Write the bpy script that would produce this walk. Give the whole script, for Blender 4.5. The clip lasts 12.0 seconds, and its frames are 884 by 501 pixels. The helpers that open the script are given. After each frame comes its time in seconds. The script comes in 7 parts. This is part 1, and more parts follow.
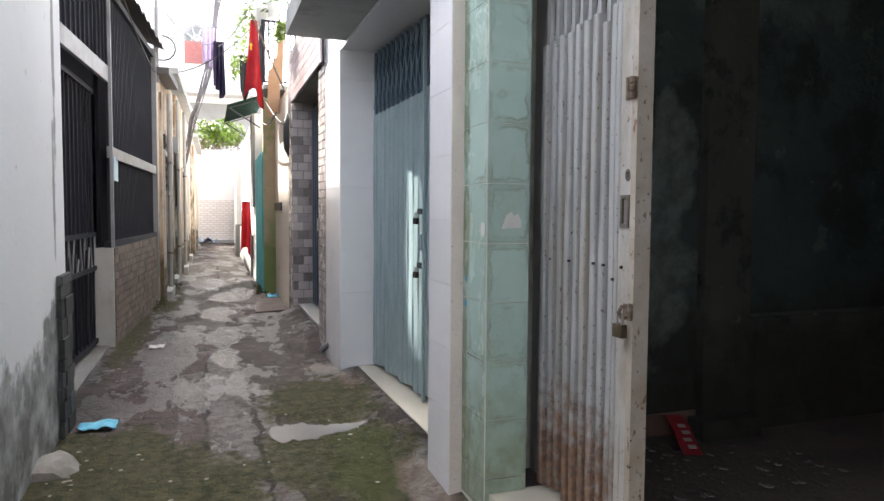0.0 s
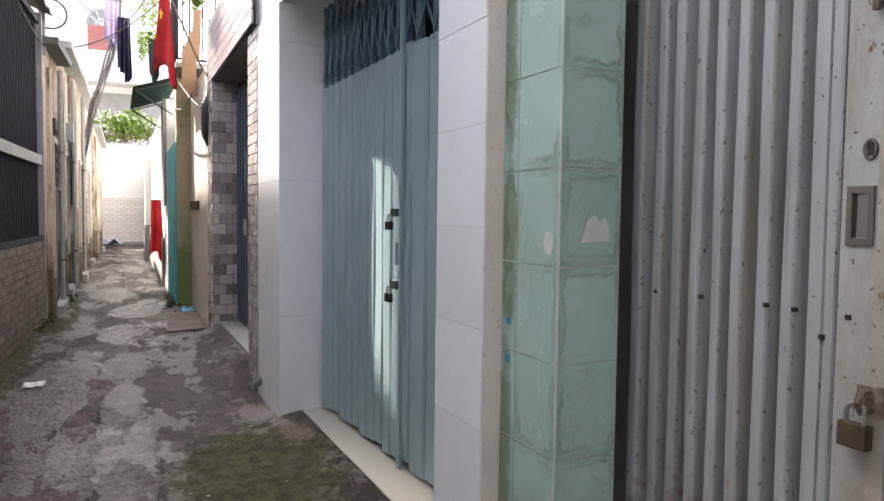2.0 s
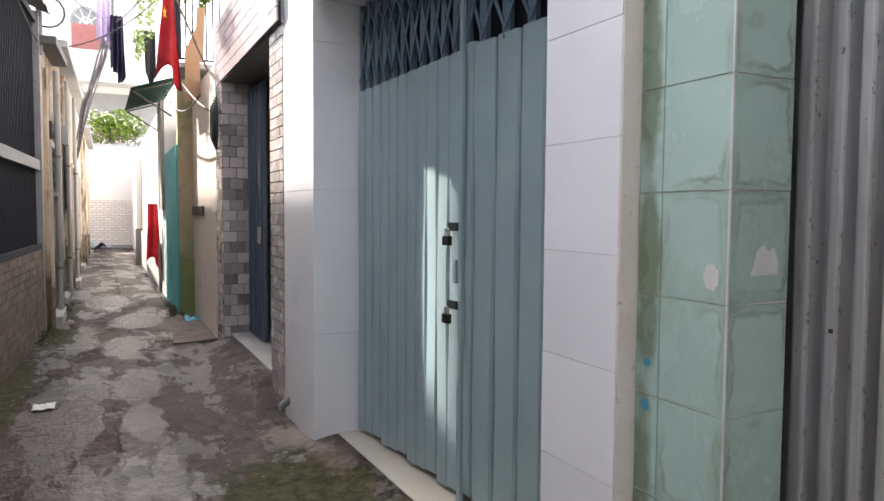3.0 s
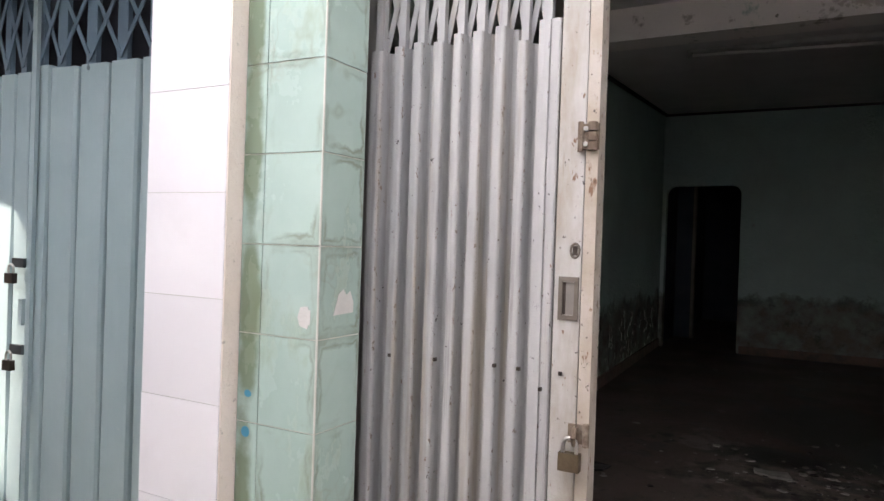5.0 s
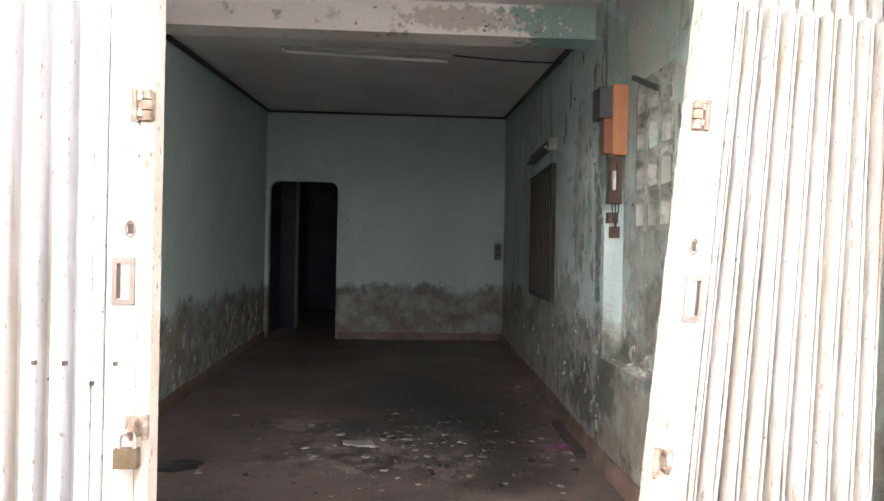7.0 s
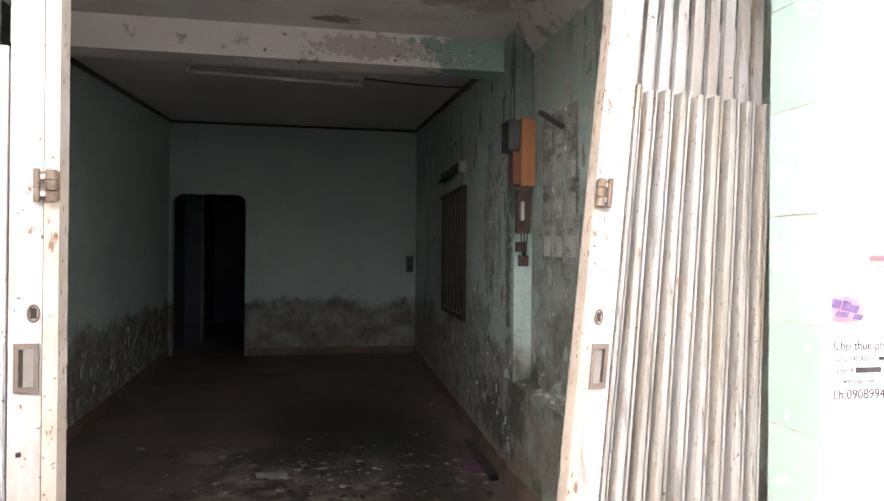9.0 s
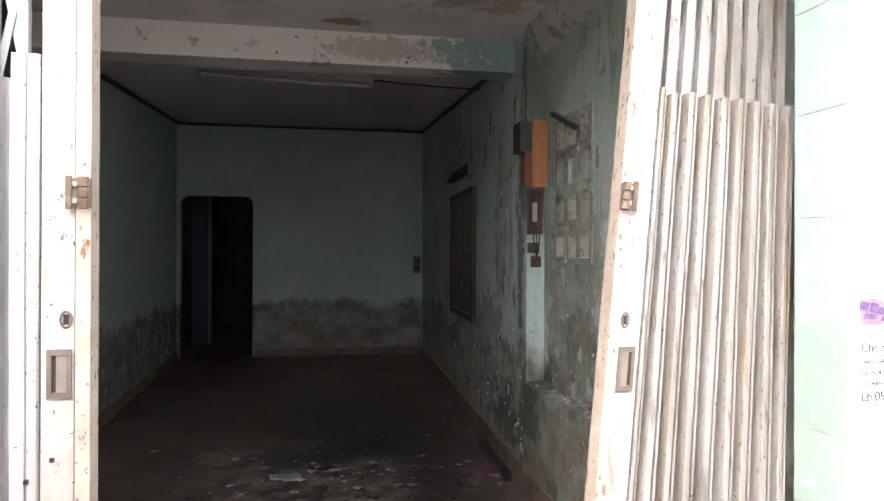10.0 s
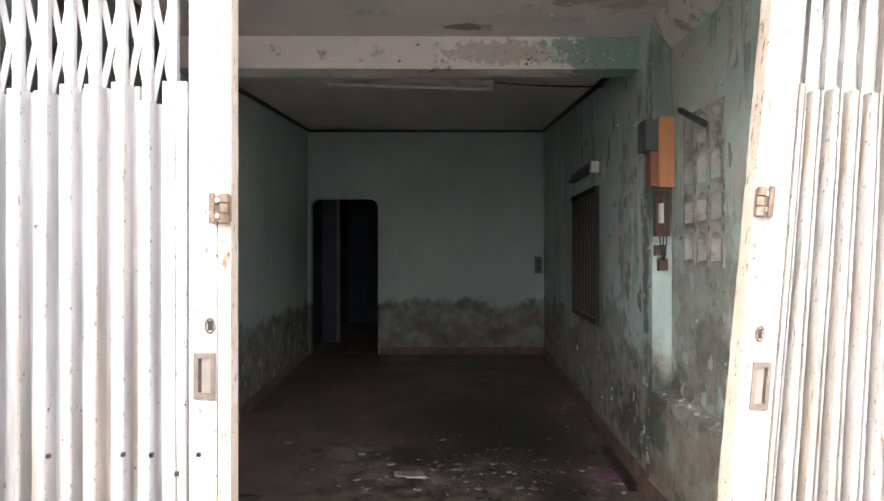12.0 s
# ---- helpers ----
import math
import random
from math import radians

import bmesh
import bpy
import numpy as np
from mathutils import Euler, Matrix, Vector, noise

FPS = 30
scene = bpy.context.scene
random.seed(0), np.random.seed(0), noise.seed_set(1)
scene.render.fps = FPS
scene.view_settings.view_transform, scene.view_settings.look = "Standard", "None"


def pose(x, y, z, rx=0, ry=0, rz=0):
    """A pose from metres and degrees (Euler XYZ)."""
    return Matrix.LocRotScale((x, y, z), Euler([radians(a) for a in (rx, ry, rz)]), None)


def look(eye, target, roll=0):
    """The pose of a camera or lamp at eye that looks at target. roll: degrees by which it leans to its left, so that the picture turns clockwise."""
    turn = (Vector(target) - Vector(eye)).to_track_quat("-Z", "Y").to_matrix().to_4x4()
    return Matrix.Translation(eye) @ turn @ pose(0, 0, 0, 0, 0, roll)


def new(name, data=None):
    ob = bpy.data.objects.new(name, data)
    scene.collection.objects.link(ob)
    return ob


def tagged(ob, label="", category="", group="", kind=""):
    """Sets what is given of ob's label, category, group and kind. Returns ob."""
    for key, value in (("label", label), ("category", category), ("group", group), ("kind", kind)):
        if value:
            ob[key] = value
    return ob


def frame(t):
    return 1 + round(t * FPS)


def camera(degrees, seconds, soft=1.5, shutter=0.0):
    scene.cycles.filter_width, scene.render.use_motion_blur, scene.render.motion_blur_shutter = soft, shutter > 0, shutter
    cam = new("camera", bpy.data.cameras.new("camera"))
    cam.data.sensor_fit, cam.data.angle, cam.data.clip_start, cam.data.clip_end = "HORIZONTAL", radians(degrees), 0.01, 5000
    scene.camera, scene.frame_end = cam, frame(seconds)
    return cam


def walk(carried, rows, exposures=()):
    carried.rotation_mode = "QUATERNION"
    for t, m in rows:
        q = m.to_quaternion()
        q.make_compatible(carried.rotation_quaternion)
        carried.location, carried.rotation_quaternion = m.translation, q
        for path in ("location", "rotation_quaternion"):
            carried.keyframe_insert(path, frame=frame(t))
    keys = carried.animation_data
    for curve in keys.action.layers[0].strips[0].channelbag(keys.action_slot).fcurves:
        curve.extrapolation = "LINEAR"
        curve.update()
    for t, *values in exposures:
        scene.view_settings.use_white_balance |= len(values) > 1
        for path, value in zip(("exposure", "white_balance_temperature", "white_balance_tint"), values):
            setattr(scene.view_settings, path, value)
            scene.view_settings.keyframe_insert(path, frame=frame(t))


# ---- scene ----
cam = camera(65.5, 12.0)
PATH = [
    (0, (-0.078, 0.285, 1.24), (0.565, 2.175, 1.127), 0.4),
    (0.5, (-0.002, 0.556, 1.231), (0.654, 2.442, 1.121), 0.5),
    (1, (0.053, 0.823, 1.222), (0.722, 2.705, 1.11), 0.6),
    (1.5, (0.035, 1.13, 1.246), (0.798, 2.975, 1.139), 0.8),
    (2, (0.008, 1.408, 1.241), (0.862, 3.213, 1.132), 0.7),
    (2.5, (-0.061, 1.681, 1.261), (0.807, 3.48, 1.15), 0.6),
    (2.7, (-0.114, 1.767, 1.28), (0.756, 3.564, 1.167), 0.5),
    (4.3, (-0.379, 1.761, 1.361), (1.032, 3.178, 1.303), 1.3),
    (4.5, (-0.387, 1.726, 1.37), (1.148, 3.007, 1.32), 1.5),
    (5, (-0.405, 1.681, 1.364), (1.359, 2.624, 1.347), 1.9),
    (5.5, (-0.382, 1.651, 1.348), (1.51, 2.297, 1.342), 1.7),
    (5.7, (-0.379, 1.643, 1.355), (1.551, 2.168, 1.335), 1.8),
    (6, (-0.364, 1.615, 1.338), (1.605, 1.969, 1.336), 1.4),
    (6.5, (-0.358, 1.575, 1.333), (1.641, 1.647, 1.337), 1.2),
    (7, (-0.358, 1.577, 1.323), (1.638, 1.461, 1.326), 1.1),
    (7.2, (-0.349, 1.577, 1.308), (1.645, 1.427, 1.309), 1.1),
    (8.8, (-0.378, 1.595, 1.487), (1.591, 1.244, 1.494), 0.8),
    (9, (-0.395, 1.599, 1.495), (1.57, 1.226, 1.502), 0.5),
    (9.5, (-0.399, 1.612, 1.501), (1.56, 1.212, 1.506), 0.4),
    (10, (-0.391, 1.655, 1.505), (1.575, 1.291, 1.511), 0.2),
    (10.5, (-0.377, 1.672, 1.517), (1.613, 1.469, 1.519), 0.1),
    (11, (-0.379, 1.693, 1.525), (1.618, 1.588, 1.526), 0.2),
    (11.5, (-0.385, 1.698, 1.527), (1.614, 1.652, 1.529), 0.2),
    (12, (-0.396, 1.651, 1.532), (1.604, 1.637, 1.533), 0.0),
]
EXPOSE = [(0, 2.7, 6450, 11), (1.2, 2.7, 6500, 12), (2.1, 2.48, 6550, 12), (2.7, 2.48, 6600, 13), (4.3, 2.95, 6750, 15), (5.0, 3.4, 7050, 18), (5.6, 3.75, 7150, 18), (6.0, 4.3, 7250, 18), (6.5, 5.2, 7200, 18), (7.2, 5.6, 7100, 18), (8.8, 4.6, 7150, 18), (9.9, 4.55, 7150, 18), (10.7, 5.35, 7150, 18), (12, 5.05, 7150, 18)]
walk(cam, [(t, look(eye, target, roll)) for t, eye, target, roll in PATH], EXPOSE)

# ---- world and sun ----
SUN_FROM = Vector((-0.36, 0.93, 1.15)).normalized()
world = bpy.data.worlds.new("world")
scene.world = world
world.use_nodes = True
wn = world.node_tree.nodes
sky = wn.new("ShaderNodeTexSky")
sky.sky_type = "NISHITA"
sky.sun_disc = False
sky.sun_elevation = math.asin(SUN_FROM.z)
sky.sun_rotation = math.atan2(SUN_FROM.x, SUN_FROM.y)
sky.air_density, sky.dust_density = 1.0, 3.0
haze = wn.new("ShaderNodeHueSaturation")
haze.inputs["Saturation"].default_value = 0.35
world.node_tree.links.new(sky.outputs[0], haze.inputs["Color"])
world.node_tree.links.new(haze.outputs[0], wn["Background"].inputs[0])
wn["Background"].inputs[1].default_value = 0.15
sun = new("sun", bpy.data.lights.new("sun", "SUN"))
sun.data.energy, sun.data.angle, sun.data.color = 5.0, radians(0.5), (1.0, 0.95, 0.87)
sun.matrix_world = look(SUN_FROM * 60, (0, 0, 0))


# ---- materials ----
def ramp(nt, fac, a, b, lo=0.4, hi=0.6):
    n = nt.nodes.new("ShaderNodeMapRange")
    n.inputs["From Min"].default_value, n.inputs["From Max"].default_value = lo, hi
    n.inputs["To Min"].default_value, n.inputs["To Max"].default_value = a, b
    nt.links.new(fac, n.inputs["Value"])
    return n.outputs[0]


def noise_of(nt, scale, detail=6.0, stretch=(1, 1, 1), rough=0.6, shift=0.0):
    g = nt.nodes.new("ShaderNodeNewGeometry")
    m = nt.nodes.new("ShaderNodeMapping")
    m.inputs["Scale"].default_value = stretch
    m.inputs["Location"].default_value = (shift, shift, shift)
    nt.links.new(g.outputs["Position"], m.inputs["Vector"])
    n = nt.nodes.new("ShaderNodeTexNoise")
    n.inputs["Scale"].default_value, n.inputs["Detail"].default_value = scale, detail
    n.inputs["Roughness"].default_value = rough
    nt.links.new(m.outputs[0], n.inputs["Vector"])
    return n.outputs[0]


def mix_col(nt, fac, a, b):
    n = nt.nodes.new("ShaderNodeMix")
    n.data_type = "RGBA"
    for sock, v in ((n.inputs["Factor"], fac), (n.inputs["A"], a), (n.inputs["B"], b)):
        if isinstance(v, (tuple, list)):
            sock.default_value = (*v, 1) if len(v) == 3 else v
        elif isinstance(v, (float, int)):
            sock.default_value = v
        else:
            nt.links.new(v, sock)
    return n.outputs["Result"]


def calc(nt, op, a, b):
    n = nt.nodes.new("ShaderNodeMath")
    n.operation = op
    for sock, v in ((n.inputs[0], a), (n.inputs[1], b)):
        if isinstance(v, (float, int)):
            sock.default_value = v
        else:
            nt.links.new(v, sock)
    return n.outputs[0]


def axis_of(nt, axis):
    g = nt.nodes.new("ShaderNodeNewGeometry")
    s = nt.nodes.new("ShaderNodeSeparateXYZ")
    nt.links.new(g.outputs["Position"], s.inputs[0])
    return s.outputs[axis]


def mat(name, a, b, scale=3.0, rough=0.7, bump=0.15, bscale=40.0, metal=0.0, layers=(), rand=0.0, stretch=(1, 1, 1), rvar=0.1, veins=(), spec=0.5):
    """a, b: two tones of the base; layers: (colour, noise scale, low, high, strength, stretch, roughness) of wear, rust and stains."""
    m = bpy.data.materials.new(name)
    m.use_nodes = True
    nt = m.node_tree
    p = nt.nodes["Principled BSDF"]
    p.inputs["Metallic"].default_value = metal
    p.inputs["Specular IOR Level"].default_value = spec
    n1 = noise_of(nt, scale, stretch=stretch)
    col = mix_col(nt, ramp(nt, n1, 0, 1, 0.3, 0.7), a, b)
    rgh = ramp(nt, n1, rough - rvar, min(1, rough + rvar), 0.3, 0.7)
    hgt = noise_of(nt, bscale, 4.0)
    for i, lay in enumerate(layers):
        c, s, lo, hi, k = lay[:5]
        st = lay[5] if len(lay) > 5 else (1, 1, 1)
        f = ramp(nt, noise_of(nt, s, 8.0, st, 0.65, 3.1 * (i + 1)), 0, k, lo, hi)
        col = mix_col(nt, f, col, c)
        if len(lay) > 6:
            rgh = calc(nt, "ADD", calc(nt, "MULTIPLY", rgh, calc(nt, "SUBTRACT", 1.0, f)), calc(nt, "MULTIPLY", f, lay[6]))
        hgt = calc(nt, "SUBTRACT", hgt, calc(nt, "MULTIPLY", f, 0.4))
    for i, (c, s, wd, k) in enumerate(veins):
        v = calc(nt, "ABSOLUTE", calc(nt, "SUBTRACT", noise_of(nt, s, 3.0, shift=7.7 + 2.3 * i), 0.5), 0.0)
        f = calc(nt, "MULTIPLY", ramp(nt, v, k, 0.0, 0.0, wd), ramp(nt, noise_of(nt, s * 0.6, 2.0, shift=1.3), 0.0, 1.0, 0.52, 0.66))
        col = mix_col(nt, f, col, c)
    if rand:
        oi = nt.nodes.new("ShaderNodeObjectInfo")
        h = nt.nodes.new("ShaderNodeHueSaturation")
        nt.links.new(ramp(nt, oi.outputs["Random"], 1 - rand, 1 + rand, 0, 1), h.inputs["Value"])
        nt.links.new(col, h.inputs["Color"])
        col = h.outputs[0]
    nt.links.new(col, p.inputs["Base Color"])
    nt.links.new(rgh, p.inputs["Roughness"])
    bp = nt.nodes.new("ShaderNodeBump")
    bp.inputs["Strength"].default_value = bump
    bp.inputs["Distance"].default_value = 0.01
    nt.links.new(hgt, bp.inputs["Height"])
    nt.links.new(bp.outputs[0], p.inputs["Normal"])
    return m


def worn_folds(m, colour, colour2, strength=0.9):
    """Paint chipped and stained along the folds of a bent sheet (its attribute fold)."""
    nt = m.node_tree
    p = nt.nodes["Principled BSDF"]
    at = nt.nodes.new("ShaderNodeAttribute")
    at.attribute_name = "fold"
    e = at.outputs["Fac"]
    chips = calc(nt, "ADD", calc(nt, "MULTIPLY", noise_of(nt, 85, 5.0, (1, 1, 0.55), 0.7, 12.0), 1.0), calc(nt, "MULTIPLY", calc(nt, "SUBTRACT", e, 1.0), 0.20))
    stain = calc(nt, "ADD", noise_of(nt, 6, 7.0, (1, 1, 0.22), 0.65, 15.0), calc(nt, "MULTIPLY", calc(nt, "SUBTRACT", e, 1.0), 0.18))
    col = mix_col(nt, ramp(nt, stain, 0.0, 0.55, 0.46, 0.64), p.inputs["Base Color"].links[0].from_socket, colour)
    col = mix_col(nt, ramp(nt, chips, 0.0, strength, 0.565, 0.61), col, colour2)
    nt.links.new(col, p.inputs["Base Color"])


RUST = (0.16, 0.075, 0.035)
GRIME = (0.10, 0.09, 0.075)
M = {}
M["white_gate"] = mat("white_gate_paint", (0.45, 0.45, 0.44), (0.36, 0.36, 0.355), 4, 0.45, 0.15, 60, layers=(
    ((0.24, 0.23, 0.215), 5, 0.50, 0.70, 0.75, (1.5, 1.5, 0.15)), ((0.30, 0.25, 0.18), 9, 0.54, 0.66, 0.6, (1.5, 1.5, 0.08)), ((0.20, 0.19, 0.18), 18, 0.57, 0.66, 0.6, (2, 2, 0.05)),
    (RUST, 40, 0.67, 0.70, 0.8, (1, 1, 0.4), 0.9), ((0.035, 0.028, 0.024), 46, 0.665, 0.68, 0.9, (1, 1, 0.7), 0.9)))
M["stile"] = mat("old_white_stile_paint", (0.50, 0.49, 0.47), (0.40, 0.385, 0.355), 5, 0.5, 0.15, 60, layers=(
    ((0.30, 0.245, 0.175), 6, 0.50, 0.66, 0.8, (1, 1, 0.3)), ((0.22, 0.17, 0.12), 16, 0.58, 0.66, 0.7, (2, 2, 0.1)), (RUST, 48, 0.635, 0.66, 0.85, (1, 1, 0.5), 0.9), ((0.04, 0.03, 0.025), 60, 0.65, 0.67, 0.9)))
M["teal"] = mat("teal_gate_paint", (0.335, 0.43, 0.44), (0.28, 0.375, 0.39), 3, 0.4, 0.08, 70, layers=(
    ((0.36, 0.45, 0.46), 5, 0.5, 0.75, 0.6, (1, 1, 0.2)), ((0.05, 0.07, 0.08), 22, 0.69, 0.72, 0.8, (1, 1, 0.3)), ((0.40, 0.47, 0.48), 40, 0.66, 0.70, 0.5)))
M["stile_rust"] = mat("rust_stained_angle_paint", (0.48, 0.44, 0.39), (0.36, 0.30, 0.23), 7, 0.55, 0.2, 60, layers=(
    ((0.36, 0.29, 0.21), 5, 0.50, 0.66, 0.6, (1, 1, 0.3)), (RUST, 34, 0.60, 0.64, 0.85, (1, 1, 0.4), 0.9), ((0.04, 0.03, 0.025), 50, 0.63, 0.66, 0.9)))
# Stained right gate; its base is also darkened so strong light doesn't bleach it
M["cream_gate"] = mat("stained_cream_gate_darkened", (0.33, 0.325, 0.31), (0.26, 0.255, 0.24), 4, 0.45, 0.15, 60, layers=(
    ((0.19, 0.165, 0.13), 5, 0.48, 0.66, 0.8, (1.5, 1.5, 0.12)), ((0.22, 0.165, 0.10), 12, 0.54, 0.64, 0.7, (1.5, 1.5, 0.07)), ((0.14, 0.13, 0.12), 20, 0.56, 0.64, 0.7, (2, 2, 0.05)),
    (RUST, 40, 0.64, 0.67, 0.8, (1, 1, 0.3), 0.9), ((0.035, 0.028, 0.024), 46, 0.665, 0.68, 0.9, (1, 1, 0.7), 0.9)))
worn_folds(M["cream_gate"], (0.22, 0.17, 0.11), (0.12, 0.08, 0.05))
worn_folds(M["white_gate"], (0.31, 0.27, 0.21), (0.14, 0.10, 0.07))
worn_folds(M["teal"], (0.22, 0.28, 0.28), (0.10, 0.12, 0.12), 0.6)
M["teal_lattice"] = mat("blue_grey_lattice_paint", (0.13, 0.20, 0.25), (0.10, 0.15, 0.19), 6, 0.45, 0.08, 60)
M["rusty"] = mat("rusty_steel", (0.22, 0.17, 0.125), (0.10, 0.065, 0.045), 20, 0.75, 0.3, 90, metal=0.2, layers=(((0.38, 0.33, 0.27), 15, 0.5, 0.6, 0.6),))
M["steel"] = mat("worn_steel", (0.55, 0.54, 0.52), (0.4, 0.38, 0.35), 20, 0.35, 0.1, 80, metal=0.9)
M["brass"] = mat("dull_brass", (0.17, 0.13, 0.08), (0.11, 0.08, 0.05), 30, 0.5, 0.15, 80, metal=0.6)
M["green_tile"] = mat("sea_green_glazed_tile", (0.425, 0.56, 0.505), (0.37, 0.50, 0.45), 6, 0.22, 0.03, 30, rand=0.06, layers=(
    ((0.24, 0.30, 0.18), 4.5, 0.57, 0.68, 0.6, (1, 1, 0.5), 0.6), ((0.46, 0.55, 0.49), 9, 0.6, 0.75, 0.35)), veins=(((0.20, 0.21, 0.13), 3.2, 0.03, 0.35), ((0.30, 0.28, 0.19), 6, 0.02, 0.25)))
M["green_tile_clean"] = mat("pale_sea_green_glazed_tile", (0.39, 0.525, 0.47), (0.35, 0.475, 0.43), 6, 0.22, 0.03, 30, rand=0.05, layers=(((0.30, 0.35, 0.24), 5, 0.66, 0.74, 0.5, (1, 1, 0.5), 0.6),))
M["white_tile"] = mat("white_glazed_tile", (0.80, 0.79, 0.81), (0.75, 0.74, 0.76), 2, 0.2, 0.02, 20, rand=0.03, layers=(((0.55, 0.54, 0.55), 1.5, 0.5, 0.8, 0.35, (3, 1, 1)),))
M["grey_tile"] = mat("pale_grey_polished_tile", (0.84, 0.84, 0.86), (0.79, 0.79, 0.81), 2, 0.18, 0.02, 20, rand=0.03, layers=(((0.58, 0.56, 0.54), 2.2, 0.55, 0.8, 0.4),))
M["grout"] = mat("dirty_grout", (0.68, 0.69, 0.63), (0.36, 0.36, 0.29), 7, 0.9, 0.3, 90)
M["cream"] = mat("cream_plaster_edge", (0.74, 0.665, 0.60), (0.66, 0.585, 0.52), 8, 0.85, 0.5, 60, layers=((GRIME, 40, 0.62, 0.66, 0.4), ((0.70, 0.66, 0.60), 5, 0.55, 0.7, 0.6)))
M["sill_tile"] = mat("cream_threshold_tile", (0.66, 0.60, 0.50), (0.62, 0.56, 0.46), 2, 0.4, 0.05, 30)
M["stone_clad"] = mat("slate_cladding", (0.045, 0.047, 0.05), (0.085, 0.087, 0.087), 10, 0.75, 1.0, 40, rand=0.35, spec=0.3)
# Black steel of the bars, reused to fill dark gaps behind lattice and door
M["black_metal_and_dark"] = mat("black_steel_and_dark", (0.024, 0.025, 0.034), (0.036, 0.037, 0.048), 5, 0.7, 0.05, 60, spec=0.2)
M["grey_bar"] = mat("grey_painted_steel", (0.36, 0.37, 0.38), (0.28, 0.28, 0.29), 6, 0.5, 0.1, 60, layers=((RUST, 10, 0.62, 0.7, 0.6),))
M["brown_brick"] = mat("brown_brick", (0.22, 0.17, 0.14), (0.16, 0.13, 0.11), 12, 0.8, 0.4, 60, rand=0.2, layers=(((0.08, 0.08, 0.07), 5, 0.55, 0.7, 0.5),))
M["mortar"] = mat("grey_mortar", (0.26, 0.25, 0.23), (0.18, 0.17, 0.16), 9, 0.95, 0.3, 90)
M["wall_tile"] = mat("glazed_brick_tile", (0.46, 0.41, 0.39), (0.39, 0.34, 0.33), 8, 0.25, 0.1, 50, rand=0.25)
M["cyan_wall"] = mat("turquoise_paint", (0.06, 0.42, 0.44), (0.05, 0.34, 0.37), 3, 0.7, 0.2, 40)
M["white_wall"] = mat("white_painted_masonry", (0.86, 0.85, 0.83), (0.80, 0.78, 0.75), 1.2, 0.85, 0.3, 25, layers=(((0.5, 0.45, 0.38), 1.6, 0.6, 0.75, 0.4),))
M["grey_render"] = mat("grey_cement_render", (0.36, 0.35, 0.33), (0.28, 0.27, 0.26), 1.5, 0.9, 0.4, 30)
M["ceil_dark"] = mat("grey_ceiling_board", (0.74, 0.72, 0.715), (0.66, 0.64, 0.635), 1.5, 0.8, 0.1, 30)
M["ceil_trim"] = mat("dark_ceiling_moulding", (0.07, 0.065, 0.065), (0.05, 0.05, 0.05), 6, 0.7, 0.1, 40)
M["beam"] = mat("white_limewashed_concrete", (0.62, 0.58, 0.55), (0.55, 0.51, 0.48), 2, 0.85, 0.3, 30, layers=(((0.33, 0.29, 0.26), 7, 0.62, 0.68, 0.7),))


# ---- mesh helpers ----
def obj(name, bm, material, parent=None, label=""):
    me = bpy.data.meshes.new(name)
    bmesh.ops.recalc_face_normals(bm, faces=bm.faces)
    bm.to_mesh(me)
    bm.free()
    if material is not None:
        me.materials.append(material)
    ob = new(name, me)
    if parent is not None:
        ob.parent = parent
        ob.matrix_parent_inverse = Matrix.Translation(-parent.location)
    if label:
        ob["label"] = label
    return ob


def part(name, bm, material, parent, label=""):
    return obj(name, bm, material, parent, label)


def thing(name, base, label, category, group=""):
    e = new(name)
    e.empty_display_size = 0.05
    e.location = base
    return tagged(e, label, category, group)


def setting(name, bm, material, label):
    return tagged(obj(name, bm, material), label, kind="structure")


def bevel(bm, w, seg=1):
    bmesh.ops.bevel(bm, geom=[e for e in bm.edges if len(e.link_faces) == 2 and e.calc_face_angle(0) > 0.5], offset=w, segments=seg, affect="EDGES", clamp_overlap=True)
    return bm


def prism(bm, pts, z0, z1):
    """A prism over the outline pts (x, y); z0 and z1 may be lists."""
    n = len(pts)
    za = z0 if isinstance(z0, (list, tuple)) else [z0] * n
    zb = z1 if isinstance(z1, (list, tuple)) else [z1] * n
    lo = [bm.verts.new((p[0], p[1], z)) for p, z in zip(pts, za)]
    hi = [bm.verts.new((p[0], p[1], z)) for p, z in zip(pts, zb)]
    bm.faces.new(lo[::-1])
    bm.faces.new(hi)
    for i in range(n):
        j = (i + 1) % n
        bm.faces.new((lo[i], lo[j], hi[j], hi[i]))
    return bm


def box(x0, x1, y0, y1, z0, z1, bm=None, bev=0.0):
    own = bm is None
    bm = bm or bmesh.new()
    prism(bm, [(x0, y0), (x1, y0), (x1, y1), (x0, y1)], z0, z1)
    if own and bev:
        bevel(bm, bev)
    return bm


def obox(bm, c, ax, ay, az):
    """A box about c with half axes ax, ay, az."""
    c, ax, ay, az = Vector(c), Vector(ax), Vector(ay), Vector(az)
    v = [bm.verts.new(c + sx * ax + sy * ay + sz * az) for sz in (-1, 1) for sx, sy in ((-1, -1), (1, -1), (1, 1), (-1, 1))]
    for f in ((0, 3, 2, 1), (4, 5, 6, 7), (0, 1, 5, 4), (1, 2, 6, 5), (2, 3, 7, 6), (3, 0, 4, 7)):
        bm.faces.new([v[i] for i in f])
    return bm


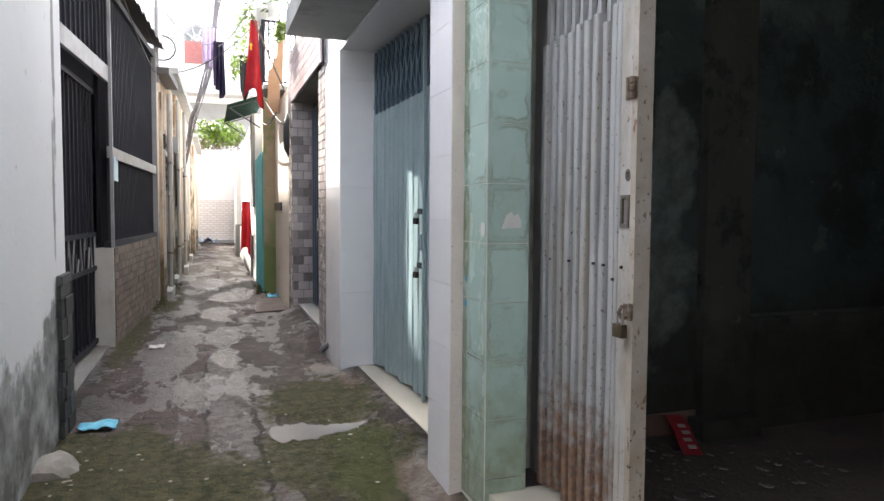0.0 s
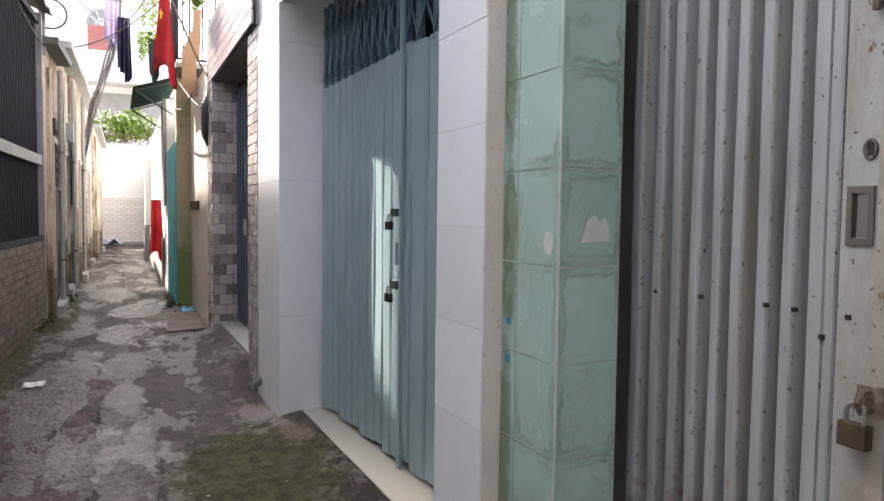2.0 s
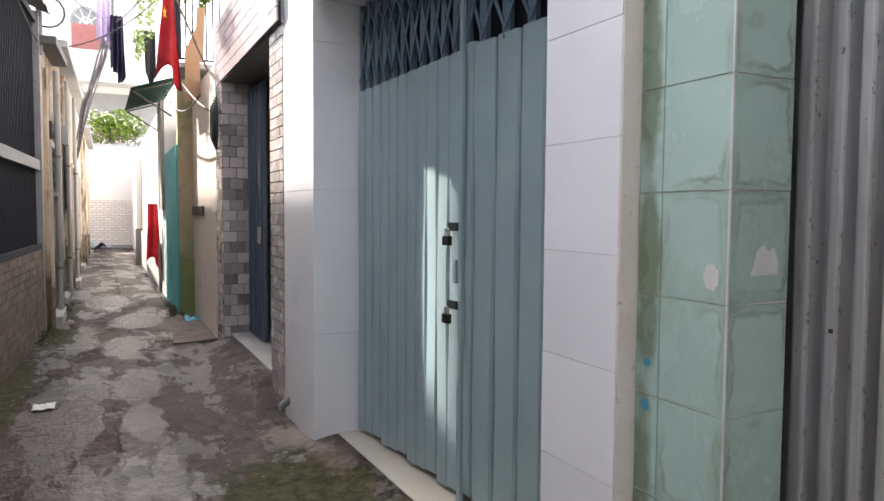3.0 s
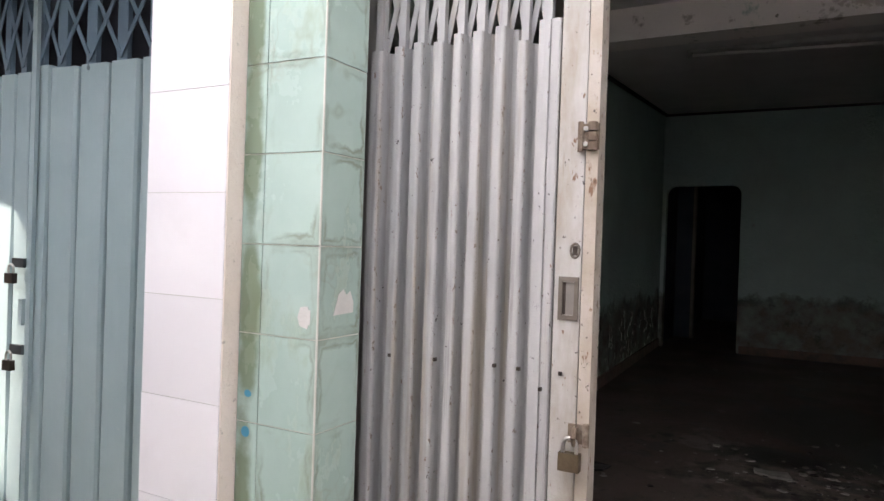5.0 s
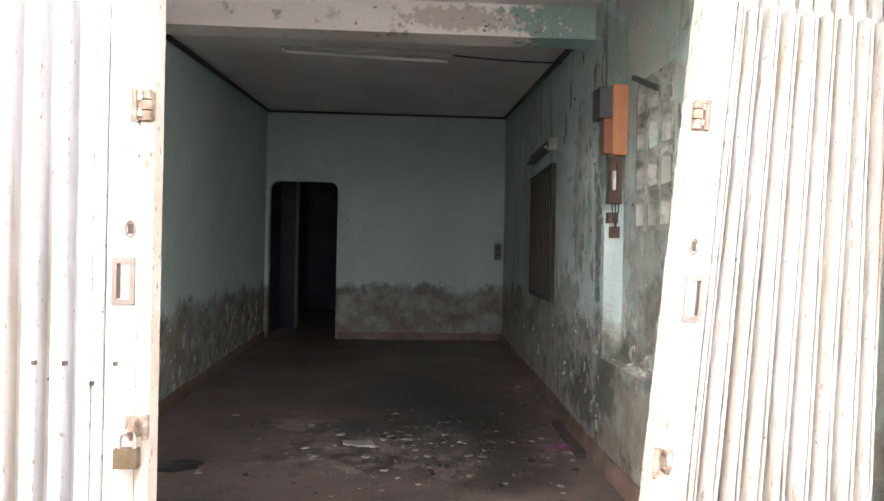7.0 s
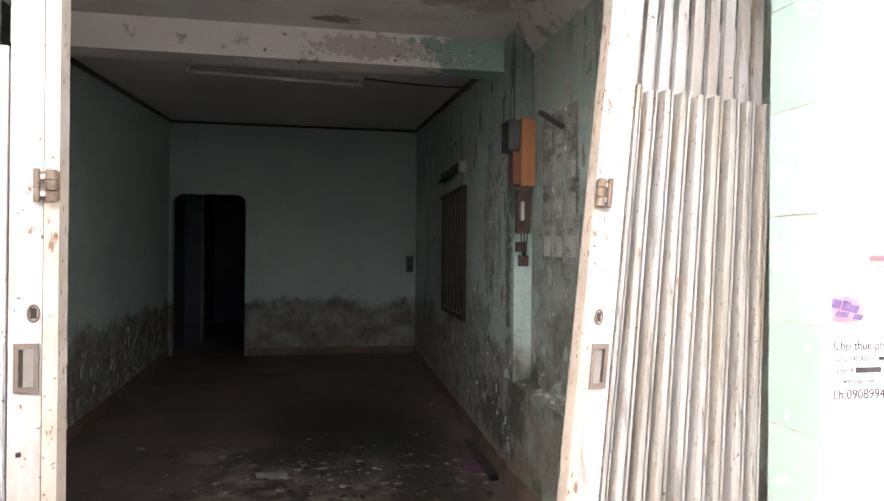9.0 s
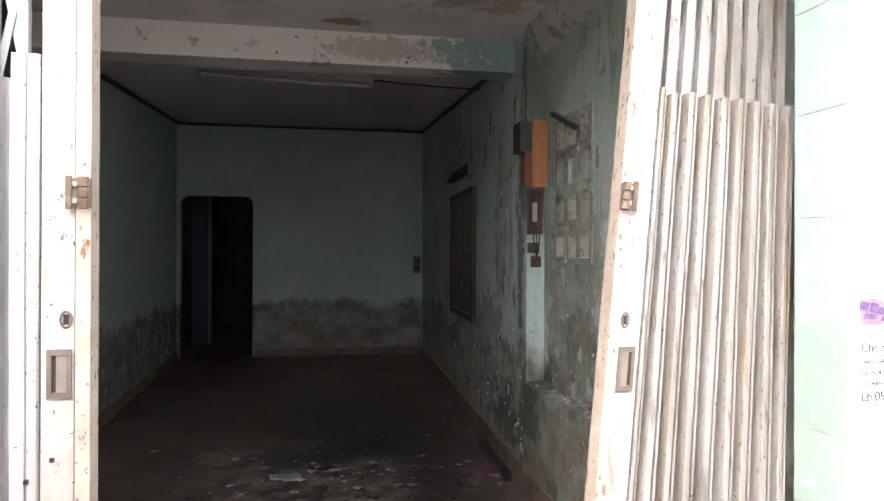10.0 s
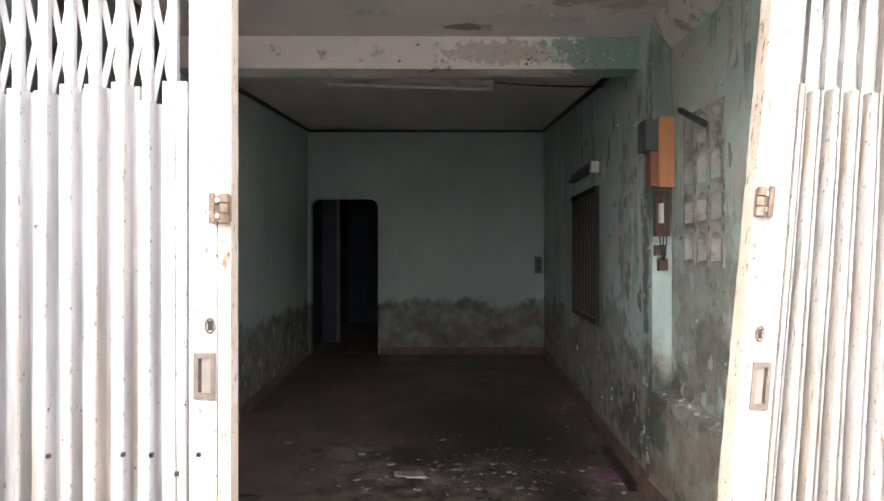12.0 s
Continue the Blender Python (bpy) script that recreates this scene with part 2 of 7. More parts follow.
def tube(bm, pts, r, seg=8, r_end=None):
    """A round bar or cable through pts."""
    pts = [Vector(p) for p in pts]
    rings = []
    for i, p in enumerate(pts):
        d = (pts[min(i + 1, len(pts) - 1)] - pts[max(i - 1, 0)]).normalized()
        u = d.orthogonal().normalized()
        if rings:
            u = (last - d * last.dot(d))
            u = u.normalized() if u.length > 1e-5 else d.orthogonal().normalized()
        last = u
        w = d.cross(u)
        rr = r if r_end is None else r + (r_end - r) * i / (len(pts) - 1)
        rings.append([bm.verts.new(p + rr * (math.cos(a) * u + math.sin(a) * w)) for a in [2 * math.pi * k / seg for k in range(seg)]])
    for a, b in zip(rings, rings[1:]):
        for k in range(seg):
            bm.faces.new((a[k], a[(k + 1) % seg], b[(k + 1) % seg], b[k]))
    bm.faces.new(rings[0][::-1])
    bm.faces.new(rings[-1])
    return bm


def sag(a, b, drop, n=12):
    a, b = Vector(a), Vector(b)
    return [a.lerp(b, i / n) - Vector((0, 0, drop * 4 * (i / n) * (1 - i / n))) for i in range(n + 1)]


def lerp2(p, q, t):
    return (p[0] + (q[0] - p[0]) * t, p[1] + (q[1] - p[1]) * t)


def wall_line(bm, p, q, z0, z1, thick):
    """A wall whose seen face runs from p to q; thick goes to the right of that way when positive."""
    d = Vector((q[0] - p[0], q[1] - p[1])).normalized()
    n = Vector((d.y, -d.x)) * thick
    return prism(bm, [p, q, (q[0] + n.x, q[1] + n.y), (p[0] + n.x, p[1] + n.y)], z0, z1)


def patches(nt, spots, axes=(0, 1), scale=3.5, wobble=3.2, soft=0.2):
    """A mask of uneven round patches (c0, c1, r0, r1) in two of the world's axes."""
    u, v = axis_of(nt, axes[0]), axis_of(nt, axes[1])
    n = calc(nt, "MULTIPLY", calc(nt, "SUBTRACT", noise_of(nt, scale, 8.0, shift=2.0), 0.5), wobble)
    total = None
    for cu, cv, ru, rv in spots:
        du = calc(nt, "DIVIDE", calc(nt, "SUBTRACT", u, cu), ru)
        dv = calc(nt, "DIVIDE", calc(nt, "SUBTRACT", v, cv), rv)
        r = calc(nt, "ADD", calc(nt, "MULTIPLY", du, du), calc(nt, "MULTIPLY", dv, dv))
        f = ramp(nt, calc(nt, "ADD", r, n), 1.0, 0.0, 1.0 - soft, 1.0 + soft)
        total = f if total is None else calc(nt, "MAXIMUM", total, f)
    return total


def add_patches(m, spots, colour, strength=0.85, axes=(0, 1), scale=3.5, wobble=3.2, soft=0.2, rough=None, colour2=None, c2=34):
    nt = m.node_tree
    p = nt.nodes["Principled BSDF"]
    f = calc(nt, "MULTIPLY", patches(nt, spots, axes, scale, wobble, soft), strength)
    c = colour if colour2 is None else mix_col(nt, ramp(nt, noise_of(nt, c2, 7.0), 0, 1, 0.40, 0.60), colour, colour2)
    nt.links.new(mix_col(nt, f, p.inputs["Base Color"].links[0].from_socket, c), p.inputs["Base Color"])
    if rough is not None:
        r = p.inputs["Roughness"].links[0].from_socket
        r = calc(nt, "ADD", calc(nt, "MULTIPLY", r, calc(nt, "SUBTRACT", 1.0, f)), calc(nt, "MULTIPLY", f, rough))
        nt.links.new(r, p.inputs["Roughness"])
    return m


def damp_mat(name, a, b, top, wobble, stain, *peel, soften=1.0):
    """Limewash with a mouldy rising-damp band of uneven height."""
    m = mat(name, a, b, 1.4, 0.85, 0.9 * soften, 22, layers=((tuple(0.7 * v for v in a), 0.9, 0.45, 0.75, 0.6 * soften), ((0.40, 0.42, 0.39), 9, 0.66, 0.70, 0.5)) + tuple(peel))
    nt = m.node_tree
    p = nt.nodes["Principled BSDF"]
    old = p.inputs["Base Color"].links[0].from_socket
    z = axis_of(nt, 2)
    n = noise_of(nt, 1.7, 9.0, rough=0.7)
    edge = calc(nt, "ADD", z, calc(nt, "MULTIPLY", calc(nt, "SUBTRACT", n, 0.5), wobble))
    f = ramp(nt, edge, 1.0, 0.0, top - 0.10, top + 0.05)
    f2 = calc(nt, "MULTIPLY", f, ramp(nt, noise_of(nt, 5, 8.0, shift=9.0), 0.55, 1.0, 0.35, 0.6))
    col = mix_col(nt, f2, old, stain)
    f3 = calc(nt, "MULTIPLY", f, ramp(nt, noise_of(nt, 4.5, 9.0, shift=5.0, rough=0.7), 0.0, 0.7, 0.53, 0.66))
    col = mix_col(nt, f3, col, (0.05, 0.055, 0.045))
    rim = ramp(nt, calc(nt, "ABSOLUTE", calc(nt, "SUBTRACT", edge, top - 0.04), 0.0), 0.65, 0.0, 0.01, 0.09)
    rim = calc(nt, "MULTIPLY", rim, ramp(nt, noise_of(nt, 2.6, 8.0, shift=13.0), 0.1, 1.0, 0.44, 0.58))
    col = mix_col(nt, rim, col, (0.07, 0.075, 0.06))
    nt.links.new(col, p.inputs["Base Color"])
    return m


M["mint_damp"] = damp_mat("mint_limewash_with_damp", (0.56, 0.705, 0.66), (0.50, 0.635, 0.595), 0.82, 0.7, (0.25, 0.225, 0.185))
M["mint_streaked"] = damp_mat("mint_limewash_peeling_in_streaks", (0.53, 0.67, 0.62), (0.48, 0.61, 0.57), 0.9, 1.3, (0.34, 0.31, 0.26), ((0.50, 0.49, 0.46), 3.5, 0.53, 0.57, 0.75, (1, 1, 0.35)), ((0.15, 0.20, 0.17), 5, 0.56, 0.64, 0.6, (1.5, 1.5, 0.2)), ((0.62, 0.62, 0.58), 11, 0.63, 0.66, 0.7, (1, 1, 0.5)))
M["peeling"] = damp_mat("peeling_mint_plaster", (0.47, 0.60, 0.525), (0.40, 0.52, 0.465), 0.85, 1.2, (0.22, 0.195, 0.155), ((0.50, 0.50, 0.45), 5.5, 0.5, 0.56, 0.8), ((0.13, 0.17, 0.14), 6, 0.54, 0.64, 0.6, (1.5, 1.5, 0.2)), ((0.66, 0.65, 0.62), 13, 0.63, 0.66, 0.7))
for m_ in ("mint_streaked", "peeling"):
    add_patches(M[m_], ((3.0, 1.0, 0.25, 0.22), (3.45, 0.62, 0.2, 0.2), (3.7, 1.55, 0.07, 0.6), (4.1, 0.45, 0.5, 0.2)), (0.055, 0.07, 0.055), 0.75, axes=(0, 2), scale=11, wobble=5.0, soft=0.5)
# Both bay materials are darkened so the front bay's shade lies in the colour
M["bay_mould_shaded"] = damp_mat("shade_darkened_mouldy_plaster", (0.085, 0.115, 0.10), (0.055, 0.075, 0.066), 0.75, 0.9, (0.045, 0.04, 0.032), ((0.03, 0.032, 0.028), 2.2, 0.5, 0.6, 0.8), ((0.16, 0.19, 0.17), 4, 0.60, 0.66, 0.6))
M["bay_cement_shaded"] = damp_mat("shade_darkened_cement", (0.12, 0.115, 0.095), (0.08, 0.078, 0.066), 0.6, 1.0, (0.05, 0.045, 0.035), ((0.03, 0.03, 0.026), 5, 0.54, 0.62, 0.8))
M["beam_paint"] = mat("flaking_white_beam_paint", (0.85, 0.81, 0.78), (0.77, 0.73, 0.70), 2, 0.85, 0.3, 30, layers=(((0.30, 0.26, 0.23), 6, 0.60, 0.66, 0.75), ((0.20, 0.36, 0.31), 1.3, 0.60, 0.64, 0.8)))
M["ceil_front"] = mat("stained_ceiling_plaster", (0.80, 0.78, 0.77), (0.72, 0.70, 0.69), 1.5, 0.9, 0.3, 30, layers=(((0.60, 0.57, 0.55), 1.4, 0.60, 0.64, 0.6), ((0.66, 0.65, 0.64), 2.4, 0.66, 0.69, 0.7)))
M["cove"] = mat("flaking_white_cove_paint", (0.66, 0.65, 0.62), (0.52, 0.52, 0.49), 4, 0.9, 0.6, 30, layers=(((0.24, 0.23, 0.20), 6, 0.54, 0.60, 0.75), ((0.30, 0.40, 0.35), 3, 0.56, 0.62, 0.7), ((0.08, 0.08, 0.07), 14, 0.60, 0.65, 0.7)))
M["skirting"] = mat("red_brown_skirting_tile", (0.27, 0.17, 0.13), (0.19, 0.125, 0.10), 8, 0.5, 0.2, 40, layers=((GRIME, 5, 0.45, 0.6, 0.7),))
M["slab"] = mat("stained_canopy_concrete", (0.42, 0.42, 0.41), (0.33, 0.33, 0.32), 2, 0.85, 0.3, 30, layers=(((0.16, 0.18, 0.15), 3, 0.55, 0.7, 0.6),))
M["whitewash_dirty"] = damp_mat("whitewash_with_mould", (0.90, 0.905, 0.93), (0.86, 0.865, 0.89), 0.62, 1.1, (0.17, 0.17, 0.165), ((0.62, 0.62, 0.63), 7, 0.64, 0.70, 0.4, (1, 1, 0.3)), soften=0.25)
add_later = [("whitewash_dirty", ((4.45, 2.0, 0.035, 0.5), (4.40, 1.35, 0.03, 0.35)), (0.17, 0.17, 0.165))]
M["shop_floor"] = mat("dirty_shop_concrete", (0.175, 0.135, 0.117), (0.125, 0.097, 0.085), 1.6, 0.6, 0.5, 40, layers=(
    ((0.05, 0.043, 0.04), 2.2, 0.54, 0.60, 0.7, (1, 1, 1), 0.4), ((0.24, 0.21, 0.185), 3.0, 0.60, 0.66, 0.6), ((0.04, 0.035, 0.03), 14, 0.60, 0.66, 0.6)))


def lay_strip(m, x0, x1, y0, y1, colour, colour2, strength):
    """A strip of cement cast along the alley, with ragged edges and worn through in places."""
    nt = m.node_tree
    p = nt.nodes["Principled BSDF"]
    wob = calc(nt, "MULTIPLY", calc(nt, "SUBTRACT", noise_of(nt, 5.0, 8.0, shift=x0 * 7 + 21), 0.5), 0.16)
    x, y = calc(nt, "ADD", axis_of(nt, 0), wob), calc(nt, "ADD", axis_of(nt, 1), calc(nt, "MULTIPLY", wob, 3.0))
    ex = calc(nt, "SUBTRACT", (x1 - x0) / 2, calc(nt, "ABSOLUTE", calc(nt, "SUBTRACT", x, (x0 + x1) / 2), 0.0))
    ey = calc(nt, "SUBTRACT", (y1 - y0) / 2, calc(nt, "ABSOLUTE", calc(nt, "SUBTRACT", y, (y0 + y1) / 2), 0.0))
    e = calc(nt, "MINIMUM", ex, ey)
    worn = ramp(nt, noise_of(nt, 3.2, 9.0, (1.3, 0.6, 1), 0.7, x0 * 5 + 31), 1.0, 0.15, 0.50, 0.58)
    f = calc(nt, "MULTIPLY", calc(nt, "MULTIPLY", ramp(nt, e, 0.0, 1.0, 0.0, 0.012), worn), strength)
    c = mix_col(nt, ramp(nt, noise_of(nt, 14, 7.0, shift=5.0), 0, 1, 0.42, 0.6), colour, colour2)
    col = mix_col(nt, f, p.inputs["Base Color"].links[0].from_socket, c)
    edge = ramp(nt, calc(nt, "ABSOLUTE", calc(nt, "ADD", e, 0.004), 0.0), 0.75, 0.0, 0.003, 0.014)
    nt.links.new(mix_col(nt, calc(nt, "MULTIPLY", edge, worn), col, (0.018, 0.014, 0.013)), p.inputs["Base Color"])


PALE, PALE2, MAUVE, MAUVE2 = (0.165, 0.150, 0.140), (0.105, 0.092, 0.086), (0.085, 0.060, 0.056), (0.058, 0.042, 0.040)
STRIPS = ((-0.85, -0.11, 2.0, 7.2, MAUVE, MAUVE2, 0.75), (-0.10, 0.17, 2.0, 6.4, PALE, PALE2, 0.85), (-0.32, -0.13, 4.8, 5.8, PALE, PALE2, 0.8), (0.19, 0.31, 2.4, 5.3, PALE, (0.13, 0.115, 0.105), 0.9),
          (0.26, 0.58, 6.05, 6.7, PALE, PALE2, 0.7), (-0.42, 0.10, 7.0, 8.4, PALE, PALE2, 0.7), (-0.55, 0.08, 9.0, 12.4, (0.14, 0.125, 0.105), (0.08, 0.07, 0.06), 0.8), (0.10, 0.62, 9.2, 26.0, (0.19, 0.17, 0.15), (0.13, 0.115, 0.10), 0.85), (-0.5, 0.09, 12.7, 17.5, (0.15, 0.13, 0.11), PALE2, 0.8))


def ground_mat():
    m = mat("worn_alley_concrete", (0.082, 0.060, 0.054), (0.040, 0.029, 0.027), 1.3, 0.80, 1.0, 45, spec=0.22, layers=(
        ((0.17, 0.15, 0.14), 1.5, 0.535, 0.545, 0.75, (1.5, 0.6, 1), 0.9), ((0.018, 0.014, 0.013), 1.9, 0.515, 0.53, 0.9, (1.5, 0.55, 1), 0.25),
        ((0.026, 0.021, 0.019), 4.5, 0.53, 0.545, 0.85), ((0.22, 0.20, 0.185), 3.4, 0.59, 0.60, 0.75, (1.2, 0.8, 1)), ((0.035, 0.03, 0.026), 12, 0.58, 0.62, 0.7), ((0.24, 0.22, 0.20), 28, 0.63, 0.66, 0.5)),
        veins=(((0.012, 0.010, 0.009), 1.2, 0.018, 0.95), ((0.015, 0.012, 0.011), 3.2, 0.022, 0.9), ((0.018, 0.015, 0.013), 7.0, 0.022, 0.8)))
    for x0, x1, y0, y1, c, c2, k in STRIPS:
        lay_strip(m, x0, x1, y0, y1, c, c2, k)
    add_patches(m, ((0.07, 7.4, 0.17, 0.5), (0.02, 8.9, 0.2, 0.6), (0.2, 10.5, 0.3, 0.6), (0.05, 6.3, 0.12, 0.4), (-0.1, 12.5, 0.3, 0.8)), (0.050, 0.042, 0.039), 0.8, rough=0.07, scale=5, wobble=4)
    add_patches(m, ((0.42, 6.3, 0.3, 1.1), (0.55, 7.4, 0.2, 0.8)), (0.050, 0.043, 0.038), 0.75, scale=4, wobble=2.5, soft=0.4, colour2=(0.085, 0.07, 0.06), c2=12)
    add_patches(m, ((0.55, 3.75, 0.40, 0.62), (0.62, 4.72, 0.38, 0.62), (-0.60, 3.9, 0.48, 0.62), (-0.2, 3.5, 0.4, 0.45), (0.40, 2.6, 0.6, 0.6), (-0.78, 7.6, 0.12, 1.6), (-0.6, 10.6, 0.16, 1.6)),
                (0.026, 0.030, 0.009), 0.9, colour2=(0.070, 0.062, 0.028), rough=0.95, scale=6, wobble=3.6, soft=0.35, c2=16)
    add_patches(m, ((0.62, 3.35, 0.16, 0.35), (0.70, 3.85, 0.14, 0.25)), (0.060, 0.072, 0.020), 0.45, scale=9, wobble=4.5, soft=0.4, rough=0.95)
    add_patches(m, ((0.84, 3.05, 0.12, 0.45), (0.9, 5.25, 0.10, 0.30), (0.78, 5.7, 0.16, 0.22)), (0.17, 0.135, 0.112), 0.8, scale=8, wobble=2.5, soft=0.3, colour2=(0.12, 0.09, 0.075))
    return m


M["ground"] = ground_mat()
M["speckle"] = mat("speckled_terrazzo", (0.20, 0.19, 0.18), (0.14, 0.13, 0.12), 3, 0.7, 0.3, 60, layers=(((0.55, 0.54, 0.52), 70, 0.58, 0.62, 0.8), ((0.1, 0.1, 0.1), 80, 0.62, 0.66, 0.7)))
M["white_post"] = mat("dirty_white_render", (0.62, 0.59, 0.55), (0.52, 0.49, 0.45), 4, 0.8, 0.2, 40, layers=(((0.30, 0.27, 0.24), 6, 0.55, 0.7, 0.5, (1, 1, 0.4)),))
M["plate_blue"] = mat("blue_enamel_plate", (0.10, 0.35, 0.55), (0.30, 0.50, 0.62), 30, 0.35, 0.03, 50)
M["roof_dark"] = mat("weathered_dark_sheet", (0.09, 0.09, 0.095), (0.14, 0.13, 0.125), 6, 0.7, 0.2, 40, layers=((RUST, 7, 0.6, 0.7, 0.5),))
M["white_old"] = damp_mat("old_whitewash", (0.66, 0.62, 0.55), (0.55, 0.50, 0.43), 0.6, 1.8, (0.12, 0.09, 0.055), *(((0.40, 0.30, 0.20), 3, 0.55, 0.7, 0.6, (1, 1, 0.4)), ((0.10, 0.10, 0.08), 3, 0.62, 0.75, 0.6)))
M["wall_tile2"] = mat("mauve_grey_wall_tile", (0.40, 0.35, 0.34), (0.34, 0.30, 0.29), 6, 0.25, 0.05, 40, rand=0.55)
M["pale_tile"] = mat("pale_pink_glazed_tile", (0.47, 0.41, 0.41), (0.41, 0.355, 0.36), 6, 0.2, 0.03, 40, rand=0.08)
M["door_blue"] = mat("dark_blue_grey_door_paint", (0.07, 0.09, 0.12), (0.10, 0.12, 0.15), 5, 0.4, 0.08, 50)
M["granite"] = mat("beige_pebble_dash", (0.66, 0.57, 0.48), (0.50, 0.43, 0.36), 40, 0.9, 0.8, 90, layers=(((0.25, 0.2, 0.17), 5, 0.58, 0.7, 0.5),))
M["ochre_moss"] = mat("mossy_ochre_limewash", (0.46, 0.36, 0.23), (0.36, 0.29, 0.18), 3, 0.9, 0.4, 30, layers=(((0.20, 0.28, 0.10), 2.2, 0.5, 0.62, 0.8), ((0.07, 0.06, 0.04), 4, 0.6, 0.7, 0.6)))
M["green_sheet"] = mat("dark_green_sheet", (0.008, 0.024, 0.018), (0.012, 0.032, 0.024), 6, 0.9, 0.1, 50, spec=0.1)
M["flag_red"] = mat("red_cotton", (0.36, 0.03, 0.04), (0.26, 0.018, 0.026), 5, 0.8, 0.1, 90)
M["yellow"] = mat("yellow_cotton", (0.75, 0.55, 0.05), (0.7, 0.5, 0.04), 6, 0.8, 0.1, 90)
M["orange_board"] = mat("orange_board_paint", (0.42, 0.26, 0.15), (0.34, 0.20, 0.11), 6, 0.6, 0.1, 50)
M["leaf"] = mat("green_leaf", (0.06, 0.12, 0.03), (0.09, 0.14, 0.035), 12, 0.5, 0.1, 40)
M["leaf_bright"] = mat("yellow_green_leaf", (0.10, 0.20, 0.02), (0.20, 0.26, 0.03), 3, 0.5, 0.1, 40)
M["twig"] = mat("dry_twig", (0.16, 0.12, 0.09), (0.22, 0.17, 0.13), 12, 0.9, 0.2, 50)
M["violet_cloth"] = mat("violet_print_cloth", (0.42, 0.34, 0.52), (0.60, 0.55, 0.66), 24, 0.9, 0.1, 90)
M["navy_cloth"] = mat("navy_cloth", (0.035, 0.03, 0.07), (0.06, 0.05, 0.10), 9, 0.9, 0.1, 90)
M["black_cloth"] = mat("black_cloth", (0.02, 0.02, 0.022), (0.03, 0.03, 0.034), 9, 0.9, 0.1, 90)
M["cable_grey"] = mat("sun_bleached_cable", (0.20, 0.19, 0.20), (0.12, 0.11, 0.12), 14, 0.7, 0.2, 60)
M["pink_shutter"] = mat("faded_red_shutter", (0.48, 0.20, 0.19), (0.42, 0.17, 0.16), 5, 0.7, 0.1, 40)
M["dark_glass"] = mat("dusty_fanlight_glass", (0.22, 0.24, 0.25), (0.30, 0.31, 0.31), 5, 0.15, 0.02, 40)
M["mask_blue"] = mat("light_blue_fabric", (0.12, 0.45, 0.62), (0.18, 0.52, 0.68), 15, 0.8, 0.2, 90)
M["heap"] = mat("mixed_pale_rubbish", (0.5, 0.5, 0.52), (0.15, 0.25, 0.4), 7, 0.8, 0.3, 40)
M["grit"] = mat("grey_grit", (0.30, 0.28, 0.25), (0.18, 0.16, 0.14), 12, 0.9, 0.4, 60)
# Muddy water whose pale base colour also carries the bright walls' reflection
M["water"] = mat("pale_puddle_water", (0.185, 0.172, 0.163), (0.15, 0.139, 0.132), 3, 0.20, 0.02, 40, rvar=0.04, spec=0.4)

M["stile_recess"] = mat("grey_recess_paint", (0.24, 0.22, 0.20), (0.17, 0.155, 0.135), 12, 0.6, 0.1, 60)
M["pull_frame"] = mat("worn_pull_frame_paint", (0.17, 0.145, 0.12), (0.11, 0.09, 0.07), 14, 0.5, 0.15, 60)
M["lock_brown"] = mat("brown_lock_body", (0.035, 0.026, 0.022), (0.06, 0.045, 0.035), 30, 0.45, 0.1, 60, metal=0.4)
M["dark_pull"] = mat("dark_steel_pull", (0.05, 0.06, 0.065), (0.08, 0.09, 0.095), 20, 0.4, 0.05, 60, metal=0.5)

add_patches(M["shop_floor"], ((4.75, 1.05, 0.85, 0.55), (4.4, 2.0, 0.22, 0.35), (3.55, 1.0, 0.4, 0.45), (5.5, 1.5, 0.8, 0.5)), (0.028, 0.023, 0.020), 0.9, rough=0.42, scale=5, soft=0.4, wobble=2.5, colour2=(0.04, 0.033, 0.029))
add_patches(M["shop_floor"], ((3.85, 1.5, 0.5, 0.85), (4.5, 2.3, 0.2, 0.3)), (0.27, 0.225, 0.19), 0.85, scale=5, wobble=4.0, soft=0.25, colour2=(0.03, 0.025, 0.022), c2=7)
add_patches(M["shop_floor"], ((4.35, 1.72, 0.22, 0.32), (4.75, 1.1, 0.5, 0.34), (3.75, 0.95, 0.28, 0.22), (4.0, 1.30, 0.10, 0.3)), (0.022, 0.018, 0.016), 0.92, rough=0.35, scale=7, wobble=3.5, soft=0.3)
add_patches(M["mint_streaked"], ((4.25, 1.7, 0.2, 0.6), (4.7, 0.8, 0.6, 0.4)), (0.46, 0.46, 0.42), 0.7, axes=(0, 2), scale=8, wobble=4.5, soft=0.15, colour2=(0.17, 0.22, 0.185), c2=9)
add_patches(M["mint_streaked"], ((3.57, 2.5, 0.12, 0.35), (3.6, 1.9, 0.1, 0.25), (3.58, 0.5, 0.12, 0.3)), (0.09, 0.14, 0.115), 0.8, axes=(0, 2), scale=7, wobble=3.0, soft=0.5)
add_patches(M["peeling"], ((3.05, 1.25, 0.42, 0.55),), (0.36, 0.35, 0.305), 0.6, axes=(0, 2), scale=7, wobble=6.0, soft=0.2, colour2=(0.20, 0.20, 0.165), c2=8)
add_patches(M["bay_mould_shaded"], ((1.95, 0.95, 0.34, 0.42), (1.75, 0.45, 0.3, 0.25), (2.15, 1.5, 0.15, 0.3)), (0.24, 0.28, 0.25), 0.8, axes=(0, 2), scale=5, wobble=3.0, soft=0.25, colour2=(0.13, 0.15, 0.13), c2=9)
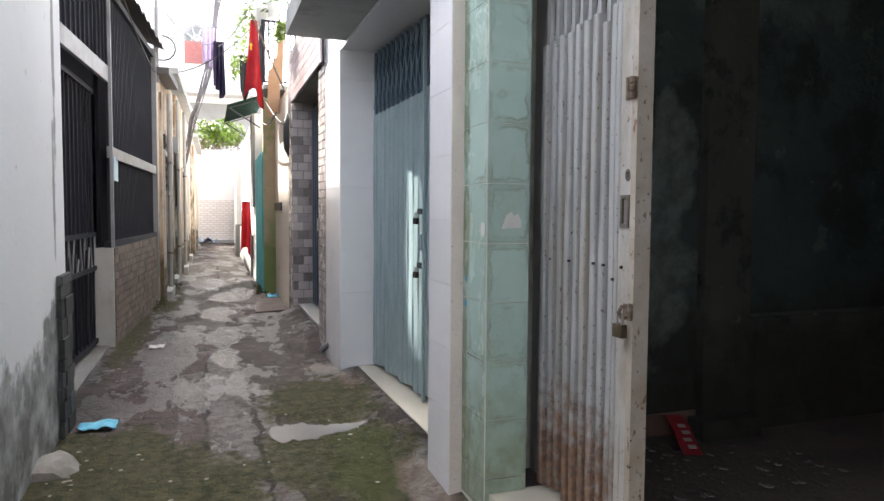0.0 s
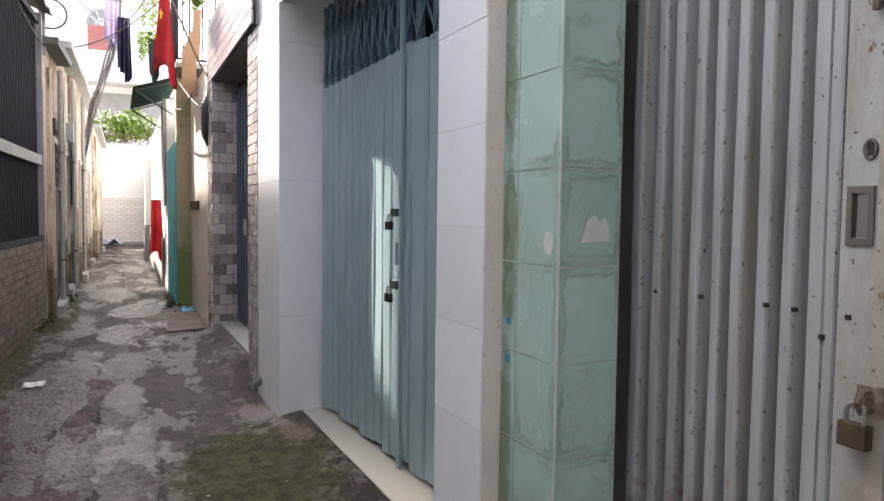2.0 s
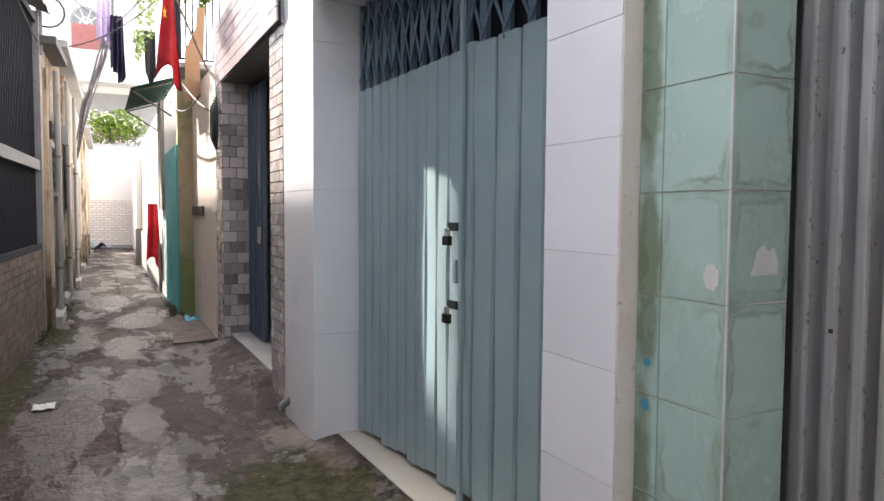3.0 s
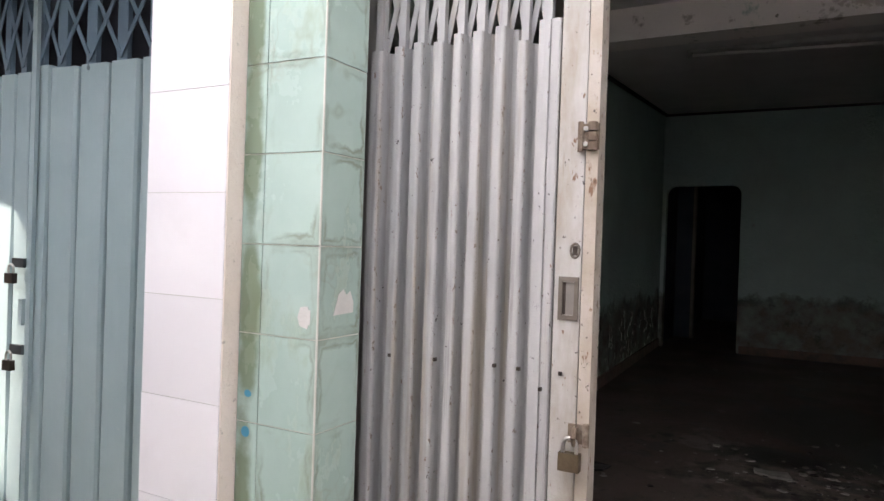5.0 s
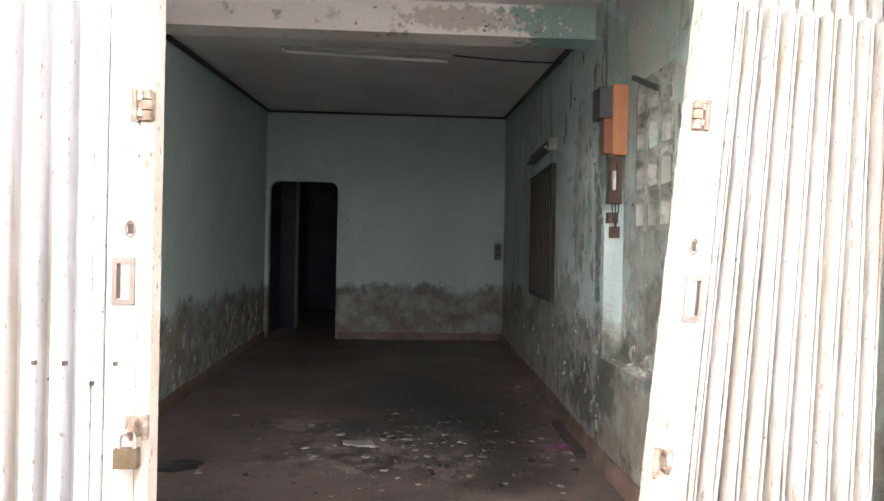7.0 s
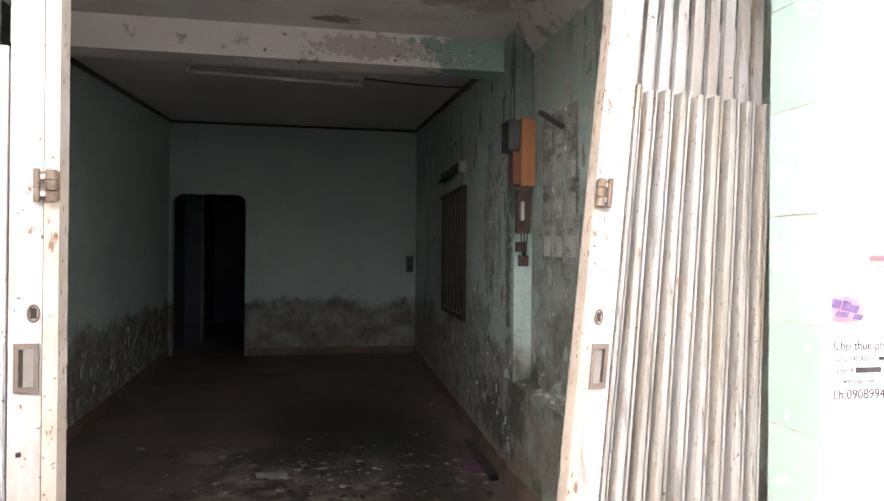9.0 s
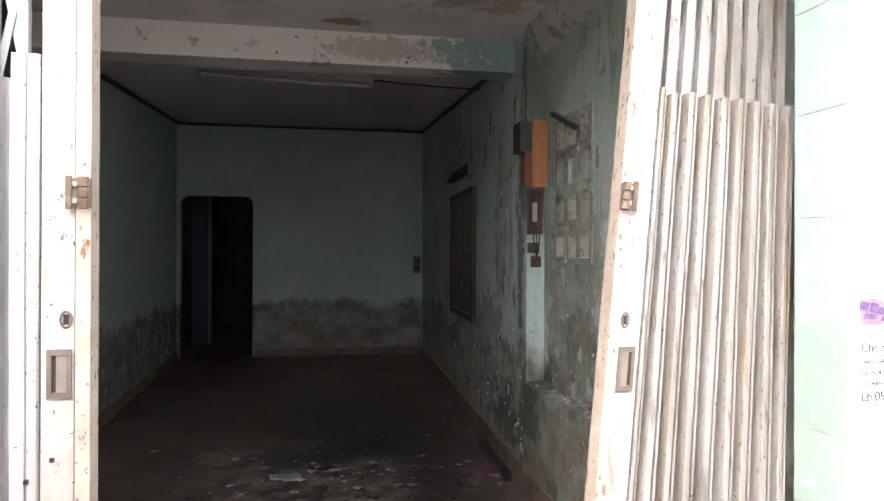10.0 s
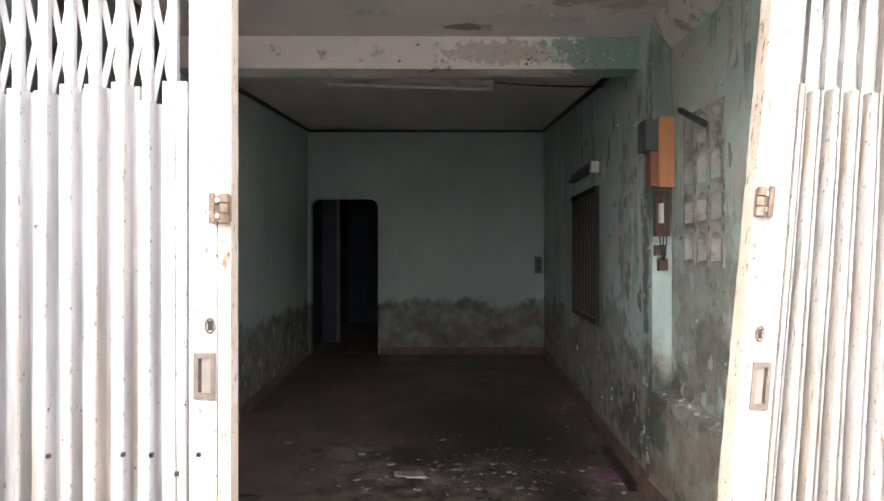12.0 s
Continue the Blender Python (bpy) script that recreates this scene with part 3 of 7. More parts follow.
# paler patch lifts the bay's painted shade near the ceiling
add_patches(M["bay_mould_shaded"], ((2.7, 2.65, 0.9, 0.35),), (0.20, 0.25, 0.23), 0.7, axes=(0, 2), scale=5, wobble=3.0, soft=0.4)
for k_, s_, c_ in add_later:
    add_patches(M[k_], s_, c_, 0.75, axes=(1, 2), scale=8, wobble=3.5, soft=0.4)
add_patches(M["beam_paint"], ((0.55, 2.76, 0.42, 0.14),), (0.17, 0.34, 0.29), 0.85, axes=(1, 2), scale=9, wobble=3.4, soft=0.12)
add_patches(M["beam_paint"], ((1.25, 2.76, 0.35, 0.07),), (0.46, 0.41, 0.37), 0.7, axes=(1, 2), scale=22, wobble=5.0, soft=0.2)
add_patches(M["ceil_front"], ((3.05, 0.72, 0.32, 0.36),), (0.52, 0.44, 0.38), 0.9, scale=5, wobble=2.5, soft=0.1)
add_patches(M["ceil_front"], ((3.55, 1.15, 0.10, 0.35),), (0.68, 0.67, 0.65), 0.9, scale=7, wobble=3.0, soft=0.1)
add_patches(M["ceil_front"], ((3.68, 1.47, 0.06, 0.14),), (0.24, 0.19, 0.16), 0.8, scale=14, wobble=4.0, soft=0.2)
add_patches(M["white_gate"], ((2.52, 0.0, 0.42, 0.5),), (0.11, 0.055, 0.03), 0.85, axes=(1, 2), scale=16, wobble=4.5, soft=0.6, rough=0.9, colour2=(0.24, 0.11, 0.045))

add_patches(M["green_tile"], ((2.972, 0.5, 0.034, 0.5), (2.965, 1.15, 0.034, 0.22), (2.968, 1.62, 0.032, 0.22), (2.97, 1.95, 0.03, 0.2)), (0.13, 0.17, 0.09), 0.8, axes=(1, 2), scale=8, wobble=3.0, soft=0.5)
add_patches(M["green_tile"], ((2.965, 0.86, 0.014, 0.014), (2.96, 0.96, 0.012, 0.010)), (0.03, 0.25, 0.40), 0.9, axes=(1, 2), scale=30, wobble=1.5)
M["yellow_wall"] = damp_mat("old_yellow_limewash", (0.66, 0.56, 0.43), (0.56, 0.45, 0.33), 0.85, 2.2, (0.11, 0.085, 0.05), ((0.70, 0.66, 0.58), 3, 0.5, 0.62, 0.7), ((0.30, 0.17, 0.09), 3, 0.50, 0.60, 0.8, (1, 1, 0.25)), ((0.12, 0.09, 0.06), 7, 0.54, 0.62, 0.8, (1, 1, 0.2)), ((0.62, 0.58, 0.52), 9, 0.58, 0.62, 0.7))
add_patches(M["yellow_wall"], ((10.6, 1.6, 0.25, 0.30), (12.6, 1.2, 0.3, 0.5), (14.8, 1.5, 0.3, 0.5)), (0.36, 0.14, 0.08), 0.75, axes=(1, 2), scale=5, wobble=3.0, soft=0.5)

add_patches(M["ochre_moss"], ((0.78, 0.35, 0.25, 0.42),), (0.16, 0.22, 0.07), 0.85, axes=(0, 2), scale=6, wobble=2.0, soft=0.3)
# Blue-grey lowered to near black so the passage's darkness sits in the colour
M["passage"] = mat("shaded_blue_grey_passage", (0.06, 0.075, 0.105), (0.042, 0.055, 0.078), 3, 0.8, 0.2, 40)
# Near-black colour of sheets that stand in for the dark behind bars
M["void"] = mat("void_black_sheet", (0.014, 0.014, 0.020), (0.020, 0.020, 0.026), 6, 0.95, 0.1, 40, spec=0.1)
M["ramp"] = mat("worn_cement_ramp", (0.15, 0.11, 0.09), (0.09, 0.07, 0.06), 4, 0.8, 0.5, 50, layers=(((0.05, 0.04, 0.035), 7, 0.52, 0.6, 0.7),))
M["moss"] = mat("dark_moss", (0.034, 0.040, 0.010), (0.085, 0.085, 0.028), 22, 0.95, 0.5, 60)


def edge_stains(m, w, h):
    """Olive tide marks that follow the borders of each tile, in the tile's own axes."""
    nt = m.node_tree
    p = nt.nodes["Principled BSDF"]
    tc = nt.nodes.new("ShaderNodeTexCoord")
    sp = nt.nodes.new("ShaderNodeSeparateXYZ")
    nt.links.new(tc.outputs["Object"], sp.inputs[0])
    x, z = sp.outputs[0], sp.outputs[2]
    ex = calc(nt, "MINIMUM", x, calc(nt, "ABSOLUTE", calc(nt, "SUBTRACT", w, x), 0.0))
    ez = calc(nt, "MINIMUM", z, calc(nt, "ABSOLUTE", calc(nt, "SUBTRACT", h, z), 0.0))
    e = calc(nt, "MINIMUM", ex, ez)
    e = calc(nt, "ADD", e, calc(nt, "MULTIPLY", calc(nt, "SUBTRACT", noise_of(nt, 11, 5.0, shift=4.0), 0.5), 0.07))
    mask = ramp(nt, noise_of(nt, 3.3, 4.0, shift=6.0), 0.0, 0.85, 0.46, 0.62)
    band = ramp(nt, calc(nt, "ABSOLUTE", calc(nt, "SUBTRACT", e, 0.016), 0.0), 0.75, 0.0, 0.0, 0.011)
    wash = ramp(nt, e, 0.55, 0.0, 0.0, 0.022)
    f = calc(nt, "MULTIPLY", calc(nt, "MAXIMUM", band, wash), mask)
    col = mix_col(nt, f, p.inputs["Base Color"].links[0].from_socket, (0.16, 0.165, 0.10))
    nt.links.new(col, p.inputs["Base Color"])


add_patches(M["green_tile"], ((2.87, 0.05, 0.3, 0.42),), (0.17, 0.20, 0.10), 0.65, axes=(1, 2), scale=7, wobble=3.0, soft=0.6, colour2=(0.28, 0.33, 0.21), c2=14)
edge_stains(M["green_tile"], 0.184, 0.2325)


# ---- the shop: floor, walls, ceilings ----
FLOOR = 0.10
RW0, RW1 = (3.56, 0.41), (9.12, 0.17)
LW0, LW1 = (1.32, 3.20), (9.12, 3.44)
DOOR_Y0, DOOR_Y1, DOOR_Z = 2.47, 3.395, 2.25

setting("floor", prism(bmesh.new(), [(1.0, 0.15), (9.3, 0.0), (9.3, 3.7), (1.0, 3.5)], -0.2, FLOOR), M["shop_floor"], "dirty wet concrete floor of the empty shop")
BAY = lerp2(LW0, LW1, (3.95 - LW0[0]) / (LW1[0] - LW0[0]))
setting("wall_left", wall_line(bmesh.new(), BAY, (9.28, 3.445), -0.1, 3.6, -0.2), M["mint_damp"], "mint green limewashed wall with mould and damp")
setting("wall_left_front", wall_line(bmesh.new(), LW0, BAY, -0.1, 3.6, -0.2), M["bay_mould_shaded"], "mouldy front bay of the green wall, darkened for its shade")
bm = wall_line(bmesh.new(), RW0, (9.28, 0.163), -0.1, 3.6, 0.2)
wall_right = setting("wall_right", bm, M["mint_streaked"], "peeling mint green plaster wall with damp stains")
bm = bmesh.new()
for x0, x1, z0, z1 in ((1.30, 2.82, -0.1, 3.6), (3.354, 3.56, -0.1, 3.6), (2.82, 3.354, -0.1, 1.45), (2.82, 3.354, 2.262, 3.6)):
    box(x0, x1, 0.10, 0.30, z0, z1, bm)
prism(bm, [(1.30, 0.43), (3.56, 0.425), (3.56, 0.30), (1.30, 0.30)], -0.1, [0.73, 0.73, 0.745, 0.745])
setting("wall_right_front", bm, M["peeling"], "badly peeling green wall bay with a broken ledge")

# back wall with a doorway whose upper corners are rounded
def arch_wall(x0, x1, y0, y1, z0, z1, oy0, oy1, oz0, oz1, r):
    bm = bmesh.new()
    arc = [(oy0, oz0)] + [(oy0 + r - r * math.cos(a), oz1 - r + r * math.sin(a)) for a in [math.pi / 2 * k / 6 for k in range(7)]]
    arc += [(oy1 - r + r * math.sin(a), oz1 - r + r * math.cos(a)) for a in [math.pi / 2 * k / 6 for k in range(7)]] + [(oy1, oz0)]
    out = [(y1, z0), (y1, z1), (y0, z1), (y0, z0)]
    loop = arc + [p for p in out if True]
    rings = []
    for x in (x0, x1):
        rings.append([bm.verts.new((x, y, z)) for y, z in loop])
    n, k = len(loop), len(arc)
    for ring in rings:
        a = ring[:k]
        br, tr, tl, bl = ring[k:]
        h = k // 2
        for i in range(h - 1):
            bm.faces.new((a[i], a[i + 1], tl))
        bm.faces.new((bl, a[0], tl))
        bm.faces.new((a[h - 1], a[h], tr, tl))
        for i in range(h, k - 1):
            bm.faces.new((a[i], a[i + 1], tr))
        bm.faces.new((a[k - 1], br, tr))
    for i in range(n):
        j = (i + 1) % n
        bm.faces.new((rings[0][i], rings[0][j], rings[1][j], rings[1][i]))
    return bm


setting("wall_back", arch_wall(9.12, 9.27, 0.17, 3.444, 0.0, 3.5, DOOR_Y0, DOOR_Y1, FLOOR, DOOR_Z, 0.12), M["mint_damp"], "mint green back wall with a mouldy damp band")
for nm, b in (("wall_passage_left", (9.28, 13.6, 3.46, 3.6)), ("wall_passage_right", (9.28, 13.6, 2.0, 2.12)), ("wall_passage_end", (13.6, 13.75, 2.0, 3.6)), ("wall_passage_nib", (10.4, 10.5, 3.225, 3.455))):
    setting(nm, box(*b, 0, 3.3), M["passage"], "blue-grey passage wall behind the doorway, its dark put into the colour")
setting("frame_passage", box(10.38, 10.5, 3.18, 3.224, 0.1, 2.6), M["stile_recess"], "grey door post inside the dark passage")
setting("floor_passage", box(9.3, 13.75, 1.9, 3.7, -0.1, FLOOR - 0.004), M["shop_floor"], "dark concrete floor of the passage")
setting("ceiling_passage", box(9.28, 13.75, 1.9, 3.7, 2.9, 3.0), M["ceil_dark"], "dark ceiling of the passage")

# ceilings: plaster in the front bay, sloping boards behind the beam
setting("ceiling_front", prism(bmesh.new(), [(1.30, 0.2), (3.86, 0.2), (3.86, 3.45), (1.30, 3.45)], 2.86, 3.0), M["ceil_front"], "stained white ceiling with flaking patches")
setting("ceiling", prism(bmesh.new(), [(4.07, 0.1), (9.2, 0.1), (9.2, 3.6), (4.07, 3.6)], [2.79, 3.21, 3.21, 2.79], 3.5), M["ceil_dark"], "sloping grey board ceiling in the shop")
setting("beam", box(3.86, 4.07, 0.36, 3.32, 2.66, 3.5, bev=0.008), M["beam_paint"], "flaking white painted concrete beam")
bm = bmesh.new()
for (a, b) in ((RW0, RW1), (LW0, LW1)):
    d = -1 if a is LW0 else 1
    p, q = lerp2(a, b, (4.07 - a[0]) / (b[0] - a[0])), b
    prism(bm, [p, q, (q[0], q[1] + d * 0.035), (p[0], p[1] + d * 0.035)], [2.76, 3.18, 3.18, 2.76], [2.795, 3.215, 3.215, 2.795])
box(9.085, 9.119, 0.17, 3.44, 3.175, 3.21, bm)
setting("trim_ceiling", bm, M["ceil_trim"], "dark wooden moulding round the ceiling")
bm = bmesh.new()
prism(bm, [lerp2(RW0, RW1, 0.0), RW1, (RW1[0], RW1[1] + 0.014), (RW0[0], RW0[1] + 0.014)], 0.1, 0.21)
prism(bm, [LW0, LW1, (LW1[0], LW1[1] - 0.014), (LW0[0], LW0[1] - 0.014)], 0.1, 0.21)
box(9.105, 9.119, 0.185, DOOR_Y0 - 0.03, 0.1, 0.20, bm)
prism(bm, [(1.32, 0.445), (3.575, 0.44), (3.575, 0.427), (1.32, 0.431)], 0.1, 0.22)
box(3.561, 3.58, 0.36, 0.442, 0.1, 0.30, bm)
setting("baseboard", bm, M["skirting"], "dirty red-brown tile skirting")
setting("doorstep", box(0.96, 1.34, 0.42, 2.76, -0.1, 0.125, bev=0.01), M["sill_tile"], "pale worn doorstep slab under the folding gates")

setting("cornice", prism(bmesh.new(), [(1.33, 0.301), (3.555, 0.301), (3.555, 0.42), (1.33, 0.42)], [2.70, 2.70, 2.855, 2.855], 2.858), M["cove"], "dirty flaking plaster cove under the ceiling")

# ---- the shop front ----
bm = bmesh.new()
box(1.27, 1.32, 2.80, 3.48, -0.1, 2.72, bm)
box(0.97, 1.115, 2.765, 3.0, -0.1, 2.72, bm)
box(0.97, 1.115, -0.6, 0.46, -0.1, 2.72, bm)
box(1.115, 1.32, -0.6, 0.30, -0.1, 2.72, bm)
box(0.97, 1.32, -0.6, 3.48, 2.72, 6.4, bm)
# unseen overhang, added to cut sky light on the gates and the room
box(0.42, 0.97, -0.6, 2.95, 2.95, 6.4, bm)
setting("wall_front", bm, M["grey_render"], "rendered shop front behind tiled pillars, with an added unseen overhang")
setting("roof_shop", box(0.9, 14.3, -0.6, 3.7, 6.4, 6.6), M["grey_render"], "flat concrete roof of the shop house")
setting("wall_shop_near", box(1.32, 14.3, -0.7, 0.09, -0.1, 6.4), M["grey_render"], "side wall of the shop house")
setting("wall_shop_far", box(14.0, 14.3, 0.09, 8.3, -0.1, 6.4), M["grey_render"], "rear wall of the shop house")


# ---- folding gates ----
def sheet(bm, rows, thick, wear=None):
    """A sheet through rows of points, with a back thick metres behind; wear: one value a column, kept as the attribute fold."""
    fold = bm.verts.layers.float.new("fold") if wear else None
    front = [[bm.verts.new(p) for p, n in r] for r in rows]
    back = [[bm.verts.new(p - n * thick) for p, n in r] for r in rows]
    if wear:
        for r in front + back:
            for v, f in zip(r, wear):
                v[fold] = f
    for g, flip in ((front, False), (back, True)):
        for a, b in zip(g, g[1:]):
            for i in range(len(a) - 1):
                f = (a[i], a[i + 1], b[i + 1], b[i])
                bm.faces.new(f[::-1] if flip else f)
    for k in (0, -1):
        for i in range(len(front[0]) - 1):
            bm.faces.new((front[k][i], front[k][i + 1], back[k][i + 1], back[k][i]))
    for k in (0, -1):
        for j in range(len(front) - 1):
            bm.faces.new((front[j][k], front[j + 1][k], back[j + 1][k], back[j][k]))


# across one slat: place, depth (times the gate's own) and how far the paint is worn off at that fold
FLUTE = ((0.0, -1.2, 0.6), (0.03, -0.6, 0.4), (0.07, 0.40, 1.0), (0.11, 0.56, 0.8), (0.18, 0.60, 0.0), (0.42, 0.60, 0.0), (0.49, 0.55, 0.8), (0.54, 0.38, 1.0),
         (0.60, -0.40, 0.3), (0.65, -0.75, 0.4), (0.72, -0.85, 0.0), (0.84, -0.90, 0.1), (0.92, -1.15, 0.6), (0.99, -1.35, 0.6))
PANEL = ((0.0, -1.0, 0.6), (0.03, 0.2, 1.0), (0.06, 0.5, 0.6), (0.30, 0.55, 0.0), (0.52, 0.55, 0.6), (0.55, 0.35, 1.0), (0.59, 0.35, 0.6), (0.62, 0.55, 0.8), (0.90, 0.55, 0.1), (0.96, 0.4, 1.0), (0.99, -0.9, 0.5))
TWIN = ((0.0, -1.0, 0.6), (0.05, 0.1, 0.8), (0.09, 0.5, 1.0), (0.14, 0.60, 0.2), (0.36, 0.60, 0.0), (0.41, 0.50, 1.0), (0.46, 0.0, 0.4), (0.52, -0.15, 0.3), (0.56, 0.30, 0.8), (0.60, 0.38, 0.4), (0.66, 0.38, 0.2),
        (0.70, 0.25, 1.0), (0.75, -0.45, 0.3), (0.84, -0.6, 0.0), (0.94, -0.8, 0.5), (0.99, -1.05, 0.6))
RIB = ((0.0, -2.6, 0.5), (0.03, 0.4, 0.6), (0.08, 0.55, 0.3), (0.82, 0.55, 0.2), (0.87, -0.35, 0.6), (0.90, -2.6, 0.4), (0.99, -2.6, 0.3))


def folding_gate(gate, P, N, edges, z_bot, tops, z_top, m_slat, m_bar, depth=0.022, shape=FLUTE, last=None, bar=0.19, front=False, span=2, step=0.30, back=0.0):
    """Corrugated slats between the edges, vertical lattice bars and crossed flats above them. P(u, z, d) places a point."""
    for i in range(len(edges) - 1):
        a, w = edges[i], edges[i + 1] - edges[i]
        prof = last if last and i == len(edges) - 2 else shape
        bm = bmesh.new()
        zb = z_bot + 0.012 * ((i * 7) % 3 - 1)
        lev = [zb + (tops[i] - zb) * k / 9 for k in range(10)]
        sheet(bm, [[(P(a + w * (q + 0.012 * math.sin(2.3 * i + 4 * z)), z, depth * d + 0.0025 * math.sin(3.1 * i + 5 * z)), N) for q, d, f in prof] for z in lev], 0.003, [f for q, d, f in prof])
        part("slat", bm, m_slat, gate)
    for i in range(len(edges) - 1):
        a, b = edges[i], edges[i + 1]
        bm = bmesh.new()
        mid = a + (b - a) * 0.35
        h = (b - a) * bar
        lo, hi = tops[i] - 0.12, z_top
        v = [P(u, z, d) for z in (lo, hi) for u, d in ((mid - h, -0.016 - back), (mid + h, -0.016 - back), (mid + h, 0.004 - back), (mid - h, 0.004 - back))]
        vs = [bm.verts.new(p) for p in v]
        for f in ((0, 3, 2, 1), (4, 5, 6, 7), (0, 1, 5, 4), (1, 2, 6, 5), (2, 3, 7, 6), (3, 0, 4, 7)):
            bm.faces.new([vs[k] for k in f])
        part("lattice_bar", bm, m_bar, gate)
    z0 = max(tops) - (0.0 if front else 0.06)
    while z0 < z_top - 0.05:
        for i in range(len(edges) - 1 - span):
            a = edges[i] + (edges[i + 1] - edges[i]) * 0.35
            b = edges[i + span] + (edges[i + span + 1] - edges[i + span]) * 0.35
            for u0, u1, dd in ((a, b, 0.012 if front else -0.020 - back), (b, a, 0.007 if front else -0.025 - back)):
                zz = min(z0 + step, z_top)
                p, q = P(u0, z0, dd), P(u1, zz, dd)
                d = (q - p).normalized()
                bm = bmesh.new()
                obox(bm, (p + q) / 2, d * (q - p).length / 2, N.cross(d).normalized() * 0.008, N * 0.002)
                part("scissor_flat", bm, m_bar, gate)
        z0 += step


def padlock(gate, c, N, along, w=0.052, m_body=None):
    up = Vector((0, 0, 1))
    bm = bmesh.new()
    obox(bm, Vector(c), along * w / 2, N * 0.011, up * w * 0.42)
    bevel(bm, w * 0.16, 3)
    lock = part("padlock", bm, m_body or M["brass"], gate, "weathered padlock")
    bm = bmesh.new()
    top = Vector(c) + up * w * 0.40
    r = w * 0.32
    tube(bm, [top - along * r - up * 0.004, top - along * r + up * 0.02] + [top + up * (0.02 + r * math.sin(a)) - along * r * math.cos(a) for a in [math.pi * k / 8 for k in range(1, 8)]] + [top + along * r + up * 0.02, top + along * r - up * 0.004], 0.0045, 8)
    part("shackle", bm, M["steel"], gate)
    return lock


def stile(gate, Q, N, z0, z1, slot_z, latch_z, lock_z, lock=True):
    """The gate's end post. Q(s, z, d): s runs over the post's width from 0 to 1."""
    def slab(s0, s1, za, zb, d0, d1, bm):
        vs = [bm.verts.new(Q(s, z, d)) for z in (za, zb) for s, d in ((s0, d0), (s1, d0), (s1, d1), (s0, d1))]
        for f in ((0, 3, 2, 1), (4, 5, 6, 7), (0, 1, 5, 4), (1, 2, 6, 5), (2, 3, 7, 6), (3, 0, 4, 7)):
            bm.faces.new([vs[k] for k in f])
        return bm
    bm = slab(0.0, 0.66, z0, z1, -0.03, 0.016, bmesh.new())
    bevel(bm, 0.003)
    part("stile_channel", bm, M["stile"], gate)
    bm = slab(0.70, 1.0, z0, z1, -0.036, 0.022, bmesh.new())
    bevel(bm, 0.003)
    part("stile_angle", bm, M["stile_rust"], gate, "chipped cream angle bar with rust")
    bm = bmesh.new()
    for s0, s1, za, zb in ((0.12, 0.22, slot_z - 0.08, slot_z), (0.52, 0.62, slot_z - 0.08, slot_z), (0.12, 0.62, slot_z, slot_z + 0.012), (0.12, 0.62, slot_z - 0.092, slot_z - 0.08)):
        slab(s0, s1, za, zb, 0.015, 0.021, bm)
    pull = part("finger_pull", bm, M["pull_frame"], gate, "recessed finger pull frame")
    # dark strip paints the shade along one side of the pull's hollow
    part("hollow_edge", slab(0.221, 0.30, slot_z - 0.079, slot_z - 0.001, 0.0162, 0.0175, bmesh.new()), M["lock_brown"], gate)
    part("recess", slab(0.302, 0.519, slot_z - 0.079, slot_z - 0.001, 0.0162, 0.0172, bmesh.new()), M["stile_recess"], gate)
    bm = slab(0.50, 1.02, latch_z - 0.032, latch_z + 0.030, 0.022, 0.026, bmesh.new())
    bevel(bm, 0.002)
    for k in range(3):
        tube(bm, [Q(0.88, latch_z - 0.034 + 0.023 * k, 0.033), Q(0.88, latch_z - 0.014 + 0.023 * k, 0.033)], 0.011, 10)
    tube(bm, [Q(0.58, latch_z - 0.036, 0.030), Q(0.58, latch_z + 0.034, 0.030)], 0.007, 8)
    part("latch_plate", bm, M["rusty"], gate, "rusty hasp plate with hinge knuckles")
    for dz in (-0.018, 0.018):
        part("rivet", tube(bmesh.new(), [Q(0.70, latch_z + dz, 0.025), Q(0.70, latch_z + dz, 0.031)], 0.006, 8), M["steel"], gate)
    bm = slab(0.50, 1.02, lock_z + 0.040, lock_z + 0.085, 0.022, 0.026, bmesh.new())
    bevel(bm, 0.002)
    tube(bm, [Q(0.96, lock_z + 0.036, 0.031), Q(0.96, lock_z + 0.09, 0.031)], 0.008, 8)
    tube(bm, [Q(0.72, lock_z + 0.042, 0.024), Q(0.72, lock_z + 0.042, 0.046), Q(0.72, lock_z + 0.060, 0.056), Q(0.72, lock_z + 0.078, 0.046), Q(0.72, lock_z + 0.078, 0.024)], 0.006, 8)
    part("staple_plate", bm, M["rusty"], gate, "rusty lock staple")
    bm = bmesh.new()
    ring = [(0.5 + 0.11 * math.cos(q), slot_z + 0.075 + 0.017 * math.sin(q)) for q in [math.pi * k / 8 for k in range(17)]]
    tube(bm, [Q(sx, z, 0.018) for sx, z in ring], 0.0028, 6)
    rose = part("keyhole_rose", bm, M["pull_frame"], gate, "oval keyhole ring")
    # dark plate stands in for the depth of the keyhole
    part("keyhole", slab(0.44, 0.56, slot_z + 0.064, slot_z + 0.086, 0.0162, 0.0172, bmesh.new()), M["lock_brown"], rose)
    if lock:
        along = (Q(1, lock_z, 0) - Q(0, lock_z, 0)).normalized()
        padlock(gate, Q(0.62, lock_z, 0.045), N, along, 0.05)


OUT = Vector((-1, 0, 0))
gate = thing("folding_gate", (1.2, 2.45, 0.11), "rusty white corrugated steel folding gate, pushed open", "folding gate", "shop gates")
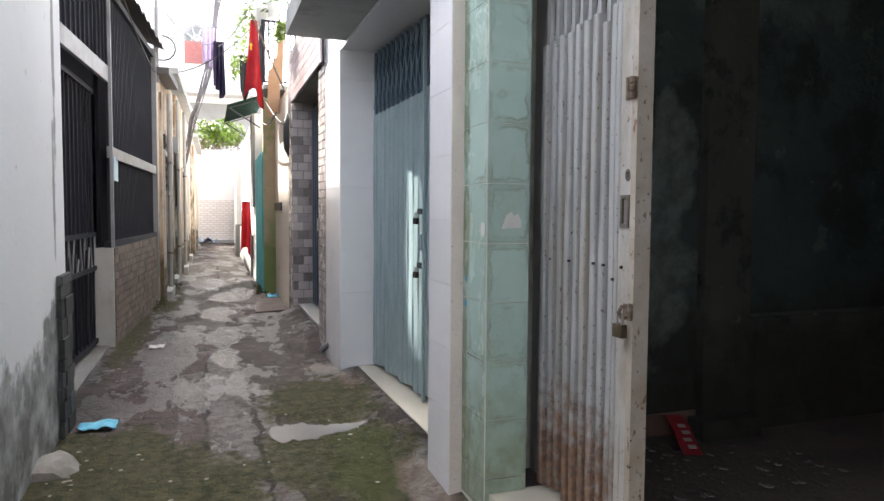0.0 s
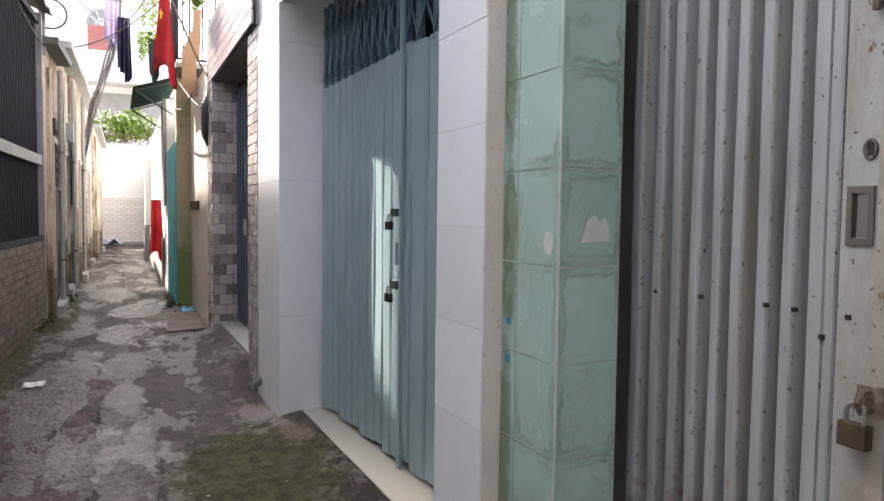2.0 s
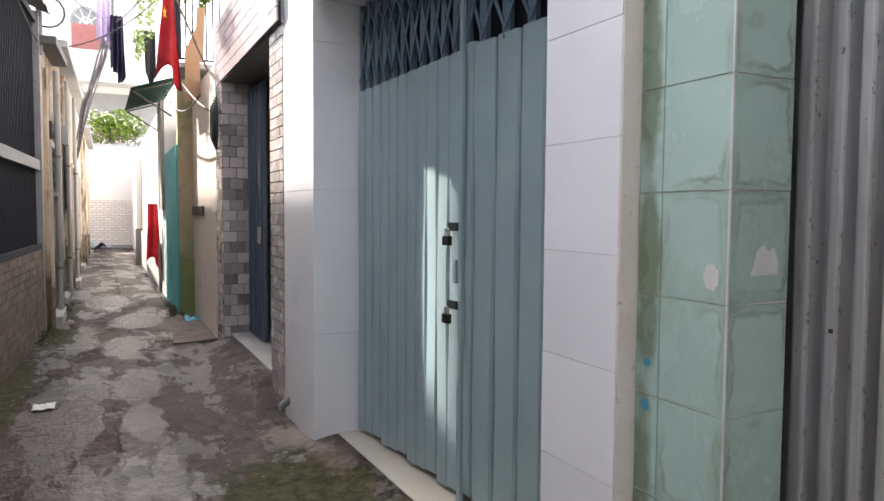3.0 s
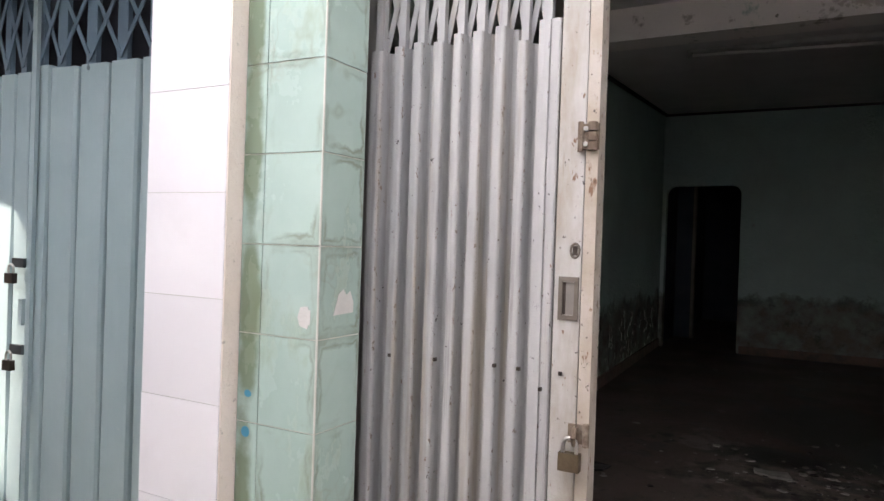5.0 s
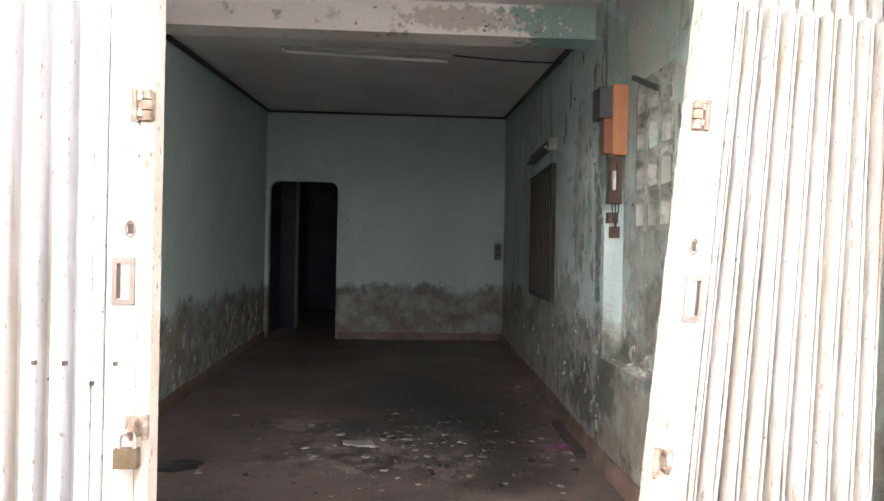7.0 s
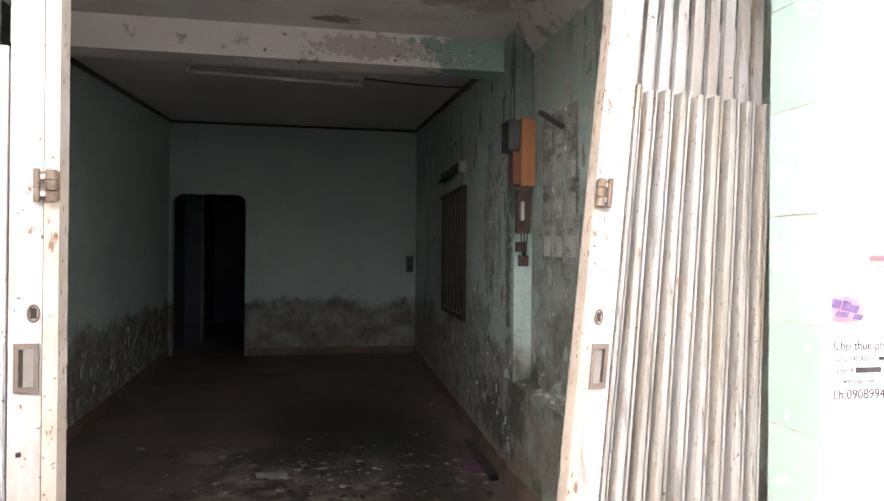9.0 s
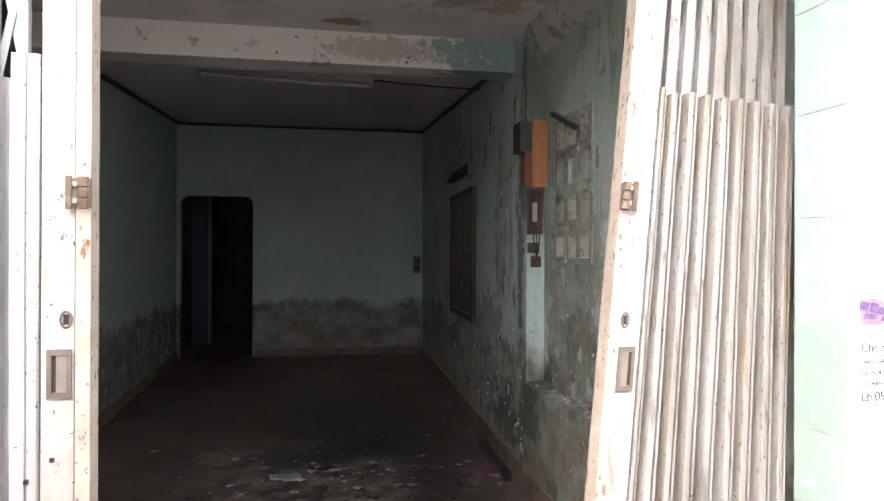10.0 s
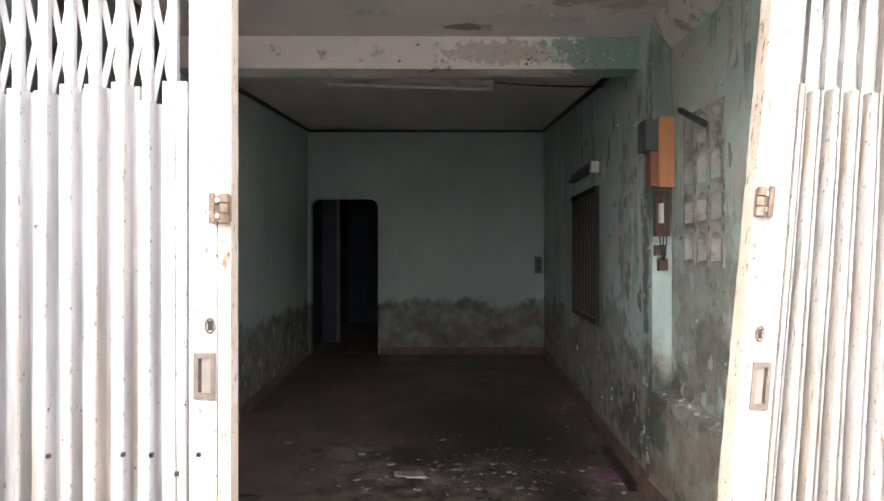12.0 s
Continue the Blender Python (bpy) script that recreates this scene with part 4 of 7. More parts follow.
PL = lambda u, z, d: Vector((1.205 - d, 2.768 - 0.543 * u, z))
ed = [-0.03, 0.115, 0.225, 0.335, 0.45, 0.55, 0.665, 0.78, 0.885, 1.0]
folding_gate(gate, PL, OUT, ed, 0.15, [1.895, 1.90, 1.905, 1.90, 1.915, 1.915, 1.92, 1.878, 1.922], 2.58, M["white_gate"], M["white_gate"], depth=0.030, last=PANEL, span=1, bar=0.17)
BOLTS = ((2.683, 1.058), (2.543, 1.061), (2.372, 1.064), (2.307, 1.063), (2.249, 1.02), (2.199, 1.064))
QL = lambda s, z, d: Vector((1.205 - d, 2.222 - 0.098 * s, z))
stile(gate, QL, OUT, 0.13, 2.58, 1.285, 1.63, 0.865)

for y, z in BOLTS:
    part("bolt", bevel(obox(bmesh.new(), (1.187, y, z), (0.005, 0, 0), (0, 0.004, 0), (0, 0, 0.0045)), 0.001), M["lock_brown"], gate, "dark square bolt head")

gate = thing("folding_gate", (1.15, 0.7, 0.11), "leaning white corrugated steel folding gate, pushed open", "folding gate", "shop gates")
def PR(u, z, d):
    a, b = 0.934 - 0.134 * (z - 0.92), 0.502 - 0.096 * (z - 0.92)
    return Vector((1.125 + 0.1 * (z - 0.92) - d, a + (b - a) * u, z))
def QR(s, z, d):
    a = 0.934 - 0.134 * (z - 0.92)
    return Vector((1.125 + 0.1 * (z - 0.92) - d, a + 0.004 + 0.082 * s, z))
ed = [0.0, 0.08, 0.20, 0.31, 0.43, 0.55, 0.665, 0.785, 0.90, 1.0]
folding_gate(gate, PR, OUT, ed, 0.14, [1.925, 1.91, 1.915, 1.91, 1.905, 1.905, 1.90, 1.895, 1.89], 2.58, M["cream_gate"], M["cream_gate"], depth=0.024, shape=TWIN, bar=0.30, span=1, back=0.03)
stile(gate, QR, OUT, 0.13, 2.58, 1.27, 1.645, 0.82, lock=False)

teal = thing("folding_gate", (1.18, 4.4, 0.05), "closed teal corrugated steel folding gate with padlocks", "folding gate", "house gates")
T0, T1 = Vector((1.118, 5.47, 0)), Vector((1.262, 3.30, 0))
TN = Vector(((T1 - T0).y, -(T1 - T0).x, 0)).normalized()
TN = TN if TN.x < 0 else -TN
PT = lambda u, z, d: T0 + (T1 - T0) * u + Vector((0, 0, z)) + TN * d
ed = [0.02 + 0.0455 * k for k in range(12)] + [0.565 + 0.0725 * k for k in range(7)]
tp = [1.96 + 0.002 * k for k in range(11)] + [2.0] + [1.985 + 0.001 * k for k in range(6)]
folding_gate(teal, PT, TN, ed, 0.085, tp, 2.42, M["teal"], M["teal_lattice"], depth=0.012, shape=RIB, bar=0.16, front=True, span=1, step=0.27)
bm = bmesh.new()
obox(bm, PT(0.535, 1.23, 0.022), (T1 - T0).normalized() * 0.012, TN * 0.008, Vector((0, 0, 1.17)))
part("meeting_stile", bm, M["teal"], teal)
along = (T1 - T0).normalized()
for z in (1.18, 0.845):
    padlock(teal, PT(0.498, z, 0.045), TN, along, 0.046, M["lock_brown"])
for z, h in ((1.24, 0.018), (0.905, 0.018)):
    part("hasp", obox(bmesh.new(), PT(0.505, z, 0.024), along * 0.035, TN * 0.006, Vector((0, 0, h))), M["dark_pull"], teal, "dark steel hasp")
part("pull", bevel(obox(bmesh.new(), PT(0.515, 1.05, 0.022), along * 0.010, TN * 0.008, Vector((0, 0, 0.05))), 0.003), M["teal"], teal)
# added black sheet in place of the shade behind the teal lattice
setting("wall_teal_dark", box(1.36, 1.45, 3.2, 5.6, 0.05, 2.7), M["black_metal_and_dark"], "black sheet standing for the dark behind the lattice")

# ---- white pillar, threshold and grey portico of the neighbour house ----
bm = bmesh.new()
box(0.888, 1.34, 3.005, 3.30, -0.05, 2.44, bm)
setting("pillar_white", bm, M["grout"], "white tiled pillar beside the teal gate")
setting("trim_cream", box(0.8862, 1.1, 2.9995, 3.0038, -0.02, 2.6), M["cream"], "raw cream plaster edge of the white pillar")
bm = bevel(prism(bmesh.new(), [(1.03, 3.305), (1.30, 3.305), (1.30, 5.439), (0.998, 5.439)], -0.05, 0.055), 0.006)
setting("threshold", bm, M["sill_tile"], "cream tiled threshold under the teal gate")
bm = bmesh.new()
box(0.875, 1.5, 5.45, 6.10, -0.05, 2.5, bm)
setting("pillar_grey", bm, M["grout"], "core of the pale grey tiled portico pillar")
setting("portico_lintel", box(0.872, 1.5, 3.005, 6.10, 2.44, 3.3), M["grey_tile"], "pale grey lintel over the teal gate")
setting("balcony_slab", box(0.45, 0.95, 3.45, 5.25, 2.46, 2.62, bev=0.01), M["slab"], "thin grey concrete canopy slab with stained underside")
setting("house_grey_upper", box(0.90, 6.0, 3.5, 6.10, 2.7, 6.2), M["grey_render"], "upper storey of the grey house")
setting("wall_house_grey", box(1.5, 14.0, 3.7, 8.3, -0.1, 6.4), M["grey_render"], "body of the grey house")

# unseen house and wall, added to close the alley behind the start and cut its light
setting("wall_house_behind", box(0.95, 6.0, -9.0, -0.72, -0.1, 6.0), M["grey_render"], "unseen rendered house front added next to the shop")
setting("wall_behind", box(-2.2, 0.95, -9.3, -9.0, -0.1, 5.0), M["grey_render"], "unseen wall added to close the alley behind the start")

# ---- the left side of the alley ----
setting("wall_white_house", box(-2.2, -0.85, -9.0, 4.66, -0.1, 2.75), M["whitewash_dirty"], "whitewashed rough plaster wall with dark stains")
# Unseen tall blocks, added to shade the alley and leave one sun slit
setting("tower_block", box(-3.6, -2.0, 7.0, 12.65, -0.1, 13.5), M["white_wall"], "unseen tall block added to keep sun off the near alley")
setting("tower_block_far", box(-3.6, -2.0, 12.745, 19.5, -0.1, 10.6), M["white_wall"], "second unseen block added beside the slit that lets sun through")


# ---- ground: one sheet to the horizon, uneven along the alley ----
def lines(fine0, fine1, step, far):
    mid = [fine0 + step * i for i in range(int((fine1 - fine0) / step) + 1)]
    return [-far, -40, -12] + mid + [fine1 + 3, fine1 + 14, far]


def ground_z(x, y):
    """Height of the alley floor: uneven, hollow at the puddle, built up towards the threshold."""
    if not (-1.3 < x < 1.6 and -4 < y < 30):
        return 0.0
    z = 0.014 * noise.noise((x * 1.1, y * 1.1, 0)) + 0.006 * noise.noise((x * 4, y * 4, 3)) 
    z -= 0.012 * math.exp(-((x - 0.47) / 0.30) ** 2 - ((y - 4.13) / 0.22) ** 2)
    up = max(0.0, min(1.0, (x - 0.70) / 0.30)) * max(0.0, min(1.0, (y - 2.4) / 0.8)) * max(0.0, min(1.0, (6.0 - y) / 0.5))
    mound = max(0.0, min(1.0, (x - 0.42) / 0.48)) * max(0.0, min(1.0, (y - 6.05) / 0.5)) * max(0.0, min(1.0, (8.9 - y) / 0.6))
    return z + 0.05 * up * up * (3 - 2 * up) + 0.13 * mound * mound * (3 - 2 * mound)


bm = bmesh.new()
gx, gy = lines(-1.3, 1.6, 0.06, 900), lines(-4.0, 30.0, 0.09, 900)
grid = [[bm.verts.new((x, y, ground_z(x, y))) for x in gx] for y in gy]
for a, b in zip(grid, grid[1:]):
    for i in range(len(a) - 1):
        bm.faces.new((a[i], a[i + 1], b[i + 1], b[i]))
g = setting("ground", bm, M["ground"], "worn damp concrete alley with moss and patches")
for f in g.data.polygons:
    f.use_smooth = True


M["grout_white"] = mat("white_grout", (0.70, 0.70, 0.66), (0.50, 0.52, 0.46), 12, 0.85, 0.2, 90)

# ---- tiles on the pillars ----
def tile_mesh(name, w, h, t, material, bev=0.003):
    """A tile that lies in the local x-z plane, its face towards -y, its corner at the origin."""
    g = 0.0017 if "green" in material.name else 0.0008
    bm = box(g, w - g, 0, t, g, h - g)
    bevel(bm, min(bev, 0.002) if w > 0.15 else bev)
    me = bpy.data.meshes.new(name)
    bmesh.ops.recalc_face_normals(bm, faces=bm.faces)
    bm.to_mesh(me)
    bm.free()
    me.materials.append(material)
    return me


def lay(parent, name, me, o, turn):
    ob = new(name, me)
    ob.matrix_world = Matrix.Translation(o) @ Matrix.Rotation(radians(turn), 4, "Z")
    ob.parent = parent
    return ob


def tile_face(parent, o, turn, widths, rows, material, name="tile", wob=0.0012, t=0.012):
    """Tiles from o along the turned x axis; rows are (z0, height). Face towards the turned -y."""
    made = {}
    ax = Vector((math.cos(radians(turn)), math.sin(radians(turn)), 0))
    nn = Vector((math.sin(radians(turn)), -math.cos(radians(turn)), 0))
    rnd = random.Random(int(abs(o[0] * 1000 + o[1] * 77)))
    for z0, h in rows:
        s = 0.0
        for w in widths:
            key = (round(w, 3), round(h, 3))
            if key not in made:
                made[key] = tile_mesh(name, w, h, t, material)
            lay(parent, name, made[key], Vector((o[0], o[1], z0)) + ax * s + nn * rnd.uniform(0, wob), turn)
            s += w


wf = setting("pillar_green", prism(bmesh.new(), [(0.9425, 2.7425), (1.12, 2.7425), (1.12, 2.999), (0.9425, 2.999)], 0.0, 2.6), M["grout"], "pillar faced with sea green glazed tiles")
rows_g = [(0.05, 0.1355)] + [(0.1875 + 0.2325 * k, 0.2325) for k in range(11)]
tile_face(wf, (0.94, 2.998, 0), -90, [0.074, 0.184], rows_g, M["green_tile"])
tile_face(wf, (0.94, 2.74, 0), 0, [0.18], rows_g, M["green_tile"])
part("corner_bead", box(0.9380, 0.9420, 2.7380, 2.7420, 0.05, 2.6), M["grout_white"], wf, "white grout line down the pillar corner")
pr = setting("pillar_near", prism(bmesh.new(), [(0.9425, -0.6), (1.119, -0.6), (1.119, 0.4875), (0.9425, 0.4875)], 0.0, 2.6), M["grout"], "pillar with green and white glazed tiles and pasted notices")
rows_w = [(0.04, 0.05)] + [(0.09 + 0.25 * k, 0.25) for k in range(10)]
tile_face(pr, (1.12, 0.49, 0), 180, [0.18], rows_w, M["green_tile_clean"])
tile_face(pr, (0.94, 0.49, 0), -90, [0.40, 0.40, 0.27], rows_w, M["white_tile"])
pw = bpy.data.objects["pillar_white"]
rows_p = [(0.0, 0.105)] + [(0.105 + 0.275 * k, 0.275) for k in range(9)]
tile_face(pw, (0.885, 3.30, 0), -90, [0.296], rows_p, M["white_tile"])
pg = bpy.data.objects["pillar_grey"]
rows_q = [(0.0, 0.62), (0.62, 0.80), (1.42, 0.80), (2.22, 0.22)]
tile_face(pg, (0.863, 5.44, 0), 0, [0.30], rows_q, M["grey_tile"])
tile_face(pg, (0.863, 6.10, 0), -90, [0.655], rows_q, M["grey_tile"])

# torn paper scraps on the green tiles
def scrap(y0, y1, z0, z1, x, name, material, label):
    bm = bmesh.new()
    n = 14
    pts = []
    for k in range(n):
        a = 2 * math.pi * k / n
        r = 0.46 + 0.05 * math.cos(4 * a + 0.3) + 0.03 * math.cos(7 * a)
        sq = lambda v: math.copysign(abs(v) ** 0.45, v)
        pts.append(((y0 + y1) / 2 + sq(math.cos(a)) * r * (y1 - y0), (z0 + z1) / 2 + sq(math.sin(a)) * r * (z1 - z0)))
    f = [bm.verts.new((x, y, z)) for y, z in pts]
    b = [bm.verts.new((x + 0.001, y, z)) for y, z in pts]
    bm.faces.new(f)
    bm.faces.new(b[::-1])
    for k in range(n):
        bm.faces.new((f[k], f[(k + 1) % n], b[(k + 1) % n], b[k]))
    return tagged(obj(name, bm, material), label, "paper scrap", "paper scraps")


M["paper"] = mat("worn_paper", (0.66, 0.66, 0.63), (0.55, 0.55, 0.52), 20, 0.9, 0.2, 90)
scrap(2.76, 2.80, 1.145, 1.20, 0.9375, "paper_scrap", M["paper"], "small torn white sticker on a green tile")
bm = bmesh.new()
pts = [(1.00, 1.175), (1.085, 1.178), (1.085, 1.205), (1.07, 1.235), (1.055, 1.225), (1.04, 1.24), (1.02, 1.228), (1.01, 1.20)]
f = [bm.verts.new((x, 2.7375, z)) for x, z in pts]
b = [bm.verts.new((x, 2.7385, z)) for x, z in pts]
bm.faces.new(f), bm.faces.new(b[::-1])
for k in range(len(pts)):
    bm.faces.new((f[k], f[(k + 1) % len(pts)], b[(k + 1) % len(pts)], b[k]))
tagged(obj("paper_scrap", bm, M["paper"]), "torn pale sticker remnant on a green tile", "paper scrap", "paper scraps")

# notices stencilled on the white tiles
M["ink"] = mat("black_stencil_ink", (0.015, 0.015, 0.016), (0.05, 0.05, 0.05), 30, 0.7, 0.05, 60)
M["red_ink"] = mat("faded_red_print", (0.42, 0.06, 0.08), (0.50, 0.12, 0.14), 30, 0.7, 0.05, 60)
M["pink_ink"] = mat("faded_pink_sticker", (0.34, 0.14, 0.18), (0.46, 0.26, 0.30), 25, 0.6, 0.05, 60)
M["grey_ink"] = mat("faded_grey_print", (0.22, 0.21, 0.22), (0.30, 0.29, 0.30), 30, 0.7, 0.05, 60)
M["violet_ink"] = mat("violet_print", (0.06, 0.04, 0.14), (0.16, 0.12, 0.24), 60, 0.6, 0.05, 60)


def words(name, text, y, z, size, material, label, squeeze=1.0):
    cu = bpy.data.curves.new(name, "FONT")
    cu.body, cu.size, cu.extrude = text, size, 0.0003
    tmp = bpy.data.objects.new(name, cu)
    me = bpy.data.meshes.new_from_object(tmp)
    bpy.data.objects.remove(tmp)
    me.materials.clear()
    me.materials.append(material)
    ob = new(name, me)
    ob.matrix_world = Matrix.Translation((0.9378, y, z)) @ Matrix.Rotation(radians(-90), 4, "Z") @ Matrix.Rotation(radians(90), 4, "X") @ Matrix.Diagonal((squeeze, 1, 1, 1))
    return tagged(ob, label, "lettering", "wall notice")


words("notice_text", "Cho thuê phòng", 0.463, 1.287, 0.030, M["ink"], "black stencilled room-to-let heading on white tile", 0.86)
words("notice_text", "Giá 2.500.000", 0.463, 1.262, 0.017, M["ink"], "small black stencilled price line on white tile", 0.95)
words("notice_text", "Gồm 4", 0.463, 1.236, 0.019, M["ink"], "black stencilled detail line on white tile", 0.95)
words("notice_text", "Có wifi-cap-tolet", 0.463, 1.213, 0.017, M["ink"], "black stencilled amenities line on white tile", 0.95)
words("notice_text", "Lh:0908994", 0.463, 1.178, 0.031, M["ink"], "black stencilled contact line on white tile", 0.92)
words("notice_text", "0988 725 95", 0.450, 1.417, 0.028, M["grey_ink"], "faded grey printed number on white tile", 0.8)
for y0, y1, z0, z1, mm, lab in ((0.372, 0.24, 1.485, 1.498, "red_ink", "faded red bar of a pasted notice"),
                                (0.345, 0.26, 1.263, 1.271, "ink", "illegible black stencilled line"), (0.405, 0.34, 1.236, 1.248, "ink", "illegible black stencilled line")):
    tagged(obj("notice_bar", box(0.9375, 0.9385, y1, y0, z0, z1), M[mm]), lab, "lettering", "wall notice")
bm = bmesh.new()
for k, (y, z, w, h) in enumerate(((0.455, 1.39, 0.022, 0.018), (0.43, 1.385, 0.02, 0.022), (0.41, 1.378, 0.02, 0.016), (0.44, 1.366, 0.03, 0.012), (0.40, 1.36, 0.022, 0.012))):
    obox(bm, (0.938, y, z), (0.0005, 0, 0), (0, w / 2, 0.002), (0, -0.003, h / 2))
sticker = tagged(obj("sticker", bm, M["violet_ink"]), "small violet and pink sticker on white tile", "sticker", "wall notice")
bm = bmesh.new()
f = [bm.verts.new((0.9386, y, z)) for y, z in ((0.465, 1.350), (0.468, 1.402), (0.43, 1.408), (0.395, 1.394), (0.372, 1.372), (0.392, 1.352), (0.43, 1.346))]
bm.faces.new(f)
part("backing", bm, M["pink_ink"], sticker, "pink sticker ground")

# ---- inside the shop ----
M["tube_white"] = mat("dusty_white_enamel", (0.60, 0.60, 0.58), (0.50, 0.50, 0.48), 9, 0.4, 0.05, 60)
M["tube_glass"] = mat("unlit_tube_glass", (0.78, 0.78, 0.76), (0.70, 0.70, 0.68), 9, 0.2, 0.02, 60)
M["wood_orange"] = mat("orange_varnished_wood", (0.50, 0.215, 0.10), (0.42, 0.175, 0.08), 7, 0.4, 0.1, 40, stretch=(3, 3, 0.3))
M["wood_red"] = mat("red_brown_wood", (0.24, 0.09, 0.05), (0.18, 0.07, 0.04), 7, 0.5, 0.1, 40)
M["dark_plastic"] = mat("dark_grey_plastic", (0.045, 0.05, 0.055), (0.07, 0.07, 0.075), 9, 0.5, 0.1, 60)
M["brown_plastic"] = mat("brown_bakelite", (0.07, 0.04, 0.03), (0.11, 0.07, 0.05), 12, 0.4, 0.1, 60)
M["switch_grey"] = mat("grey_green_switch_plastic", (0.17, 0.20, 0.19), (0.12, 0.145, 0.135), 12, 0.5, 0.1, 60)
M["dark_wood"] = mat("dark_window_wood", (0.035, 0.027, 0.022), (0.055, 0.043, 0.034), 8, 0.6, 0.2, 50)
M["wire"] = mat("black_cable", (0.03, 0.03, 0.03), (0.05, 0.05, 0.05), 20, 0.6, 0.1, 60)

lamp = thing("tube_light", (4.93, 1.87, 2.79), "unlit white fluorescent tube fixture hung below the ceiling", "ceiling lamp")
tl, tr = Vector((4.95, 2.53, 2.85)), Vector((4.90, 1.22, 2.80))
d = (tr - tl).normalized()
bm = obox(bmesh.new(), (tl + tr) / 2 + Vector((0, 0, 0.02)), d * 0.655, Vector((0.045, 0, 0)), Vector((0, 0, 0.018)))
part("casing", bevel(bm, 0.006), M["tube_white"], lamp)
part("tube", tube(bmesh.new(), [tl + d * 0.04 - Vector((0, 0, 0.022)), tr - d * 0.04 - Vector((0, 0, 0.022))], 0.014, 12), M["tube_glass"], lamp)
for p in (tl, tr):
    s = 1 if p is tl else -1
    part("lamp_holder", bevel(obox(bmesh.new(), p + d * 0.02 * s - Vector((0, 0, 0.015)), d * 0.014, Vector((0.018, 0, 0)), Vector((0, 0, 0.024))), 0.003), M["tube_white"], lamp)
for p in (tl + d * 0.2, tr - d * 0.2):
    part("hanger", tube(bmesh.new(), [p + Vector((0, 0, 0.03)), p + Vector((0, 0, 0.06 if p.y > 1.9 else 0.1))], 0.004, 6), M["wire"], lamp)
tagged(obj("ceiling_cable", tube(bmesh.new(), sag(tr + Vector((0, 0, 0.03)), (4.9, 0.37, 2.80), 0.01), 0.006, 6), M["wire"]), "thin grey cable from the tube light to the wall", "cable")

# meter box on the corner of the right-hand wall
mb = thing("electric_meter_box", (3.45, 0.30, 1.85), "orange varnished wooden electric meter box on peeling wall", "meter box")
part("wooden_box", box(3.455, 3.557, 0.318, 0.402, 1.89, 2.285, bev=0.005), M["wood_orange"], mb)
part("meter_body", box(3.47, 3.62, 0.404, 0.476, 2.10, 2.275, bev=0.012), M["dark_plastic"], mb, "dark grey meter housing")
part("side_panel", box(3.475, 3.557, 0.403, 0.446, 1.90, 2.095, bev=0.003), M["wood_red"], mb, "red-brown side panel")
part("trunking", obox(bmesh.new(), (3.20, 0.312, 2.235), Vector((0.19, 0, 0.075)), Vector((0, 0.010, 0)), Vector((0.006, 0, -0.012))), M["dark_plastic"], mb)
br = thing("fuse_board", (3.45, 0.30, 1.6), "old brown bakelite fuse board with a cut-out switch", "fuse board")
part("board", box(3.50, 3.557, 0.330, 0.408, 1.615, 1.875, bev=0.006), M["brown_plastic"], br)
part("switch_cover", box(3.475, 3.4995, 0.340, 0.368, 1.66, 1.84, bev=0.006), M["brown_plastic"], br)
part("lever", box(3.468, 3.4995, 0.374, 0.394, 1.69, 1.80, bev=0.006), M["tube_white"], br, "grey porcelain switch lever")
part("lower_socket", box(3.51, 3.557, 0.335, 0.385, 1.42, 1.485, bev=0.006), M["brown_plastic"], br)
part("terminal", box(3.51, 3.557, 0.345, 0.405, 1.505, 1.565, bev=0.008), M["brown_plastic"], br)
for k in range(3):
    part("lead", tube(bmesh.new(), [(3.505, 0.345 + 0.02 * k, 1.62), (3.495, 0.35 + 0.018 * k, 1.58), (3.50, 0.355 + 0.01 * k, 1.53), (3.512, 0.36, 1.47)], 0.004, 6), M["wire"], br)

# pierced ventilation blocks: four rows of three
M["vent_block"] = mat("dusty_concrete_block", (0.44, 0.44, 0.39), (0.27, 0.28, 0.24), 9, 0.9, 0.6, 40, rand=0.15, layers=((GRIME, 9, 0.54, 0.64, 0.6), ((0.25, 0.36, 0.30), 6, 0.56, 0.62, 0.6)))
# Backing is near black to put the shade of the hollows into its colour
M["hole"] = mat("shade_dark_hollow", (0.08, 0.076, 0.066), (0.045, 0.042, 0.036), 12, 0.95, 0.3, 50)
vent = thing("ventilation_blocks", (3.0, 0.30, 1.45), "grey pierced concrete ventilation blocks in the wall", "vent blocks")
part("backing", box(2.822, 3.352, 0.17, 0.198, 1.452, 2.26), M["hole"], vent)


